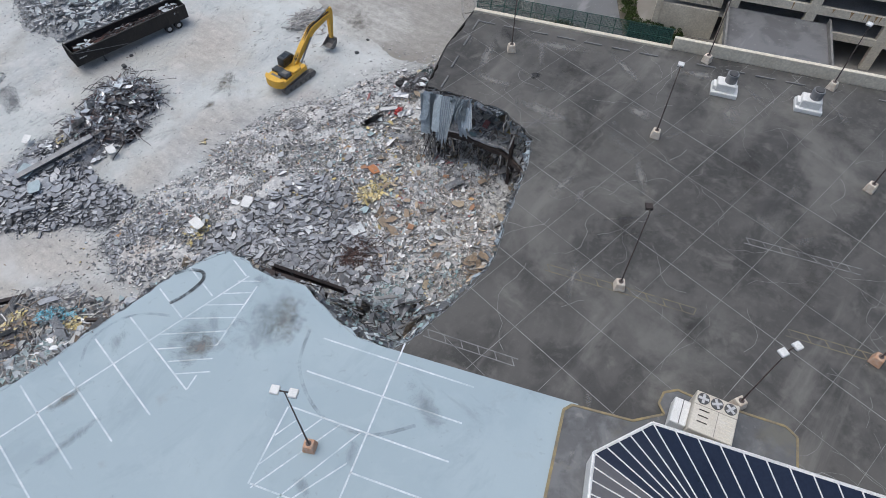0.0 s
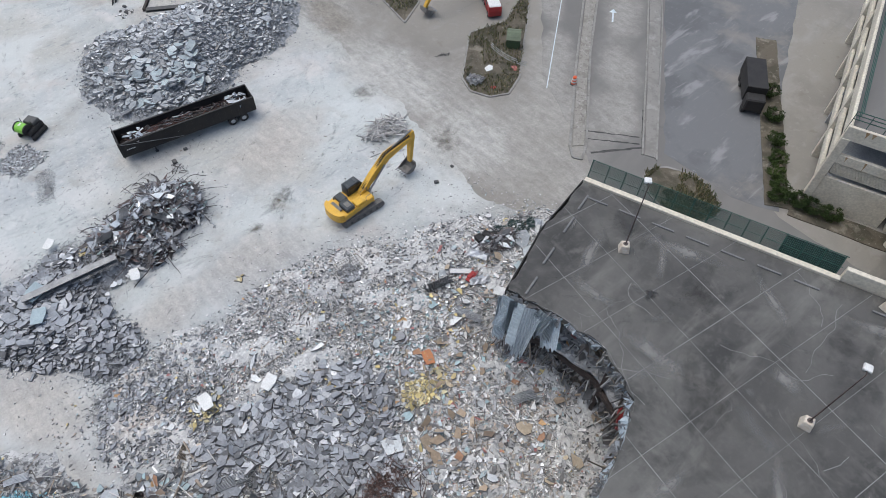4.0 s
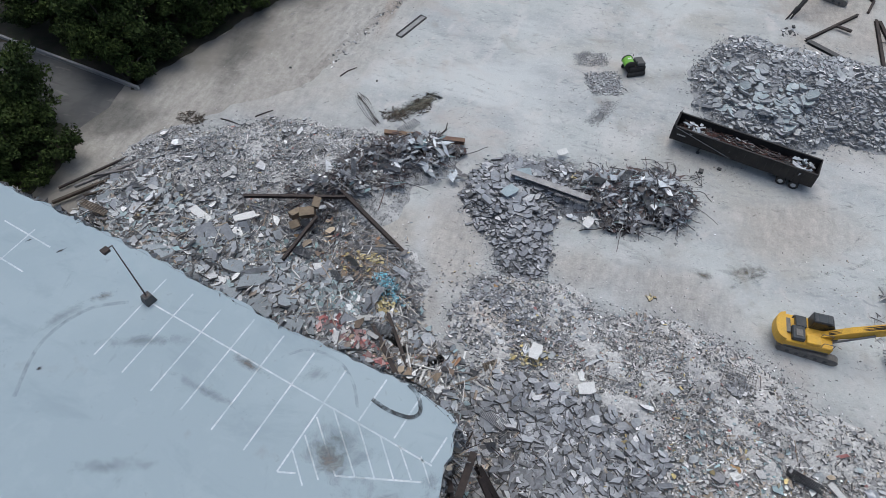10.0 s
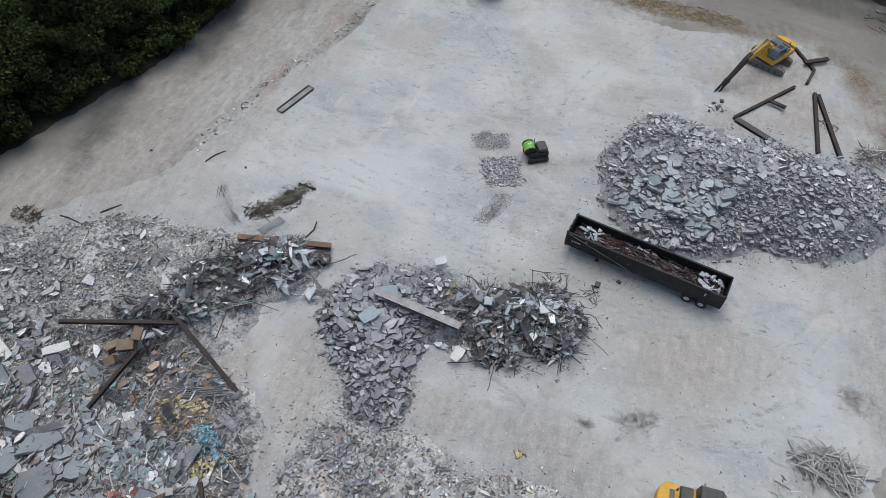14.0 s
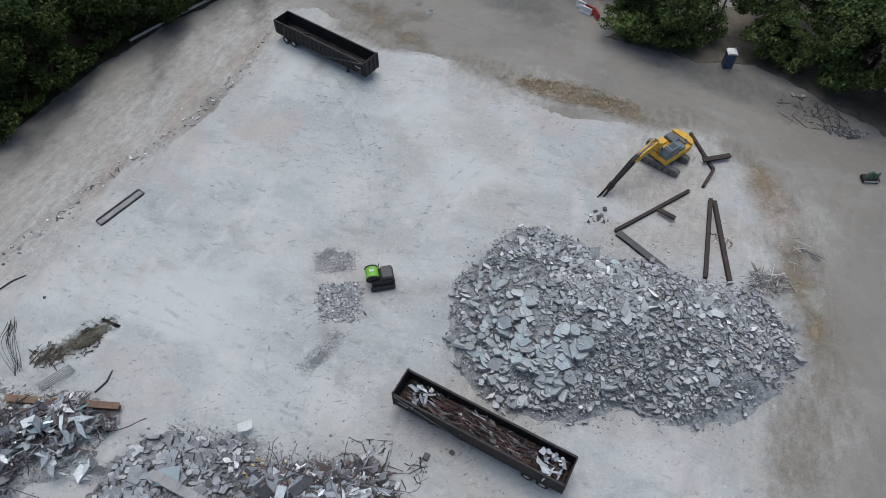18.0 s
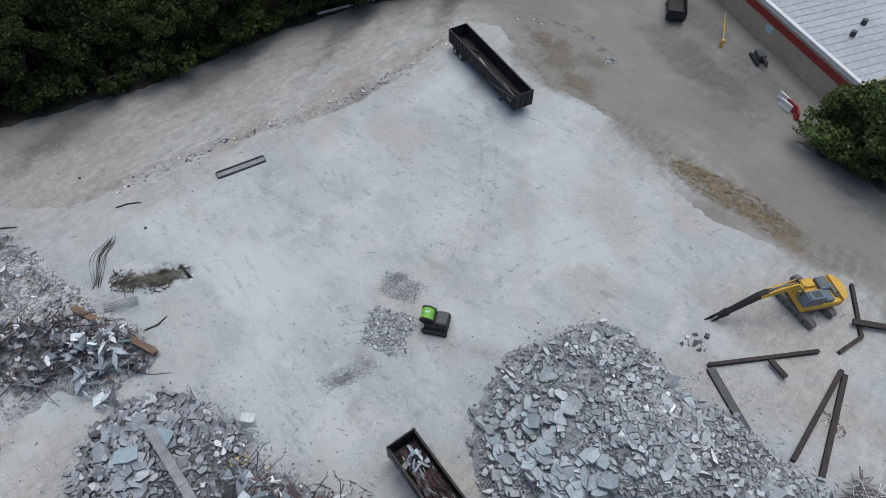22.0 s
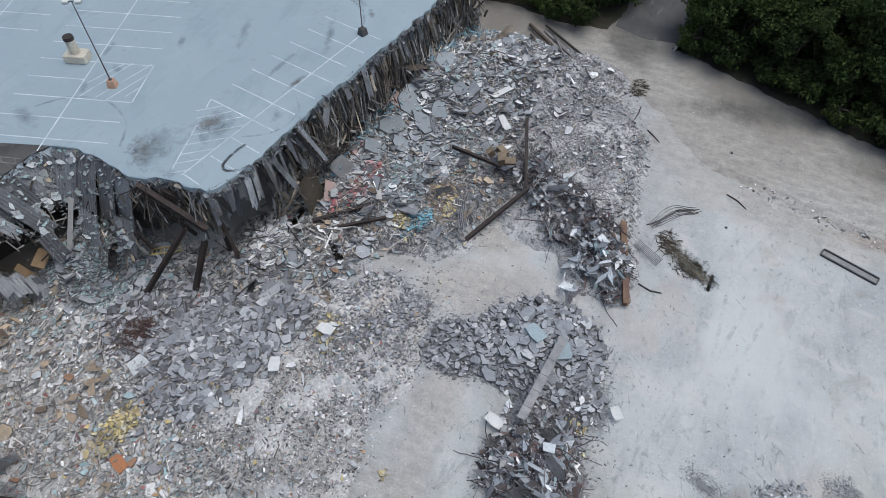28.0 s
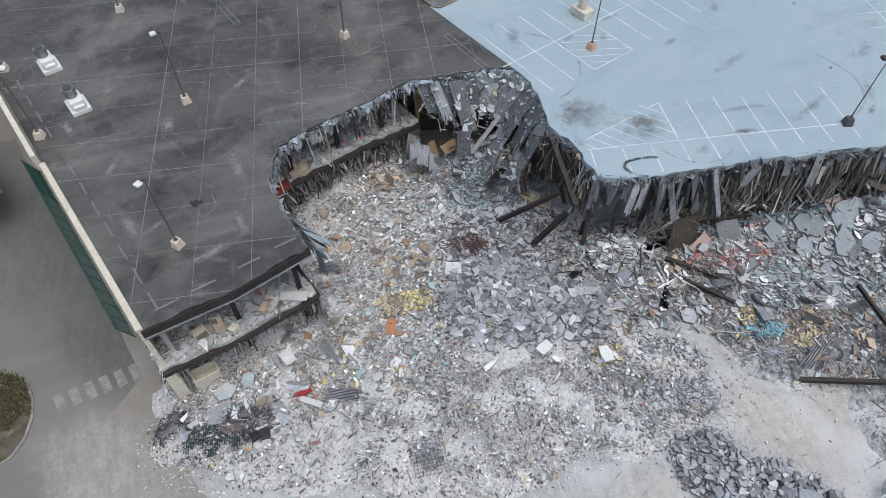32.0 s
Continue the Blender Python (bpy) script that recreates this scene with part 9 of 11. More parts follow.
bed(hedge, [(86.8, 47.6), (90.1, 46.2), (125, 72), (122, 74.4)], 0.25, M_GRASS, 73)
for name, label, a, c, w in (("verge", "strip of rough grass beside the garage", (64.6, 3.9), (90, 20.5), 2.6), ("verge", "strip of rough grass in front of the garage wall", (65.6, 3.0), (71.5, -15), 2.4)):
    v_ = thing(name, label, "verge", kind="structure")
    d = (Vector(c) - Vector(a)).normalized()
    s = Vector((-d.y, d.x)) * w / 2
    bed(v_, [tuple(Vector(a) - s), tuple(Vector(c) - s), tuple(Vector(c) + s), tuple(Vector(a) + s)], 0.12, M_VERGE, 74)


def tufts(root, pts, n, h, material, seed):
    """Grass blades inside an outline."""
    rr = np.random.RandomState(seed)
    xy = np.array(pts)
    x, y = rr.uniform(xy[:, 0].min(), xy[:, 0].max(), n * 4), rr.uniform(xy[:, 1].min(), xy[:, 1].max(), n * 4)
    ok = inside([tuple(p) for p in pts], x, y) & (lumps(x, y, 0.9, seed) > -0.15)
    x, y = x[ok][:n], y[ok][:n]
    k = len(x)
    low_ = np.stack([x, y, np.full(k, 0.15)], -1)
    top_ = low_ + np.stack([rr.normal(0, 0.12, k), rr.normal(0, 0.12, k), rr.uniform(0.3, 1.0, k) * h], -1)
    sticks("blade", low_, top_, rr.uniform(0.03, 0.09, k), material, root, seed + 1, "tufts of dry grass and weed")


M_DRYGRASS = tones("dry_grass_blade", [(4, (0.16, 0.14, 0.07)), (4, (0.09, 0.1, 0.04)), (2, (0.25, 0.21, 0.12)), (2, (0.06, 0.075, 0.03))])
M_GREENBLADE = tones("green_grass_blade", [(4, (0.09, 0.12, 0.035)), (3, (0.06, 0.085, 0.03)), (1, (0.16, 0.17, 0.06))])
island = thing("traffic_island", "dirt traffic island with dry grass and low kerbs", "traffic island", kind="structure")
ISLE = [(54.0, 41.8), (53.1, 39.4), (54.1, 37.1), (56.3, 35.9), (59.6, 37.2), (63.5, 40.4), (67.4, 43.4), (81.5, 54.9), (80, 55.9), (76.5, 53.2), (71.6, 48.8), (66.7, 46.6), (61.3, 48), (57, 44.4)]
kerb_run(island, ISLE + ISLE[:1], 0.24, 0.14)
bed(island, ISLE, 0.12, M_VERGE, 75)
tufts(island, ISLE, 2600, 0.4, M_DRYGRASS, 931)
island2 = thing("traffic_island", "long dirt verge with mulch and a low kerb", "traffic island", kind="structure")
ISLE2 = [(56.2, 55.5), (57.9, 64.1), (59.8, 71.8), (60.8, 80), (63.5, 88), (68, 88), (68.5, 78), (66.8, 69.9), (64.8, 64.2), (60.8, 57.8)]
kerb_run(island2, ISLE2 + ISLE2[:1], 0.24, 0.14)
bed(island2, ISLE2, 0.12, M_VERGE, 76)
tufts(island2, ISLE2, 2200, 0.35, M_DRYGRASS, 933)
island3 = thing("traffic_island", "small oval island overgrown with dry weeds", "traffic island", kind="structure")
RING = [(58.5 + 3.1 * math.cos(radians(24 * k)), 12.0 + 4.5 * math.sin(radians(24 * k))) for k in range(15)]
kerb_run(island3, RING + RING[:1], 0.24, 0.15)
bed(island3, RING, 0.12, M_VERGE, 77)
tufts(island3, RING, 1500, 0.6, M_DRYGRASS, 935)
tufts(hedge, [(86.8, 47.6), (90.1, 46.2), (125, 72), (122, 74.4)], 3000, 0.5, M_GREENBLADE, 937)
for x, y in ((65.4, 4.6), (66.6, 5.0), (68.2, 6.4), (70.4, 7.6), (73, 9.2), (76.4, 11.6), (80, 14.2), (66.6, 1.4), (67.2, -0.6), (66.4, 2.8)):
    sh = copy_thing(SPECIES[3], pose(x, y, 0, 0, 0, x * 77))
    sh.scale = (0.45, 0.45, 0.4)
    tagged(sh, "low green shrub at the foot of the garage", "shrub", "shrubs by the garage")
bricks = thing("brick_pile", "heap of dark broken bricks on the island", "bricks")
debris("brick", bricks, spread(160, 941, [(54.9, 40.4, 1.1, 0.9, 1)], [(54.9, 40.4, 1.6, 1.3, 0, 0.5)], 0.16), 0.25, 0.5, 1.0, 0.4, 0.5, M_DARKBITS, 942, 4, 1.6, "dark bricks")
for x, y, w, material, label in ((57.8, 40.9, 1.2, M_WHITE, "crumpled white sheet on the island"), (55.6, 37.9, 0.7, M_RED, "red plastic piece on the island"), (60.2, 38.7, 1.0, M_REDBIT, "faded red board on the island")):
    sh = thing("litter_sheet", label, "litter", pose(x, y, 0.2, 6, -5, x * 31))
    bm = bmesh.new()
    prism(bm, [(-w / 2, -w * 0.3), (w * 0.2, -w * 0.4), (w / 2, 0), (w * 0.3, w * 0.35), (-w * 0.4, w * 0.25)], -0.03, 0.05)
    part("sheet", bm, material, sh)
hoses = thing("hose", "pale hoses lying across the island", "hose")
for k in range(3):
    bm = bmesh.new()
    last = None
    for q in range(15):
        s = q / 14
        c = Vector((61.1 + 0.3 * k - 0.8 * math.sin(s * 2.6) + 0.9 * s, 43.9 - 5.9 * s + 0.2 * k, 0.24))
        ring = [bm.verts.new(c + Vector((math.cos(a), 0, math.sin(a))) * 0.06) for a in (0, 1.57, 3.14, 4.71)]
        if last:
            for w in range(4):
                bm.faces.new((last[w], last[(w + 1) % 4], ring[(w + 1) % 4], ring[w]))
        last = ring
    part("tube", bm, M_CONC, hoses)
bin_ = thing("dumpster", "green metal waste container with a curved lid", "dumpster", pose(63.8, 42.4, 0.12, 0, 0, 40))
M_OLIVE = mat("olive_green_paint", (0.06, 0.095, 0.045), (0.045, 0.07, 0.04), 1.0, 0.6, 0.1)
bm = bmesh.new()
box(bm, -1.2, 1.2, -0.85, 0.85, 0, 1.3, None, 0.04)
part("body", bm, M_OLIVE, bin_)
bm = bmesh.new()
profile(bm, [(-1.28, 1.3), (1.28, 1.3), (1.28, 1.4), (0.8, 1.62), (0, 1.72), (-0.8, 1.62), (-1.28, 1.4)], -0.92, 0.92)
part("lid", bm, mat("faded_green_lid", (0.13, 0.155, 0.1), (0.09, 0.11, 0.07), 1.0, 0.7, 0.1), bin_)
for k in range(6):
    bm = bmesh.new()
    box(bm, -1.05 + 0.42 * k - 0.03, -1.05 + 0.42 * k + 0.03, -0.9, 0.9, 0.1, 1.25)
    part("rib", bm, M_OLIVE, bin_)


def vehicle(name, label, m, L, W, H, paint, cabin, bed):
    v = thing(name, label, name, m)
    bm = bmesh.new()
    profile(bm, [(-L / 2, 0.4), (L / 2, 0.4), (L / 2, 0.95), (L * 0.28, 1.05), (L * 0.14, H), (-L * 0.18 if bed else -L * 0.46, H), (-L * 0.22 if bed else -L / 2, 1.05), (-L / 2, 1.0)], -W / 2, W / 2)
    bmesh.ops.bevel(bm, geom=bm.edges[:], offset=0.06, segments=1, affect="EDGES")
    body = part("body", bm, paint, v)
    bm = bmesh.new()
    profile(bm, [(L * 0.255, 1.12), (L * 0.15, H - 0.1), (-L * 0.16, H - 0.1), (-L * 0.19, 1.12)], -W / 2 - 0.01, W / 2 + 0.01)
    part("window", bm, M_GLASS, body)
    if bed:
        bm = bmesh.new()
        box(bm, -L * 0.47, -L * 0.24, -W / 2 + 0.15, W / 2 - 0.15, 1.0, 1.06)
        part("bed_floor", bm, M_DKGREY, body)
    for x in (-L * 0.31, L * 0.31):
        for s in (-1, 1):
            bm = bmesh.new()
            rod(bm, (x, s * (W / 2 - 0.22), 0.36), (x, s * (W / 2 + 0.02), 0.36), 0.36, 0.36, 16)
            wheel = part("wheel", bm, M_RUBBER, v)
            bm = bmesh.new()
            rod(bm, (x, s * (W / 2 + 0.02), 0.36), (x, s * (W / 2 + 0.04), 0.36), 0.2, 0.18, 12)
            part("rim", bm, M_RIM, wheel)
    return v


vehicle("pickup", "red pickup with a white cap near the excavator", pose(67.2, 49.7, 0.03, 0, 0, 55), 4.4, 1.8, 1.75, M_RED, M_WHITE, False)
bm = bmesh.new()
box(bm, -2.0, 0.9, -0.85, 0.85, 1.5, 1.85, None, 0.1)
cap = part("white_cap", bm, M_WHITE, [o for o in bpy.data.objects if o.name.startswith("pickup")][0], "white bed cap")
van = thing("truck", "black boxy truck parked on the road", "truck", pose(79.7, 16.9, 0.03, 0, 0, 34))
bm = bmesh.new()
box(bm, -4.0, 1.8, -1.2, 1.2, 0.9, 3.0, None, 0.05)
part("cargo_box", bm, M_BLACK, van)
bm = bmesh.new()
box(bm, -5.6, -4.05, -1.1, 1.1, 0.6, 2.3, None, 0.15)
part("cab", bm, M_BLACK, van)
for x in (-4.9, -0.2, 0.9):
    for s in (-1, 1):
        bm = bmesh.new()
        rod(bm, (x, s * 0.85, 0.48), (x, s * 1.15, 0.48), 0.48, 0.48, 16)
        part("wheel", bm, M_RUBBER, van)


# ---- stains, dust and tyre marks lying on ground and decks ----
def stain_mat(name, color, dark, scale, soft, strength, ribbon=False, rough=0.9, fill=0.0):
    """A stain that thins out to its rim, broken up by noise."""
    m = bpy.data.materials.new(name)
    m.use_nodes = True
    n, l = m.node_tree.nodes, m.node_tree.links
    bsdf = n["Principled BSDF"]
    bsdf.inputs["Roughness"].default_value = rough
    pos = n.new("ShaderNodeNewGeometry").outputs["Position"]
    nz = n.new("ShaderNodeTexNoise")
    nz.inputs["Scale"].default_value, nz.inputs["Detail"].default_value, nz.inputs["Roughness"].default_value = scale * 1.6, 10, 0.7
    nz.inputs["Distortion"].default_value = 0.5
    fine = n.new("ShaderNodeTexNoise")
    fine.inputs["Scale"].default_value, fine.inputs["Detail"].default_value = scale * 7, 5
    l.new(pos, nz.inputs["Vector"]), l.new(pos, fine.inputs["Vector"])
    mix = n.new("ShaderNodeMix")
    mix.data_type = "RGBA"
    mix.inputs[6].default_value, mix.inputs[7].default_value = (*color, 1), (*dark, 1)
    l.new(fine.outputs[0], mix.inputs[0])
    l.new(mix.outputs[2], bsdf.inputs["Base Color"])
    k = n.new("ShaderNodeMath")
    k.operation = "MULTIPLY_ADD"
    l.new(nz.outputs[0], k.inputs[0])
    k.inputs[1].default_value = 3.4
    if ribbon:
        k.inputs[2].default_value = fill - 1.5
    else:
        ln = n.new("ShaderNodeVectorMath")
        ln.operation = "LENGTH"
        l.new(n.new("ShaderNodeTexCoord").outputs["Object"], ln.inputs[0])
        rim_ = n.new("ShaderNodeMath")
        rim_.operation = "MULTIPLY_ADD"
        l.new(ln.outputs["Value"], rim_.inputs[0])
        rim_.inputs[1].default_value, rim_.inputs[2].default_value = -1.5, fill - 0.75
        l.new(rim_.outputs[0], k.inputs[2])
    mr = n.new("ShaderNodeMapRange")
    mr.interpolation_type = "SMOOTHSTEP"
    mr.inputs["From Min"].default_value, mr.inputs["From Max"].default_value, mr.inputs["To Max"].default_value = 0.0, 0.5 + 1.3 * soft, strength
    l.new(k.outputs[0], mr.inputs["Value"])
    l.new(mr.outputs[0], bsdf.inputs["Alpha"])
    return m


STAIN_STEP = [0]


def stain(x, y, rx, ry, turn, z, material, name, label, category="stain"):
    bm = bmesh.new()
    bmesh.ops.create_circle(bm, cap_ends=True, segments=24, radius=1.15)
    STAIN_STEP[0] += 1
    ob = part(name, bm, material, m=pose(x, y, z + 0.005 + 0.0012 * (STAIN_STEP[0] % 40), 0, 0, turn) @ Matrix.Diagonal((rx, ry, 1, 1)))
    return tagged(ob, label, category, kind="structure")


def wheel_mark(points, w, z, material, label, gap=0.0):
    """One tyre mark along a smooth line, or a pair with a gap between."""
    pts = [Vector(p) for p in points]
    path = []
    for k in range(len(pts) - 1):
        a, b, c, d = pts[max(0, k - 1)], pts[k], pts[k + 1], pts[min(len(pts) - 1, k + 2)]
        for j in range(8):
            s = j / 8
            path.append(0.5 * (2 * b + (c - a) * s + (2 * a - 5 * b + 4 * c - d) * s * s + (3 * b - a - 3 * c + d) * s ** 3))
    path.append(pts[-1])
    STAIN_STEP[0] += 1
    zz = z + 0.006 + 0.0012 * (STAIN_STEP[0] % 40)
    verts, faces = [], []
    for off in ((-gap / 2, gap / 2) if gap else (0,)):
        base = len(verts)
        for k, p in enumerate(path):
            d = (path[min(k + 1, len(path) - 1)] - path[max(k - 1, 0)]).normalized()
            s = Vector((-d.y, d.x))
            verts += [(*(p + s * (off - w / 2)), zz), (*(p + s * (off + w / 2)), zz)]
            if k:
                q = base + 2 * k
                faces.append((q - 2, q, q + 1, q - 1))
    ob = raw("tyre_mark", verts, faces, material)
    return tagged(ob, label, "tyre mark", kind="structure")


S_STRAW = stain_mat("dry_straw_litter", (0.36, 0.29, 0.19), (0.24, 0.185, 0.115), 0.35, 0.9, 0.8, fill=0.3)
S_DIRT = stain_mat("dark_damp_dirt", (0.27, 0.25, 0.215), (0.13, 0.12, 0.095), 0.7, 1.0, 0.8, fill=0.2)
S_BROWN = stain_mat("brown_roof_stain", (0.27, 0.26, 0.245), (0.17, 0.16, 0.148), 0.7, 1.0, 0.75, fill=0.3)
S_GREY = stain_mat("grey_soot_stain", (0.22, 0.25, 0.265), (0.16, 0.18, 0.19), 0.5, 1.0, 0.42, fill=0.25)
S_DUST = stain_mat("light_roof_dust", (0.28, 0.275, 0.265), (0.19, 0.185, 0.18), 0.3, 0.7, 0.6)
S_OIL = stain_mat("black_oil_stain", (0.022, 0.022, 0.022), (0.03, 0.03, 0.03), 0.9, 0.3, 0.9, rough=0.5)
S_FINE = stain_mat("grey_fines", (0.3, 0.305, 0.31), (0.2, 0.205, 0.21), 0.5, 0.4, 0.8)
T_DARK = stain_mat("dark_tyre_mark", (0.07, 0.075, 0.08), (0.04, 0.042, 0.045), 0.6, 0.5, 0.85, True, fill=0.5)
T_FAINT = stain_mat("faint_tyre_mark", (0.16, 0.18, 0.19), (0.12, 0.135, 0.145), 0.6, 0.9, 0.45, True, fill=0.35)
T_SOFT = stain_mat("soft_tyre_mark", (0.31, 0.31, 0.305), (0.24, 0.24, 0.235), 0.5, 0.8, 0.45, True)
T_PALE = stain_mat("pale_tyre_mark", (0.58, 0.57, 0.55), (0.5, 0.49, 0.47), 0.5, 0.8, 0.5, True)

# dust, earth and dark patches worked into the ground, with tree shade painted beside the forest
WEST_DUST = [(-32, 52, 11, 8, 35), (-30, 64, 9, 11, 10), (-27, 78, 9, 12, 5), (-24, 93, 8, 11, 0), (-40, 46, 8, 6, 40), (-22, 104, 8, 8, 0), (-44, 38, 6, 7, 0)]
EAST_DUST = [(64, 25, 5, 3.4, 42), (71, 30.5, 6, 3.2, 40), (80, 37, 7, 3.0, 38), (52, 24, 6, 5, 0), (62, 34, 7, 4, 40), (59, 29.5, 4.5, 3, 45), (67, 37.5, 6, 2.2, 44), (75, 45.5, 6, 1.8, 44), (49, 27, 8, 9, 0), (55, 31, 6, 6, 30), (50, 40, 6, 9, 0), (51, 19, 5, 6, 30), (49, 52, 5, 9, 0), (58, 28, 5, 4, 40), (51, 66, 5, 9, 8)]
EARTH = [(51.0, 74, 3.4, 9, 4), (49.6, 83, 3.2, 6, 10), (46.9, 91, 3.0, 6, 30), (49.5, 64, 3.2, 7, -6), (43.5, 97, 4, 2.2, -45), (33, 100.6, 8, 2.8, 5), (12, 102.8, 8, 2.8, -10), (-5, 104.8, 7, 2.8, -15)]
SLAB_DUST = [(-4, 27, 4, 4, 0), (-3, 36, 4, 5, 0), (22, 58, 9, 4, 20), (30, 48, 8, 5, 30), (-9.5, 35, 4.5, 3.5, 0), (-2, 33.5, 4, 4, 0), (-8, 30.5, 4, 2.5, 0), (9.5, 36, 4.5, 3, 0), (33, 80, 6, 5, 0), (36, 90, 8, 7, 0), (20, 35, 7, 4, -10)]
# Dark bands at the trees' foot stand in for their shadow; others darken roads.
TREE_SHADE_ROAD = [(-40.5, 62, 2.6, 15, 14), (-35.6, 80, 2.4, 14, 8), (-31, 97, 2.4, 12, 18), (-25.5, 111, 2.2, 10, 25), (-47, 40, 6, 4, 10), (-57, 41.6, 10, 3.2, 6), (42, 109.5, 14, 3.5, -12), (10, 119, 12, 4, -20)]
HEAP_DUST = [(1.5, 42, 7.5, 8.5, 10), (13.5, 46, 9.5, 6.5, 10), (20, 28, 15, 8.5, -5), (6, 28.5, 9.5, 7, 20), (32, 22, 14, 8, -12), (41, 20, 8, 6, 0), (-14, 44.5, 10, 6, 15), (-26, 41, 16, 9.5, 20), (-36, 35, 9, 10, 0), (27, 68, 12, 12, 0), (37, 70, 12.5, 10.5, 0), (44, 73, 8, 7.5, 0)]
EDGE_DUST = [(-20, 95, 6, 9, 15), (-23, 80, 5, 10, 5), (-25, 66, 5.5, 9, 5), (-8, 103, 9, 5, -10), (14, 101, 11, 4.5, 0), (36, 97, 10, 5, -10), (48, 84, 5, 11, -8), (48, 66, 4.5, 10, 0), (47, 48, 5, 10, 0), (46, 34, 6, 7, 0)]
RED_EARTH = [(-21.5, 84, 1.6, 8, 8), (-19.5, 96, 1.8, 6, -10), (-23.5, 71, 1.2, 6, 5), (46.5, 90, 2.2, 6, 20), (40, 84, 6, 4, 20), (33, 88, 8, 4, 0)]
dust([M_DIRT, M_SLAB, M_ASPHALT], [((0.43, 0.41, 0.378), 0.14, 0.75, WEST_DUST), ((0.335, 0.32, 0.296), 0.14, 0.75, EAST_DUST), ((0.44, 0.43, 0.405), 0.3, 0.85, EDGE_DUST), ((0.235, 0.213, 0.182), 0.3, 0.85, EARTH), ((0.38, 0.325, 0.28), 0.45, 0.6, RED_EARTH)])
dust([M_DIRT], [((0.15, 0.148, 0.143), 0.3, 0.8, [(4, 128.5, 9, 2.4, -28), (16, 122.4, 8, 2.2, -28)]), ((0.13, 0.127, 0.117), 0.35, 0.8, TREE_SHADE_ROAD)])
dust([M_SLAB], [((0.44, 0.412, 0.375), 0.2, 0.75, SLAB_DUST), ((0.36, 0.363, 0.362), 0.4, 0.65, HEAP_DUST)])
dust([M_ASPHALT], [((0.12, 0.118, 0.114), 0.2, 0.7, [(50, 3, 5, 12, 18), (54, -6, 6, 12, 18), (48.5, 10, 3, 5, 10)])])
for x, y, rx, ry, t in ((49.2, 81, 2.6, 8, 8), (45.5, 93, 2.6, 6, 32), (50.8, 75, 2.2, 4, 0)):
    stain(x, y, rx, ry, t, 0.05, S_STRAW, "dirt_patch", "brown dirt and dry litter along the slab edge", "dirt")
for x, y, rx, ry, t in ((18.0, 101.9, 4.8, 2.6, -5), (25.5, 101.0, 6.0, 2.4, -6), (22, 101.4, 10, 3.6, -5), (30, 99.8, 4.5, 2.2, -20), (18, 102, 3.6, 1.8, 0), (27, 100.8, 4.0, 1.6, -8)):
    stain(x, y, rx, ry, t, 0.05, S_STRAW, "straw_patch", "dry straw and brown litter on the ground", "straw")
S_EARTH = stain_mat("olive_brown_earth", (0.29, 0.25, 0.19), (0.2, 0.17, 0.125), 0.25, 1.0, 0.8, fill=0.45)
for x, y, rx, ry, t in ((-5.5, 108.5, 6.5, 3.6, -30), (-9, 110.5, 4.5, 2.6, 10), (0.5, 105.2, 4.5, 2.6, -20), (-1.5, 110.5, 4.0, 2.2, 0)):
    stain(x, y, rx, ry, t, 0.05, S_EARTH, "dirt_patch", "brown scraped earth behind the far trailer", "dirt")
loose_rim = [(-14 + 15.5 * k / 13, 111.2 + 3.4 * math.sin(math.pi * k / 13)) for k in range(14)]
for x, y, rx, ry, t in ((25.6, 40.4, 3.2, 1.9, 20), (43.2, 48, 3.0, 2.2, 0), (21.4, 38.8, 1.8, 0.9, 0), (57, 43, 1.8, 1.2, 0), (-13.6, 53.0, 4.6, 1.9, 52), (-14.4, 52, 3.0, 1.2, 50), (-12.4, 54.6, 2.4, 1.0, 60), (41, 41, 4.5, 3.5, 0), (45, 35, 4, 3, 40)):
    stain(x, y, rx, ry, t, 0.05, S_DIRT, "dirt_stain", "dark damp dirt stain on the dusty slab")
for x, y, rx, ry, t in ((4, 69.4, 1.7, 1.2, 20), (7.4, 64.6, 2.4, 2.0, 0), (8, 58.4, 0.8, 2.0, -20), (25, 27.4, 2.2, 1.8, 0), (5, 49, 4, 2, 0), (2, 31, 3, 2.5, 0)):
    stain(x, y, rx, ry, t, 0.05, S_FINE, "gravel_patch", "grey fines left on the slab", "gravel")
stain(55.3, 46.9, 2.2, 0.6, -30, 0.05, S_OIL, "puddle", "dark wet puddle on the dirt", "puddle")
S_SMEAR = stain_mat("olive_dirt_smear", (0.2, 0.19, 0.15), (0.09, 0.085, 0.062), 1.1, 0.8, 0.85, fill=0.3)
for x, y, rx, ry, t in ((-13.4, 53.0, 3.8, 1.7, 50), (-15.2, 51.2, 2.0, 1.2, 50), (-12.4, 54.6, 2.4, 1.0, 62)):
    stain(x, y, rx, ry, t, 0.06, S_SMEAR, "dirt_smear", "dark olive dirt smeared over the slab", "dirt")
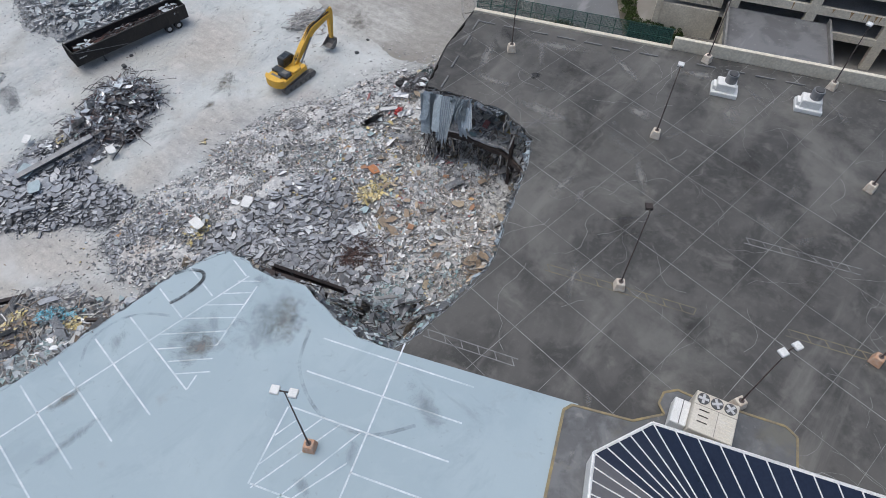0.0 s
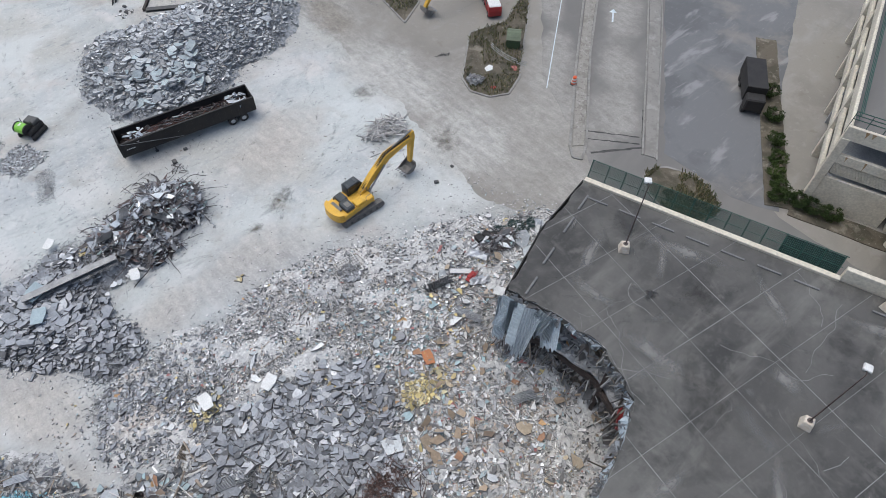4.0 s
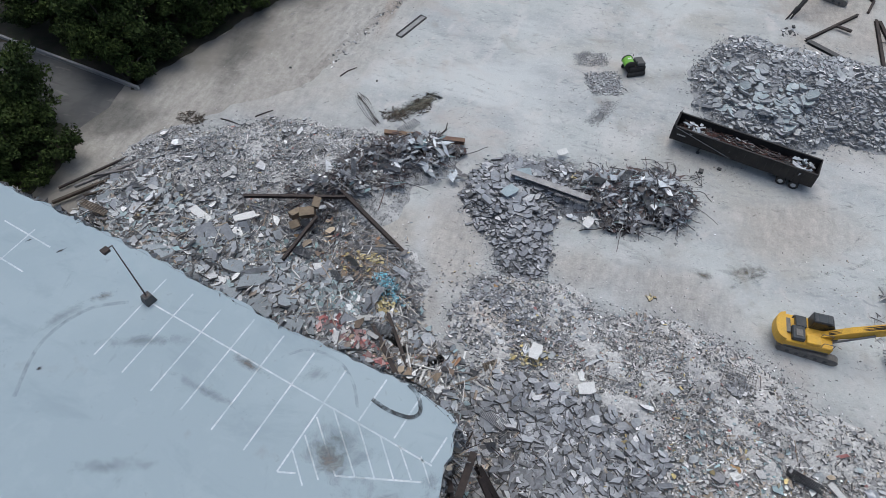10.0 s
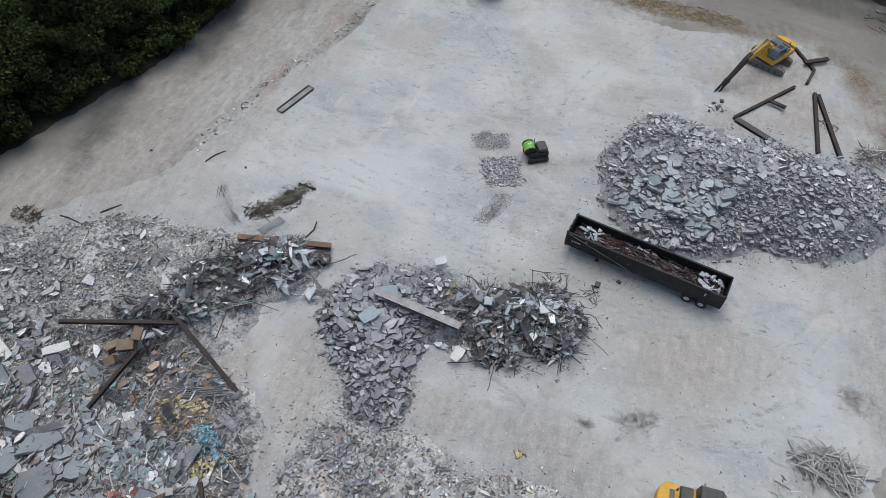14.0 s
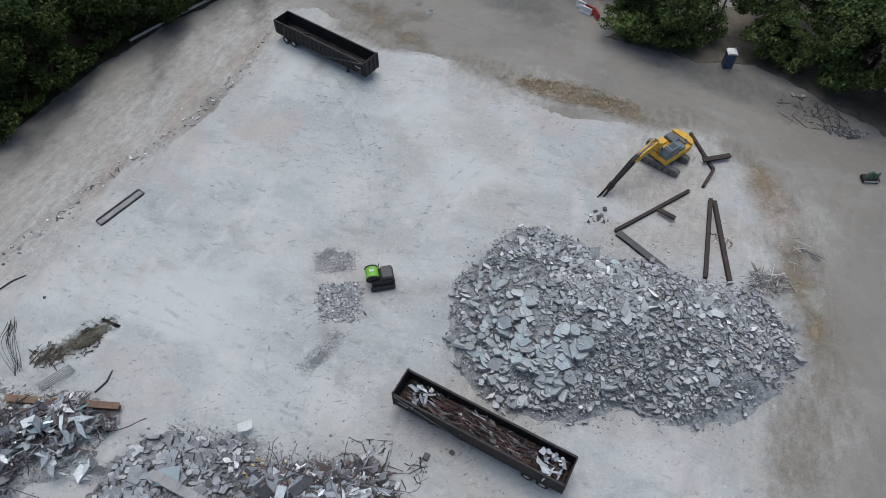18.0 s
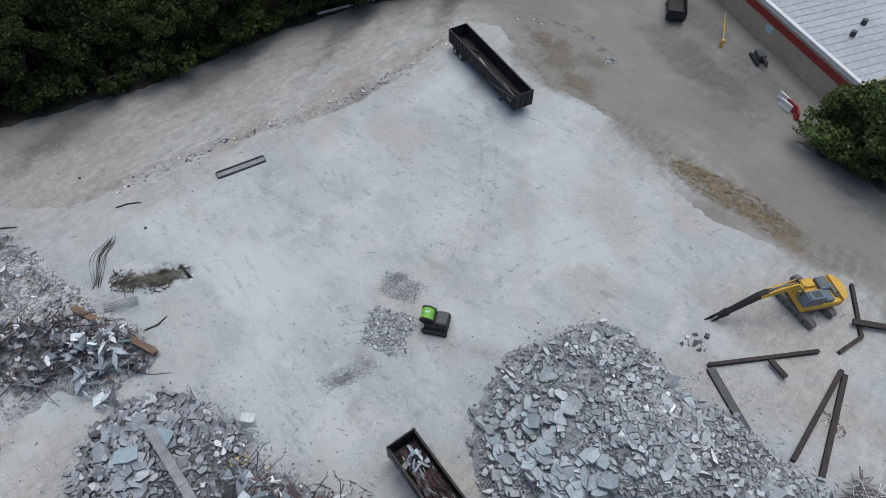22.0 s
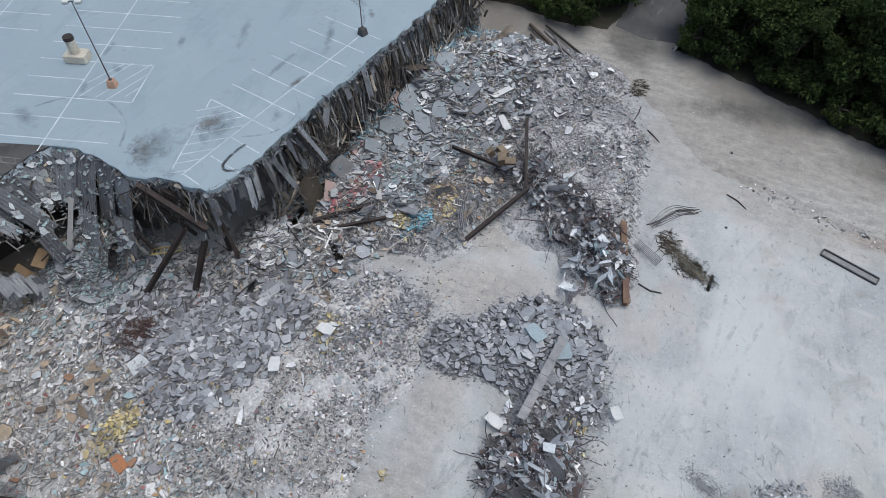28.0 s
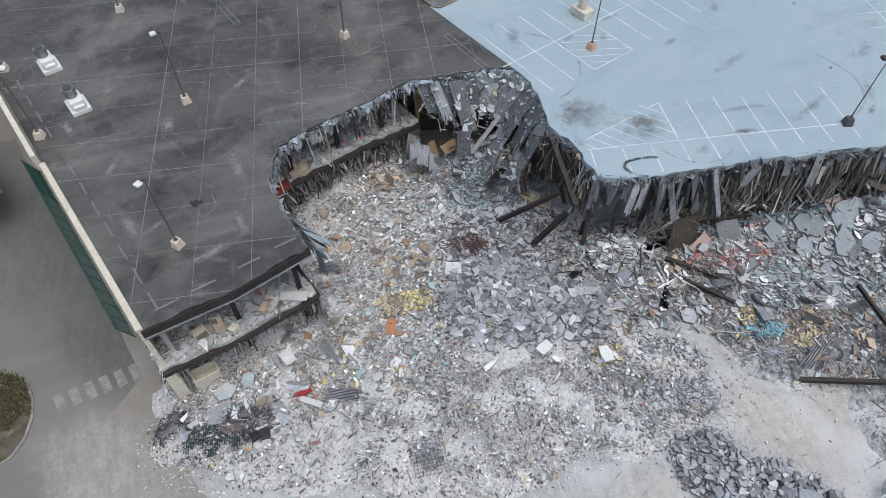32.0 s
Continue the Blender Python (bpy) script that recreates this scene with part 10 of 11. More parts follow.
# marks of wheels and tracks
for pts, w, gap in (([(14, 41), (17, 39.5), (19.5, 36.5)], 0.35, 1.9), ([(16, 52), (22, 50), (30, 51), (38, 55)], 0.4, 1.9), ([(-10, 60), (0, 58), (12, 60), (24, 55)], 0.4, 1.8),
                    ([(-8, 95), (0, 88), (6, 78), (8, 70)], 0.4, 1.7), ([(20, 95), (14, 84), (12, 74)], 0.4, 1.7), ([(-15, 75), (-6, 72), (4, 74), (14, 80)], 0.35, 1.8), ([(30, 42), (36, 46), (40, 54), (46, 60)], 0.4, 1.9),
                    ([(24, 36), (28, 40), (34, 42), (40, 46)], 0.4, 2.3), ([(-25, 62), (-15, 57), (-2, 56), (8, 54)], 0.35, 1.8)):
    wheel_mark(pts, w, 0.04, T_SOFT, "soft pair of tyre tracks in the dust", gap)
for pts, w, gap in (([(56, 100), (53, 88), (55, 74), (57, 60)], 0.6, 2.0), ([(60, 98), (58, 86), (60, 72)], 0.5, 1.9), ([(-36, 60), (-33, 75), (-29, 92), (-22, 108), (-8, 118)], 0.6, 2.0), ([(-33, 60), (-29, 75), (-26, 90)], 0.5, 1.8),
                    ([(-8, 114), (10, 110), (30, 106), (46, 101)], 0.6, 2.0), ([(50, 30), (49, 40), (50, 52)], 0.5, 1.9)):
    wheel_mark(pts, w, 0.05, T_PALE, "pale wheel tracks worn into the dirt road", gap)
# scuffs and scrapes strewn over the slab
S_SCUFF = stain_mat("grey_scuff", (0.25, 0.26, 0.272), (0.13, 0.135, 0.14), 1.6, 0.6, 0.75, True, fill=0.15)
rs = np.random.RandomState(991)
n = 1500
x, y = rs.uniform(-26, 50, n), rs.uniform(28, 103, n)
near_ = rs.uniform(0, 1, n) < 0.55
cx, cy = rs.uniform(-24, 46, 34), rs.uniform(32, 100, 34)
pick = rs.randint(0, 34, n)
x, y = np.where(near_, cx[pick] + rs.normal(0, 1.8, n), x), np.where(near_, cy[pick] + rs.normal(0, 1.4, n), y)
keep = inside(SLAB, x, y) & (mound(FAN + BAND + MID + BIG, x, y) < 0.02)
scv, scf = [], []
for px_, py_ in zip(x[keep], y[keep]):
    a, L, w = math.radians(rs.normal(35, 28)), 0.25 + 1.6 * rs.uniform() ** 2.4, rs.uniform(0.06, 0.3)
    ux, uy, b = math.cos(a) * L / 2, math.sin(a) * L / 2, len(scv)
    vx, vy = -math.sin(a) * w / 2, math.cos(a) * w / 2
    z = 0.043 + 0.0008 * (b % 9)
    scv += [(px_ - ux, py_ - uy, z), (px_ + vx, py_ + vy, z), (px_ + ux, py_ + uy, z), (px_ - vx * 0.6, py_ - vy * 0.6, z)]
    scf.append((b, b + 1, b + 2, b + 3))
scuffs = tagged(raw("scuff_mark", scv, scf, S_SCUFF), "small grey scuffs and scrapes in the slab dust", "stain", kind="stuff")
# broken rim of the slab and the worn track beyond it
T_RIM = stain_mat("brown_rim_dirt", (0.36, 0.325, 0.285), (0.25, 0.22, 0.19), 0.7, 0.9, 0.6, True, fill=0.1)
for pts, w in (([(-20.5, 105), (-18.6, 99), (-18.3, 88), (-20, 79), (-22.9, 73), (-25.3, 65), (-28.4, 52)], 1.5), ([(-14.6, 108.4), (-3, 103), (9.8, 103.4), (16.4, 99)], 1.2)):
    wheel_mark(pts, w, 0.04, T_RIM, "brown dirt along the broken rim of the slab")
for pts in ([(43, 101), (47.5, 97), (51, 88), (52, 79), (52.6, 70)], [(46, 102.4), (50.4, 97), (53.4, 88), (54, 78)]):
    wheel_mark(pts, 0.35, 0.05, T_SOFT, "dark wheel track bending round the slab")
# the pale roof
for x, y, rx, ry, t, s in ((2.4, 4.4, 3.0, 2.0, 20, S_BROWN), (2.8, 3.9, 0.7, 0.5, 0, S_GREY), (-2.8, 7.9, 2.6, 1.7, -20, S_BROWN), (4.0, 8.4, 1.2, 1.0, 0, S_GREY), 
                           (-2.4, -6.2, 1.4, 0.7, 20, S_GREY), (-5.6, -5.0, 1.2, 0.6, 60, S_GREY), (-8, -8, 1.6, 0.6, 10, S_GREY), (-12, -2, 2.0, 0.6, 30, S_GREY), (-24, 14, 1.6, 0.6, 40, S_BROWN), (-26, 11.5, 3, 0.8, 60, S_GREY),
                           (-16, 3, 4, 0.8, 20, S_GREY), (-20, -6, 3, 1, 50, S_GREY), (-30, 6, 4, 1.2, 30, S_GREY), (-6, 13, 2, 0.8, 20, S_GREY), (-11, 12.2, 2.2, 0.5, -12, S_BROWN), (3.4, -8, 3.2, 1.2, 70, S_GREY), (1.6, 5.6, 4.6, 3.0, 15, S_GREY), (-2.2, 9.0, 4.0, 2.2, -20, S_GREY), (-13, 9.5, 5, 0.5, -8, S_GREY), (-19, 11.5, 6, 0.7, 20, S_GREY)):
    stain(x, y, rx, ry, t, ROOF, s, "roof_stain", "brown and grey dirt stain on the pale roof")
for x, y, rx, ry in ((-28.6, -3.4, 0.5, 0.3), (-24.8, 7.3, 0.4, 0.25), (-30, 16.4, 1.0, 0.2), (-33, 16.6, 0.9, 0.2)):
    stain(x, y, rx, ry, 55, ROOF, S_OIL, "roof_mark", "black mark on the pale roof")
wheel_mark([(-1.7, 12.5), (-0.3, 12.1), (1.2, 12.1), (1.7, 12.7), (1.2, 13.7), (0.3, 14.3)], 0.28, ROOF, T_DARK, "thick black curved skid mark at the roof corner")
wheel_mark([(-9, 13.4), (-7.4, 14.6), (-5, 14.4), (-3.4, 13.2), (-2.4, 11.6)], 0.22, ROOF, T_FAINT, "curved dark skid mark on the pale roof")
wheel_mark([(1.8, -8.4), (-0.6, -6.2), (-1.4, -2.6), (0.2, 0.8), (3.0, 2.4)], 0.25, ROOF, T_FAINT, "curved dark skid mark on the pale roof")
wheel_mark([(-25, 5), (-26, 9), (-24.6, 12.4), (-22, 14)], 0.3, ROOF, T_FAINT, "dark curved mark on the pale roof")
# the dark roof
r = random.Random(33)
for k in range(46):
    x, y = r.uniform(10, 60), r.uniform(-52, 13)
    if inside(dark_out, x, y) and inside(dark_out, x + 3, y + 2) and inside(dark_out, x - 3, y - 2):
        stain(x, y, r.uniform(1.2, 4.0), r.uniform(0.4, 1.6), r.choice((10, 25, 70, 100, 150)), ROOF - 0.028, S_DUST, "dust_patch", "pale dust drift on the dark deck", "dust")
S_DAMP = stain_mat("dark_damp_patch", (0.033, 0.033, 0.034), (0.045, 0.044, 0.043), 0.3, 1.0, 0.5, fill=0.2)
for x, y, rx, ry, t in ((41.4, 9.5, 3.0, 1.8, 70), (40.5, 1.5, 3.2, 2.0, 20), (33, -4, 4.0, 2.4, 40), (45, -8, 3.4, 1.8, 70), (26, -12, 4.5, 2.2, 10), (38, -18, 5, 2.6, 30), (20, -20, 3.6, 2.0, 60), (30, -26, 5, 2.5, 10), (47, -24, 4, 2, 80)):
    stain(x, y, rx, ry, t, ROOF - 0.028, S_DAMP, "damp_patch", "dark damp patch on the worn deck")
S_SWIRL = stain_mat("pale_dust_swirl", (0.27, 0.263, 0.25), (0.18, 0.175, 0.168), 0.3, 0.9, 0.85, fill=0.35)
for x, y, rx, ry, t in ((43.2, 4.5, 1.0, 5.5, 20), (41.0, 5.5, 3.2, 0.7, 30), (44.2, -2.5, 4.2, 0.8, 60), (37.5, 9.8, 4.5, 0.8, 18), (34.5, 7.0, 0.8, 3.6, 10), (33.6, 1.0, 1.0, 4.0, 5), (47.6, -9, 1.0, 3.4, 20), (48.0, -14.6, 3.6, 0.7, 60), (50.5, -22, 2.6, 0.9, 50), (39, -6.5, 2.2, 1.0, 80), (31.5, -10.5, 3.6, 0.7, 35), (43.6, -14, 2.6, 1.6, 10), (27, -5.5, 3.5, 0.7, -8), (18.5, -11, 3.0, 0.6, 20)):
    stain(x, y, rx, ry, t, ROOF - 0.026, S_SWIRL, "dust_patch", "pale dust swirl on the dark deck", "dust")
stain(37.5, 4.1, 1.2, 0.9, 20, ROOF - 0.024, S_OIL, "oil_stain", "black oil stain on the dark deck")
for pts in ([(42, 12), (38, 5), (40, -4), (44, -12)], [(30, -2), (34, 3), (40, 3)], [(32, 10), (36, 6), (38, 0)], [(24, -10), (30, -16), (38, -18)]):
    wheel_mark(pts, 0.3, ROOF - 0.028, stain_mat("pale_deck_track", (0.21, 0.207, 0.2), (0.15, 0.148, 0.145), 0.5, 0.8, 0.55, True), "pale dusty wheel track on the dark deck", 1.7)
for x, y in ((43.3, -29.0), (45.2, -34.2)):
    stain(x, y, 0.9, 0.6, 20, ROOF - 0.02, stain_mat("blue_paint_patch", (0.12, 0.26, 0.36), (0.1, 0.18, 0.25), 1.0, 0.4, 0.7), "paint_patch", "faded blue painted patch on the dark deck", "marking")


# ---- small things on the site ----
def loose_pieces(name, label, category, x, y, rx, ry, n, lo, hi, material, seed, thick=0.14, z=0.04, sides=5, square=None):
    root = thing(name, label, category, kind="stuff")
    rr = np.random.RandomState(seed)
    a, q = rr.uniform(0, 7, n), np.sqrt(rr.uniform(0, 1, n)) * rr.uniform(0.7, 1.15, n)
    p = np.stack([x + np.cos(a) * q * rx, y + np.sin(a) * q * ry, np.full(n, z)], -1)
    if square is not None:
        u, v = (rr.uniform(-1, 1, (2, n)) + rr.normal(0, 0.16, (2, n))) * np.array([[rx], [ry]])
        c, s = math.cos(radians(square)), math.sin(radians(square))
        p = np.stack([x + u * c - v * s, y + u * s + v * c, np.full(n, z)], -1)
    debris("bits", root, p, lo, hi, 2.2, thick, 0.3, material, seed + 1, sides)
    return root


loose_pieces("gravel", "grey concrete chips by the small mixer", "gravel", 7.4, 64.4, 1.9, 1.9, 1700, 0.05, 0.5, M_PALE, 801, square=20)
loose_pieces("gravel", "grey gravel left on the slab", "gravel", 5.0, 68.6, 1.9, 1.2, 1900, 0.04, 0.18, M_SLATE, 803, square=20)
loose_pieces("gravel", "trail of grey gravel on the slab", "gravel", 8.0, 59.0, 0.9, 2.4, 1100, 0.04, 0.2, M_PALE, 805, square=-20)
loose_pieces("gravel", "small square patch of dark gravel", "gravel", 24.9, 27.4, 1.3, 1.1, 560, 0.1, 0.4, M_SLATE, 807, square=30)
loose_pieces("debris", "litter and broken boards under the trees", "debris", 49.4, 108.6, 3.0, 1.4, 34, 0.15, 0.8, M_DARKBITS, 809, 0.12)
loose_pieces("debris", "dark litter beside the road", "debris", 54.5, 104.8, 2.2, 1.0, 140, 0.2, 0.8, M_DARKBITS, 811, 0.12)
loose_pieces("debris", "bits of steel and plastic near the shear", "debris", 29, 82.4, 1.2, 1.2, 26, 0.2, 0.7, M_SCRAPBIT, 813, 0.15)
loose_pieces("debris", "broken bits by the end of the steel beams", "debris", 41.8, 83.6, 1.2, 1.0, 50, 0.15, 0.5, M_SPLINT, 815, 0.15)
loose_pieces("chips", "loose pale chips scattered over the slab", "debris", 10, 34, 14, 8, 260, 0.05, 0.22, M_GRIT, 817)
loose_pieces("chips", "loose chips and scraps scattered over the slab", "debris", 8, 56, 16, 10, 260, 0.05, 0.22, M_SPLINT, 819)
loose_pieces("chips", "loose chips scattered by the excavator", "debris", 36, 38, 9, 9, 240, 0.05, 0.24, M_SPLINT, 821)
loose_pieces("chips", "stones along the slab edge", "debris", -24, 73, 4, 18, 240, 0.05, 0.28, M_GRIT, 823, z=0.03)
loose_pieces("chips", "stones in the dirt near the forest", "debris", -36, 58, 6, 14, 120, 0.05, 0.21, M_GRIT, 825, z=0.03)
loose_pieces("chips", "litter round the scrap heap", "debris", 14, 47, 9.5, 6.5, 260, 0.05, 0.35, M_SCRAPBIT, 827, 0.12)
loose_pieces("chips", "litter in front of the rubble bank", "debris", -4, 30, 8, 7, 420, 0.05, 0.35, M_MIXED, 829, 0.15)
loose_pieces("chips", "stones and litter at the edge of the rubble field", "debris", 40, 26, 6, 5, 320, 0.05, 0.28, M_GRIT, 831)
loose_pieces("chips", "crumbs at the foot of the concrete heap", "debris", 32, 68, 17, 12, 900, 0.05, 0.28, M_PALE, 833)
for x, y in ((-18.4, 99), (-18.2, 91), (-19.2, 84), (-20.6, 78), (-22.8, 73), (-24.4, 67), (-26, 60)):
    loose_pieces("chips", "crumbled concrete along the broken slab rim", "debris", x, y, 0.7, 3.2, 60, 0.06, 0.5, M_GRIT, 861 + int(y), z=0.03, square=-12)
for x, y in loose_rim[::2]:
    loose_pieces("chips", "crumbled concrete round the scraped earth", "debris", x, y, 1.0, 0.8, 45, 0.06, 0.4, M_GRIT, 881 + int(y * 3), z=0.03)
loose_pieces("foam_scrap", "small yellow foam scrap on the slab", "scrap", 17, 34.6, 0.4, 0.3, 6, 0.3, 0.6, M_YELFOAM, 835)
M_STRAW = tones("straw_stalk", [(4, (0.36, 0.29, 0.18)), (3, (0.28, 0.22, 0.14)), (3, (0.45, 0.38, 0.26))])
for name, label, x, y, rx, ry, n, L, seed, material in (("brush_pile", "dry brown brush and roots on the slab", -15.3, 50.9, 1.6, 1.2, 120, (0.3, 1.3), 841, M_BARK), ("brush_pile", "thin dry twigs on a dirt stain", -13.0, 53.6, 1.5, 2.2, 110, (0.2, 0.8), 853, M_BARK), ("brush_pile", "dark dry brush on the dirt near the forest", -38.1, 42.8, 1.8, 1.0, 130, (0.3, 1.2), 855, M_BARK), ("straw", "dry straw lying on the ground", 23, 101.2, 8, 1.9, 700, (0.2, 0.8), 843, M_STRAW),
                                                        ("wire_scatter", "scattered wire and laths by the scrap heap", 17, 51.5, 4, 1.6, 60, (0.4, 1.4), 845, M_RUST), ("wire_scatter", "thin rods lying east of the beams", 49.4, 84, 1.6, 2.4, 24, (0.8, 2.6), 847, M_SPLINT),
                                                        ("pipe_scatter", "loose pale laths lying beside the pipe pile", 38.5, 37.5, 2.6, 2.2, 40, (0.5, 1.8), 849, M_SPLINT), ("splinter", "splinter and bars under the trees", 51, 106.4, 4.2, 2.4, 60, (0.5, 2.8), 851, M_BARK)):
    root = thing(name, label, "debris", kind="stuff")
    rr = np.random.RandomState(seed)
    a, q = rr.uniform(0, 7, n), np.sqrt(rr.uniform(0, 1, n))
    rods("stick", root, np.stack([x + np.cos(a) * q * rx, y + np.sin(a) * q * ry, np.full(n, 0.03)], -1), L[0], L[1], (0.02, 0.07), 0.1, material, seed + 1)
# bent wires that loop up from the brush
loop = thing("wire_loop", "dark bent steel wires looping over the slab", "wire")
r = random.Random(61)
for k in range(12):
    bm = bmesh.new()
    p = Vector((-16.6 + r.uniform(-0.5, 0.5), 48.8 + r.uniform(-0.5, 0.5), 0.08))
    e = Vector((-20.7 + r.uniform(-0.4, 0.4), 52.8 + r.uniform(-0.5, 0.5), 0.1))
    side = r.uniform(-0.75, 0.75)
    last = None
    for j in range(13):
        s = j / 12
        c = p.lerp(e, s) + Vector((0.7, 0.7, 0)) * side * math.sin(math.pi * s) + Vector((0, 0, 0.8 * math.sin(math.pi * s) ** 2))
        ring = [bm.verts.new(c + Vector((0.7 * math.cos(a), -0.7 * math.cos(a), math.sin(a))) * 0.045) for a in (0, 1.57, 3.14, 4.71)]
        if last:
            for q in range(4):
                bm.faces.new((last[q], last[(q + 1) % 4], ring[(q + 1) % 4], ring[q]))
        last = ring
    part("wire", bm, M_RUST, loop)
# long timbers at the far end of the bank
for a, b, w, material in (((-44.6, 26.4, 0.5), (-36.2, 36.6, 0.7), 0.35, M_BARK), ((-43.4, 28.8, 0.9), (-38.8, 34.6, 0.9), 0.3, M_SPLINT), ((-45.4, 28.4, 0.4), (-40.6, 35.4, 0.4), 0.25, M_RUST), ((-42.2, 30.6, 1.2), (-38, 33.4, 1.1), 0.22, M_SPLINT), ((-41.0, 27.6, 1.6), (-36.4, 31.2, 1.8), 0.24, M_BARK)):
    tb = thing("timber", "long splintered timber at the end of the rubble bank", "timber")
    bm = bmesh.new()
    d = Vector(b) - Vector(a)
    box(bm, 0, d.length, -w / 2, w / 2, -w / 2, w / 2, Matrix.Translation(a) @ d.to_track_quat("X", "Z").to_matrix().to_4x4(), 0.03)
    part("baulk", bm, material, tb)
# bent bars lying alone on the dirt
for a, b, c in (((-24.3, 55.4), (-23.8, 56.6), (-23.0, 57.6)), ((-30.9, 45.4), (-30.2, 46.2), (-29.4, 47.1)), ((-34.6, 43.8), (-33.6, 43.8), (-32.0, 43.6)), ((-9.1, 49.2), (-8.7, 50.4), (-8.9, 51.5))):
    bar = thing("bent_bar", "bent dark bar lying alone on the ground", "bar")
    bm = bmesh.new()
    rod(bm, (*a, 0.1), (*b, 0.12), 0.08, n=6)
    rod(bm, (*b, 0.12), (*c, 0.09), 0.08, 0.05, 6)
    part("rod", bm, M_RUST, bar)
for x, y, s in ((20.1, 52.8, 0.6), (22.0, 53.8, 0.45), (29.6, 83.9, 0.5), (-26, 58, 0.3), (-19.6, 56, 0.3), (-31, 55, 0.3), (42.7, 31.6, 0.4), (39.8, 31.0, 0.5)):
    bl = thing("block", "small dark block lying on the ground", "block", pose(x, y, 0.03, 0, 0, x * 40))
    bm = bmesh.new()
    box(bm, -s / 2, s / 2, -s * 0.4, s * 0.4, 0, s * 0.5, None, 0.05)
    part("lump", bm, M_DKGREY, bl)

drum = thing("traffic_drum", "orange and white striped traffic drum on the median", "traffic drum", pose(63.7, 31.8, 0.02))
M_ORANGE = mat("drum_orange", (0.72, 0.11, 0.03), (0.58, 0.1, 0.04), 3.0, 0.6, 0.0)
bm = bmesh.new()
rod(bm, (0, 0, 0), (0, 0, 0.1), 0.42, 0.4, 14)
part("foot", bm, M_RUBBER, drum)
for k in range(5):
    bm = bmesh.new()
    rod(bm, (0, 0, 0.1 + 0.2 * k), (0, 0, 0.3 + 0.2 * k), 0.33 - 0.02 * k, 0.315 - 0.02 * k, 14)
    part("stripe", bm, M_WHITE if k % 2 else M_ORANGE, drum)
bm = bmesh.new()
box(bm, -0.12, 0.12, -0.03, 0.03, 1.1, 1.2, None, 0.01)
part("handle", bm, M_ORANGE, drum)

wc = thing("portable_toilet", "dark blue portable toilet with a white roof by the trees", "portable toilet", pose(40.5, 113, 0, 0, 0, 15))
M_BLUE = mat("dark_blue_plastic", (0.03, 0.06, 0.13), (0.04, 0.07, 0.12), 1.0, 0.5, 0.05)
bm = bmesh.new()
box(bm, -0.6, 0.6, -0.6, 0.6, 0.0, 0.15, None, 0.03)
part("skid", bm, M_DKGREY, wc)
bm = bmesh.new()
box(bm, -0.57, 0.57, -0.57, 0.57, 0.15, 2.15, None, 0.04)
part("cabin", bm, M_BLUE, wc)
bm = bmesh.new()
box(bm, -0.4, 0.4, -0.595, -0.572, 0.25, 2.05, None, 0.01)
door_ = part("door", bm, M_BLUE, wc)
bm = bmesh.new()
box(bm, 0.25, 0.32, -0.64, -0.597, 1.0, 1.15)
part("handle", bm, M_DKGREY, door_)
bm = bmesh.new()
profile(bm, [(-0.62, 2.15), (0.62, 2.15), (0.62, 2.22), (0.3, 2.36), (-0.3, 2.36), (-0.62, 2.22)], -0.62, 0.62)
part("roof", bm, M_WHITE, wc)
bm = bmesh.new()
rod(bm, (0.4, 0.4, 2.2), (0.4, 0.4, 2.6), 0.05)
part("vent_pipe", bm, M_WHITE, wc)

for k, (x, y, t, material) in enumerate(((20.3, 119.9, -25, M_WHITE), (21.6, 119.2, -30, M_RED), (21.0, 118.8, -20, M_WHITE), (22.6, 118.4, -60, M_RED))):
    bar = thing("road_barrier", "%s plastic road barrier standing by the store" % ("white" if material is M_WHITE else "red"), "road barrier", pose(x, y, 0, 0, 0, t), group="barriers by the store")
    bm = bmesh.new()
    profile(bm, [(-0.25, 0), (0.25, 0), (0.25, 0.15), (0.12, 0.4), (0.09, 0.95), (-0.09, 0.95), (-0.12, 0.4), (-0.25, 0.15)], -0.9, 0.9, pose(0, 0, 0, 0, 0, 90))
    part("block", bm, material, bar)
    bm = bmesh.new()
    box(bm, -0.5, 0.5, -0.1, 0.1, 0.952, 0.98)
    part("top_cap", bm, material, bar)

skip = thing("container", "black steel trailer body parked by the store", "container", pose(0.9, 127.2, 0.0, 0, 0, -60))
bm = bmesh.new()
box(bm, -2.6, 2.6, -1.2, 1.2, 0.7, 0.85)
part("bed", bm, M_BLACK, skip)
for x0, x1, y0, y1 in ((-2.6, 2.6, -1.25, -1.15), (-2.6, 2.6, 1.15, 1.25), (-2.7, -2.602, -1.25, 1.25), (2.602, 2.7, -1.25, 1.25)):
    bm = bmesh.new()
    box(bm, x0, x1, y0, y1, 0.7, 2.0, None, 0.02)
    part("side_wall", bm, M_BLACK, skip)
for x in (-1.6, 1.6):
    for s in (-1, 1):
        bm = bmesh.new()
        rod(bm, (x, s * 0.95, 0.4), (x, s * 1.2, 0.4), 0.4, 0.4, 14)
        part("wheel", bm, M_RUBBER, skip)
# Stub of a yellow excavator boom, simplified to an arm on an added post.
post = thing("barrier_arm", "yellow excavator boom stub near the store, drawn as an arm on a post", "barrier", pose(9.4, 124.6, 0, 0, 0, 115))
bm = bmesh.new()
box(bm, -0.2, 0.2, -0.2, 0.2, 0, 1.1, None, 0.03)
part("post", bm, M_YELLOW, post)
bm = bmesh.new()
rod(bm, (0, 0, 1.0), (6.6, 0, 1.1), 0.08, 0.06, 8)
part("arm", bm, M_YELLOW, post)

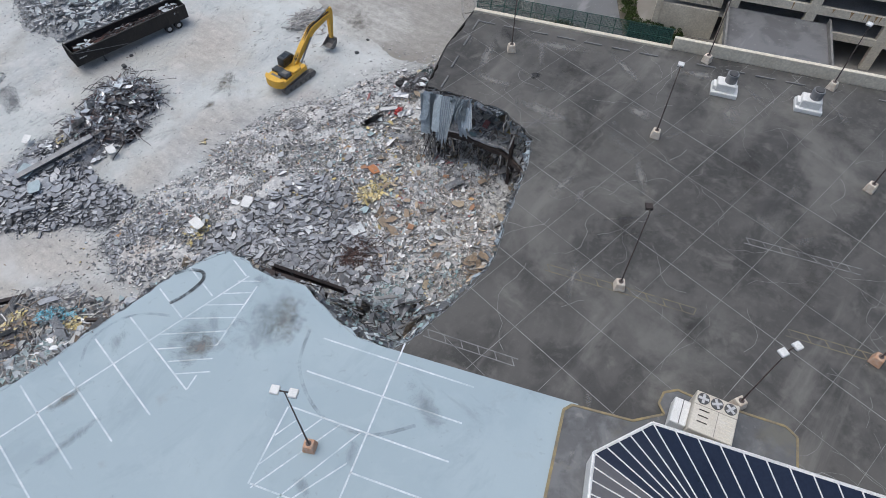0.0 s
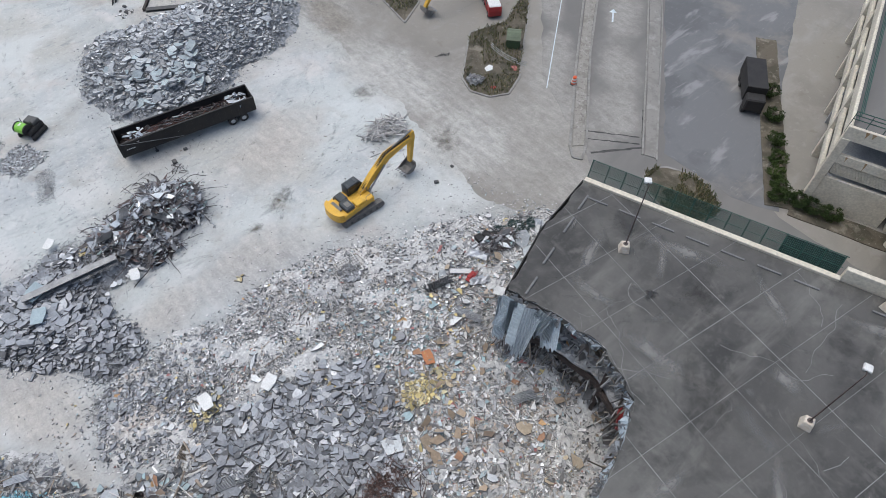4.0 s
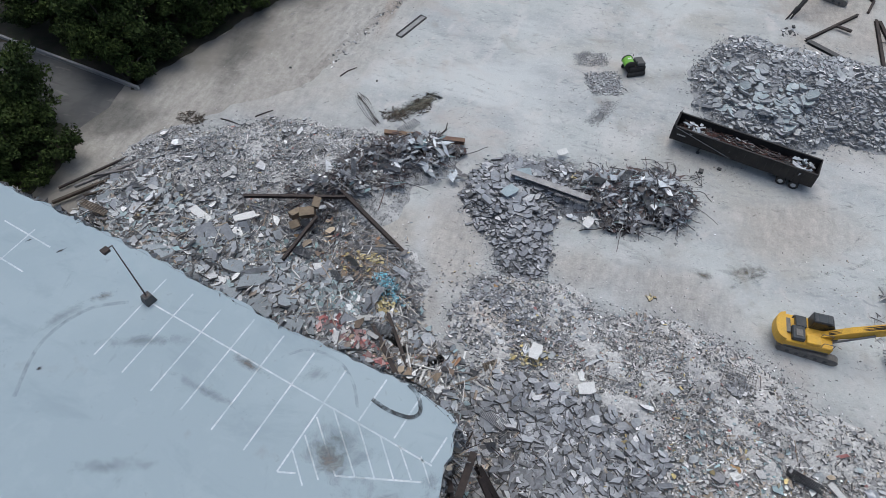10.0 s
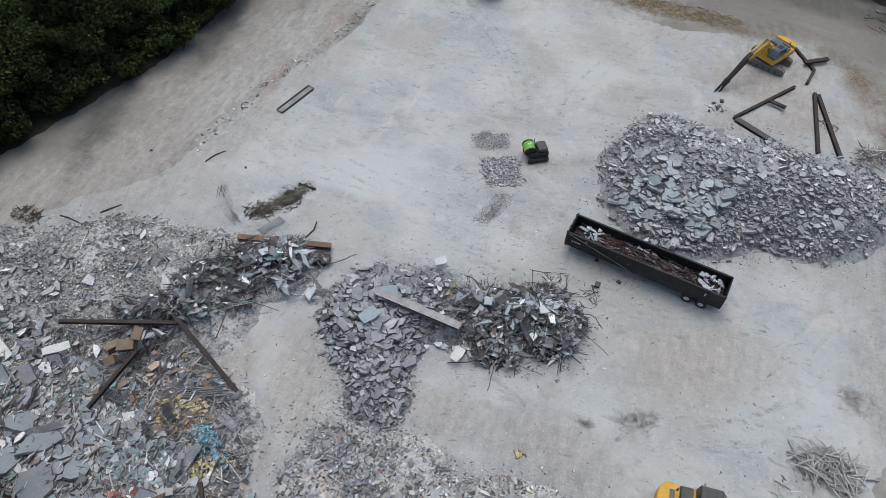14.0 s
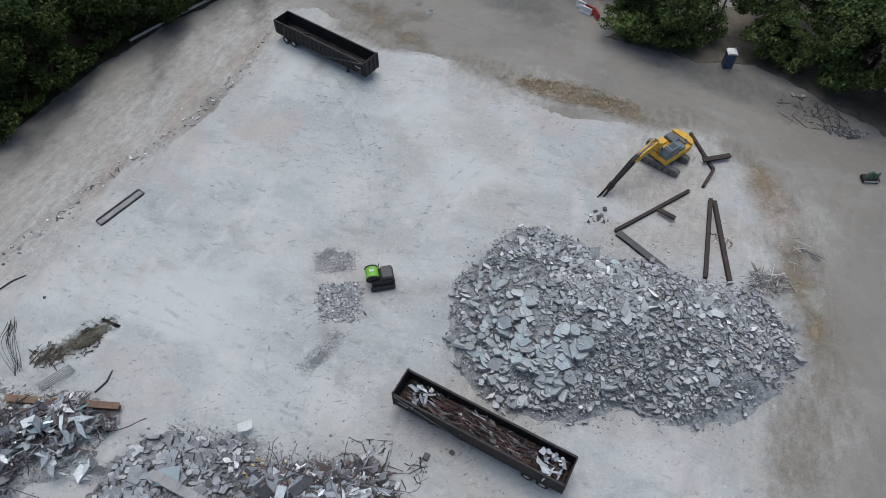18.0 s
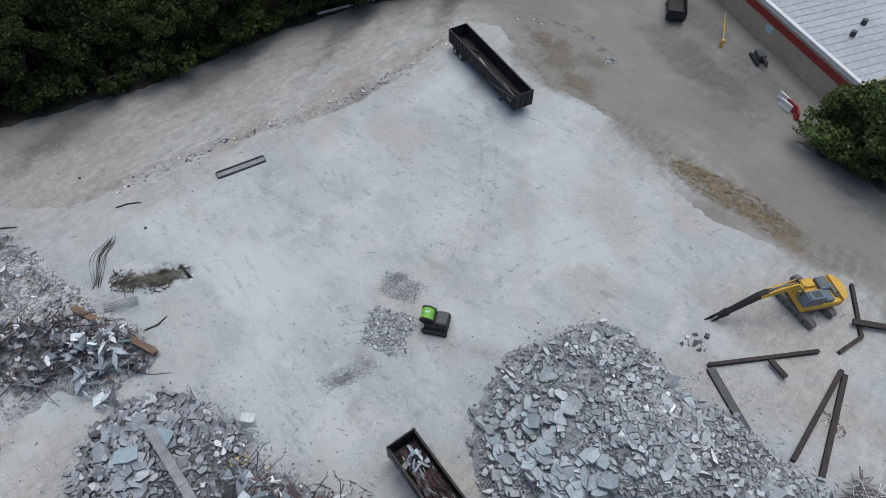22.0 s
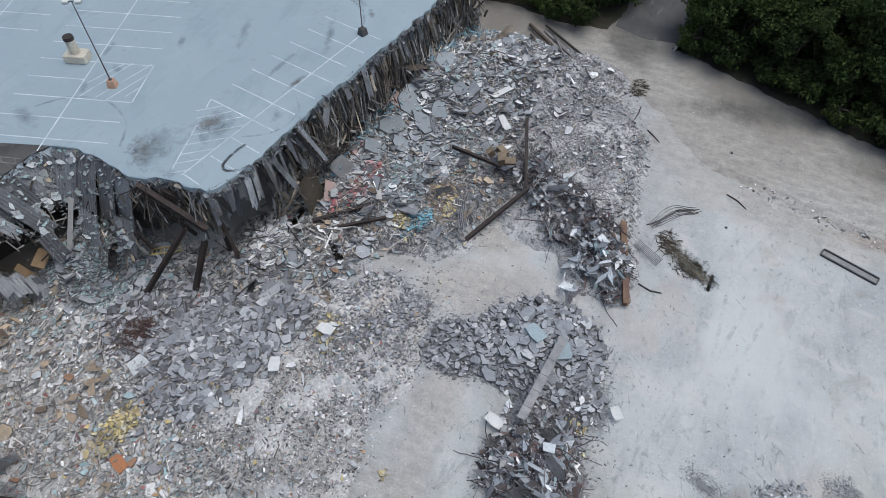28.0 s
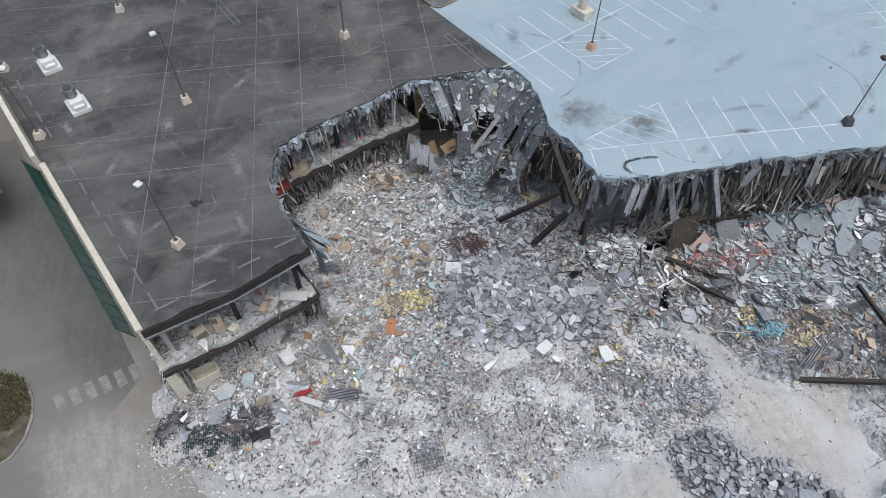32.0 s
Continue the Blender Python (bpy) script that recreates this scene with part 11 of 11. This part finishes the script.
crusher = thing("machine", "small dark tracked machine parked by the store wall", "machine", pose(14.4, 125.3, 0, 0, 0, -40))
for s_ in (-1, 1):
    bm = bmesh.new()
    box(bm, -1.3, 1.3, s_ * 0.6 - 0.18, s_ * 0.6 + 0.18, 0, 0.5, None, 0.12)
    part("track", bm, M_RUBBER, crusher)
bm = bmesh.new()
box(bm, -0.9, 0.7, -0.5, 0.5, 0.45, 1.2, None, 0.08)
part("body", bm, M_DKGREY, crusher)
bm = bmesh.new()
rod(bm, (0.5, 0, 1.1), (2.2, 0, 0.5), 0.14, 0.1, 8)
part("arm", bm, M_BLACK, crusher)
pole = thing("utility_pole", "dark utility pole with a lamp box between the trees", "utility pole", pose(38.5, 120.6, 0))
bm = bmesh.new()
rod(bm, (0, 0, -0.1), (0, 0, 9.5), 0.16, 0.1, 10)
part("shaft", bm, M_BARK, pole)
bm = bmesh.new()
box(bm, -0.9, 0.9, -0.08, 0.08, 8.9, 9.05)
part("cross_arm", bm, M_BARK, pole)
for s in (-1, 1):
    bm = bmesh.new()
    box(bm, s * 0.75 - 0.3, s * 0.75 + 0.3, -0.3, 0.3, 9.06, 9.3, None, 0.04)
    part("lamp_box", bm, M_DKGREY, pole)

rackc = thing("cylinder_rack", "black tray holding pale gas cylinders beside the road", "gas cylinders", pose(56.8, 97.4, 0, 0, 0, 14))
bm = bmesh.new()
box(bm, -0.9, 0.9, -0.5, 0.5, 0.1, 0.5, None, 0.03)
part("tray", bm, M_BLACK, rackc)
for x in (-0.75, 0.75):
    bm = bmesh.new()
    box(bm, x - 0.08, x + 0.08, -0.5, 0.5, 0.0, 0.1)
    part("skid", bm, M_DKGREY, rackc)
M_CYL = mat("dull_green_cylinder", (0.13, 0.25, 0.15), (0.1, 0.18, 0.12), 2.0, 0.5, 0.1)
for k in range(4):
    bm = bmesh.new()
    x = -0.5 + 0.36 * k
    rod(bm, (x, -0.15 + 0.12 * (k % 2), 0.5), (x, -0.15 + 0.12 * (k % 2), 1.35), 0.17, 0.17, 12)
    cyl = part("cylinder", bm, M_CYL, rackc)
    bm = bmesh.new()
    rod(bm, (x, -0.15 + 0.12 * (k % 2), 1.35), (x, -0.15 + 0.12 * (k % 2), 1.5), 0.15, 0.05, 12)
    part("cap", bm, M_STEEL, cyl)
bm = bmesh.new()
box(bm, -0.8, 0.8, -0.512, -0.504, 0.18, 0.42)
part("label_plate", bm, M_WHITE, rackc)

# white boards and a red sheet in the rubble
for x, y, z, w, d, t, material, label in ((12.8, 22.4, 1.9, 1.4, 1.0, 20, M_WHITE, "white torn board lying on the rubble"), (13.5, 17, 1.5, 1.3, 0.9, 50, M_WHITE, "white board lying on grey concrete"), (7.9, 24.6, 1.6, 1.5, 1.0, 80, M_WHITE, "white torn board beside yellow foam"),
                                         (3.0, 15.6, 1.2, 1.6, 1.1, 30, M_WHITE, "white board lying below the roof corner"), (3.9, 14.9, 1.1, 1.2, 1.0, 60, mat("tan_board", (0.52, 0.39, 0.24), (0.42, 0.31, 0.2), 1.5, 0.8, 0.1), "tan board lying below the roof corner"),
                                         (24.6, 15.4, 1.0, 1.5, 0.9, 65, mat("orange_board", (0.45, 0.19, 0.08), (0.36, 0.16, 0.08), 1.5, 0.8, 0.1), "orange brown board on the rubble"), (25.4, 19.2, 1.2, 1.2, 0.8, 35, M_WHITE, "white square board on the rubble"),
                                         (33.4, 19.0, 1.0, 1.3, 0.6, 10, M_RED, "red sheet with bars on it lying on the rubble"), (-9.6, 18.9, 2.6, 1.9, 1.0, -15, mat("salmon_panel", (0.5, 0.24, 0.18), (0.4, 0.2, 0.16), 1.2, 0.8, 0.1), "salmon red panel lying below the wall"),
                                         (-23.5, 30.2, 1.7, 2.2, 0.8, 40, M_WHITE, "white torn board on the rubble bank"), (5.0, 50.4, 0.5, 1.2, 0.8, 30, M_WHITE, "white board beside the heap"), (9.6, 41.2, 0.6, 1.5, 0.9, 70, M_WHITE, "white board beside the scrap heap"),
                                         (1.8, 44.6, 1.75, 1.8, 1.4, 20, mat("pale_teal_slab", (0.36, 0.44, 0.47), (0.3, 0.36, 0.39), 0.8, 0.8, 0.1), "smooth blue grey slab on the heap"), (1.0, 41.9, 1.7, 1.8, 1.3, 55, MATS["pale_teal_slab"] if "pale_teal_slab" in MATS else M_CONC, "smooth blue grey slab on the heap")):
    bd = thing("board", label, "board", pose(x, y, z + 0.25, (x * 37) % 17 - 8, (y * 23) % 17 - 8, t))
    bm = bmesh.new()
    vs = [(-w / 2, -d / 2), (w * 0.1, -d * 0.56), (w / 2, -d * 0.4), (w * 0.46, d / 2), (-w * 0.2, d * 0.45), (-w * 0.52, d * 0.3)]
    prism(bm, vs, -0.04, 0.04)
    part("sheet", bm, material, bd)
# yellow ladder and a large slab in the corner rubble
lad = thing("ladder", "yellow ladder lying in the rubble below the roof corner", "ladder", pose(7.05, 7.5, 3.4, 8, -4, -52))
M_LADDER = mat("dull_yellow_ladder", (0.42, 0.33, 0.12), (0.3, 0.24, 0.12), 1.5, 0.7, 0.1)
for y_ in (-0.38, 0.38):
    bm = bmesh.new()
    box(bm, -1.4, 1.4, y_ - 0.05, y_ + 0.05, -0.06, 0.06, None, 0.01)
    part("stile", bm, M_LADDER, lad)
for k in range(8):
    bm = bmesh.new()
    box(bm, -1.2 + 0.34 * k, -1.14 + 0.34 * k, -0.38, 0.38, -0.03, 0.03)
    part("rung", bm, M_LADDER, lad)
# ---- at the cut corner by the road ----
pier_ = thing("corner_pier", "pale cream pier under the cut corner of the upper floor", "pier", pose(43.0, 15.3, 0, 0, 0, 10), kind="structure")
bm = bmesh.new()
box(bm, -0.5, 0.5, -0.35, 0.35, -0.05, 4.58, None, 0.03)
part("shaft", bm, M_CREAM, pier_)
crate_ = thing("booth", "open cream box standing under the upper floor", "box", pose(40.9, 14.6, 0.9, 0, 0, 12))
for x0, x1, y0, y1, z1 in ((-1.1, 1.1, 0.5, 0.62, 1.1), (-1.1, 1.1, -0.62, -0.5, 1.1), (-1.1, -0.98, -0.5, 0.5, 1.1), (0.98, 1.1, -0.5, 0.5, 1.1), (-0.98, 0.98, -0.5, 0.5, 0.1)):
    bm = bmesh.new()
    box(bm, x0, x1, y0, y1, 0, z1, None, 0.01)
    part("panel", bm, M_CREAM, crate_)
M_WHITEBOARD = mat("dusty_white_board", (0.62, 0.62, 0.61), (0.46, 0.46, 0.455), 1.2, 0.85, 0.15)
M_PINKBOARD = mat("pinkish_grey_board", (0.42, 0.3, 0.265), (0.33, 0.27, 0.255), 1.0, 0.85, 0.2)
M_GREYBOARD = mat("dark_grey_sheet", (0.19, 0.195, 0.2), (0.13, 0.13, 0.135), 0.8, 0.8, 0.2)
M_NET = mat("dark_green_netting", (0.035, 0.062, 0.058), (0.02, 0.036, 0.034), 1.5, 0.8, 0.1)
M_SILVER = mat("silver_foil_sheet", (0.6, 0.61, 0.63), (0.34, 0.35, 0.38), 1.2, 0.35, 0.3, metal=0.5)
for name, label, kind_, p, size, material in (
    ("board", "torn white board on the upper floor", "board", (41.7, 14.37, 5.68, 6, -5, 35), (1.3, 0.9, 0.06), M_WHITEBOARD),
    ("cabinet", "cream metal cabinet tipped over on the upper floor", "cabinet", (39.92, 13.45, 5.95, 8, 6, 20), (1.1, 0.8, 0.8), M_CREAM),
    ("cabinet", "cream metal cabinet leaning on the upper floor", "cabinet", (38.55, 12.94, 6.1, 25, 10, -15), (0.7, 0.7, 1.3), M_CREAM),
    ("board", "large white board lying on the upper floor edge", "board", (32.05, 12.34, 5.8, 4, 4, -22), (2.4, 1.0, 0.14), M_WHITEBOARD),
    ("board", "dusty white board on the rubble below the floor edge", "board", (33.98, 15.59, 1.9, -12, 6, 20), (1.0, 1.3, 0.06), M_WHITEBOARD),
    ("crate", "black plastic crate lying on the rubble", "crate", (37.9, 21.5, 1.5, 10, 5, 15), (0.75, 0.7, 0.4), M_BLACK),
    ("crate", "black plastic crate lying on the rubble", "crate", (37.1, 21.6, 1.5, -6, 4, -8), (0.75, 0.8, 0.4), M_BLACK),
    ("plank", "white plank lying on the rubble", "plank", (33.0, 20.1, 1.35, 4, 4, -40), (2.0, 0.5, 0.1), M_WHITEBOARD),
    ("board", "bright red board on the rubble by the cable tangle", "board", (33.5, 19.1, 1.4, 6, 4, 8), (0.9, 0.34, 0.06), M_RED),
    ("board", "pinkish grey board on the rubble bank", "board", (-5.6, 17.7, 3.15, -16, 8, 24), (2.5, 1.0, 0.1), M_PINKBOARD),
    ("board", "dark grey roofing sheet on the rubble bank", "board", (-8.2, 18.4, 3.7, -20, 10, -20), (2.0, 3.6, 0.06), M_GREYBOARD),
    ("plank", "weathered grey plank on the rubble bank", "plank", (-8.0, 22.0, 3.0, -8, 6, 28), (2.8, 0.6, 0.09), M_CONC),
    ("plank", "weathered grey plank on the rubble bank", "plank", (-6.2, 21.2, 2.8, -6, -8, -18), (1.8, 0.4, 0.08), M_CONC),
    ("board", "ochre torn board at the wall foot", "board", (-19.6, 18.7, 4.5, -30, 4, 10), (2.0, 1.4, 0.06), M_PINKBOARD)):
    loose = thing(name, label, kind_, pose(*p))
    bm = bmesh.new()
    rim_ = jagged([(-size[0] / 2, -size[1] / 2), (size[0] / 2, -size[1] / 2), (size[0] / 2, size[1] / 2), (-size[0] / 2, size[1] / 2)], 0.5, 0.05, int(abs(p[0]) * 7)) if name == "board" else [(-size[0] / 2, -size[1] / 2), (size[0] / 2, -size[1] / 2), (size[0] / 2, size[1] / 2), (-size[0] / 2, size[1] / 2)]
    prism(bm, rim_, -size[2] / 2, size[2] / 2)
    part("body" if size[2] > 0.3 else "sheet", bm, material, loose)
    if name == "cabinet":
        bm = bmesh.new()
        box(bm, -size[0] * 0.44, size[0] * 0.44, size[1] / 2, size[1] / 2 + 0.03, -size[2] * 0.44, size[2] * 0.44, None, 0.008)
        part("door", bm, M_OCHRE, loose, "faded ochre door")
    if name == "crate":
        bm = bmesh.new()
        for y_ in (-1, 1):
            box(bm, -size[0] / 2 - 0.03, size[0] / 2 + 0.03, y_ * size[1] / 2 - 0.04, y_ * size[1] / 2 + 0.04, size[2] / 2, size[2] / 2 + 0.08)
        part("rim", bm, M_DKGREY, loose)
# pale slabs on the rubble
for x, y, w, d, t in ((40.3, 18.8, 2.7, 1.9, 20), (17.3, 11.5, 2.6, 2.1, 35), (37.6, 16.4, 1.7, 1.4, 60), (39.6, 16.9, 1.9, 1.5, 5)):
    ob = thing("slab", "pale broken concrete slab lying on the rubble", "slab", pose(x, y, float(mound(FAN, x, y)) + 0.28, 6, 5, t) @ Matrix.Diagonal((w, d, 0.2, 1)))
    share("body", PALES[int(x) % 12], ob, Matrix())
# folded silver sheets
for pts in (((36.0, 19.4), (35.6, 20.3), (35.15, 21.2)), ((34.7, 17.8), (33.8, 18.2), (32.9, 18.7)), ((43.7, 18.9), (43.4, 19.3), (43.0, 19.5))):
    foil = thing("foil_sheet", "crumpled silver sheet on the rubble", "metal sheet")
    bm = bmesh.new()
    r = random.Random(int(pts[0][0] * 10))
    rows = []
    for k in range(9):
        f = k / 8
        x, y = (Vector(pts[0]).lerp(Vector(pts[1]), 2 * f) if f < 0.5 else Vector(pts[1]).lerp(Vector(pts[2]), 2 * f - 1))
        n_ = (Vector(pts[2]) - Vector(pts[0])).normalized()
        rows.append([bm.verts.new((x - n_.y * u, y + n_.x * u, float(mound(FAN, x, y)) + 0.3 + 0.28 * (1 - abs(u) / 0.5) + r.gauss(0, 0.06))) for u in (-0.5, -0.25, 0.0, 0.22, 0.45)])
    for a, b in zip(rows, rows[1:]):
        for j in range(4):
            bm.faces.new((a[j], a[j + 1], b[j + 1], b[j]))
    part("sheet", bm, M_SILVER, foil).modifiers.new("thickness", "SOLIDIFY").thickness = 0.02
# draped green netting
net = thing("green_netting", "torn dark green netting draped over the rubble", "netting", kind="stuff")
r = np.random.RandomState(812)
ends = []
for k in range(46):
    a = 2.9 * k / 45 - 1.45
    for j in range(30):
        u0, u1 = 0.2 * j - 3.0, 0.2 * (j + 1) - 3.0
        if abs(a) < 1.3 - 0.2 * abs(u0) + 0.4 * math.sin(3 * u0) and r.rand() < 0.62:
            ends.append(((u0, a + 0.2 * math.sin(1.7 * u0)), (u1, a + 0.2 * math.sin(1.7 * u1))))
            ends.append(((u0, a), (u0 + 0.04, a + 0.13)))
ends = np.array(ends)
ca, sa = math.cos(radians(-14)), math.sin(radians(-14))
lay_ = lambda p: np.stack([40.7 + ca * p[:, 0] - sa * p[:, 1], 20.2 + sa * p[:, 0] + ca * p[:, 1], mound(FAN, 40.7 + ca * p[:, 0] - sa * p[:, 1], 20.2 + sa * p[:, 0] + ca * p[:, 1]) + 0.3 + 0.14 * np.sin(2.3 * p[:, 0]) * np.cos(2.9 * p[:, 1])], -1)
sticks("net", lay_(ends[:, 0]), lay_(ends[:, 1]), np.full(len(ends), 0.045), M_NET, net, 813)
# steel mesh lying on the pale ground
mesh_ = thing("steel_mesh", "dark steel reinforcing mesh lying on grey stones", "steel mesh", pose(25.2, 27.4, float(mound(FAN, 25.2, 27.4)) + 0.3, 0, 0, -8))
for k in range(12):
    bm = bmesh.new()
    rod(bm, (-1.4, -1.65 + 0.3 * k, 0), (1.4, -1.65 + 0.3 * k, 0.03), 0.022, n=5)
    part("bar", bm, M_TRACK, mesh_)
for k in range(10):
    bm = bmesh.new()
    rod(bm, (-1.35 + 0.3 * k, -1.7, 0.05), (-1.35 + 0.3 * k, 1.7, 0.05), 0.022, n=5)
    part("cross_bar", bm, M_TRACK, mesh_)
debris("concrete_rubble", field, spread(260, 821, [(25.2, 27.4, 1.0, 1.15, 1)], FAN, 0.14), 0.2, 0.5, 1.2, 0.25, 0.2, M_SLATE, 822, 5, label="grey stones under the steel mesh")
# ladder frame and corrugated door at the torn wall
rack = thing("ladder_rack", "grey steel ladder frame hanging at the torn wall", "ladder", pose(-1.3, 15.6, 5.4, -20, 12, 172))
for x in (-0.4, 0.4):
    bm = bmesh.new()
    box(bm, x - 0.04, x + 0.04, -0.04, 0.04, -1.6, 1.2)
    part("stile", bm, M_STEEL, rack)
for k in range(8):
    bm = bmesh.new()
    box(bm, -0.4, 0.4, -0.03, 0.03, -1.4 + 0.34 * k, -1.34 + 0.34 * k)
    part("rung", bm, M_STEEL, rack)
shut = thing("shutter", "brown stained corrugated shutter leaning at the wall foot", "shutter", pose(-4.2, 16.2, 6.0, -14, 0, 176) @ Matrix.Diagonal((2.8, 1, 4.4, 1)))
ob = new("sheet", SHEETS[4].copy())
ob.data.materials[0] = mat("brown_stained_sheet", (0.2, 0.17, 0.13), (0.11, 0.095, 0.08), 0.6, 0.8, 0.2)
ob.parent = shut
# guard rail and kerb along the forest
rail = thing("guard_rail", "low pale guard rail along the forest edge", "guard rail")
for a, b in zip(((-34.6, 92.6), (-31.6, 99.9), (-26.4, 110.9)), ((-31.6, 99.9), (-26.4, 110.9), (-21, 122))):
    d = Vector((*b, 0)) - Vector((*a, 0))
    m = Matrix.Translation((*a, 0)) @ Matrix.Rotation(math.atan2(d.y, d.x), 4, "Z")
    bm = bmesh.new()
    box(bm, 0, d.length, -0.05, 0.05, 0.45, 0.8, m, 0.02)
    part("beam", bm, M_CONC, rail)
    for k in range(int(d.length / 2)):
        bm = bmesh.new()
        box(bm, 2 * k + 0.3, 2 * k + 0.42, 0.055, 0.2, -0.05, 0.75, m)
        part("post", bm, M_DKGREY, rail)
low = thing("low_wall", "low concrete kerb wall beside the side road", "kerb", kind="structure")
bm = bmesh.new()
prism(bm, [(-46.8, 45.5), (-55, 46.7), (-74, 49.3), (-74, 49.0), (-55, 46.4), (-46.8, 45.2)], -0.05, 0.5)
part("strip", bm, M_CONC, low)
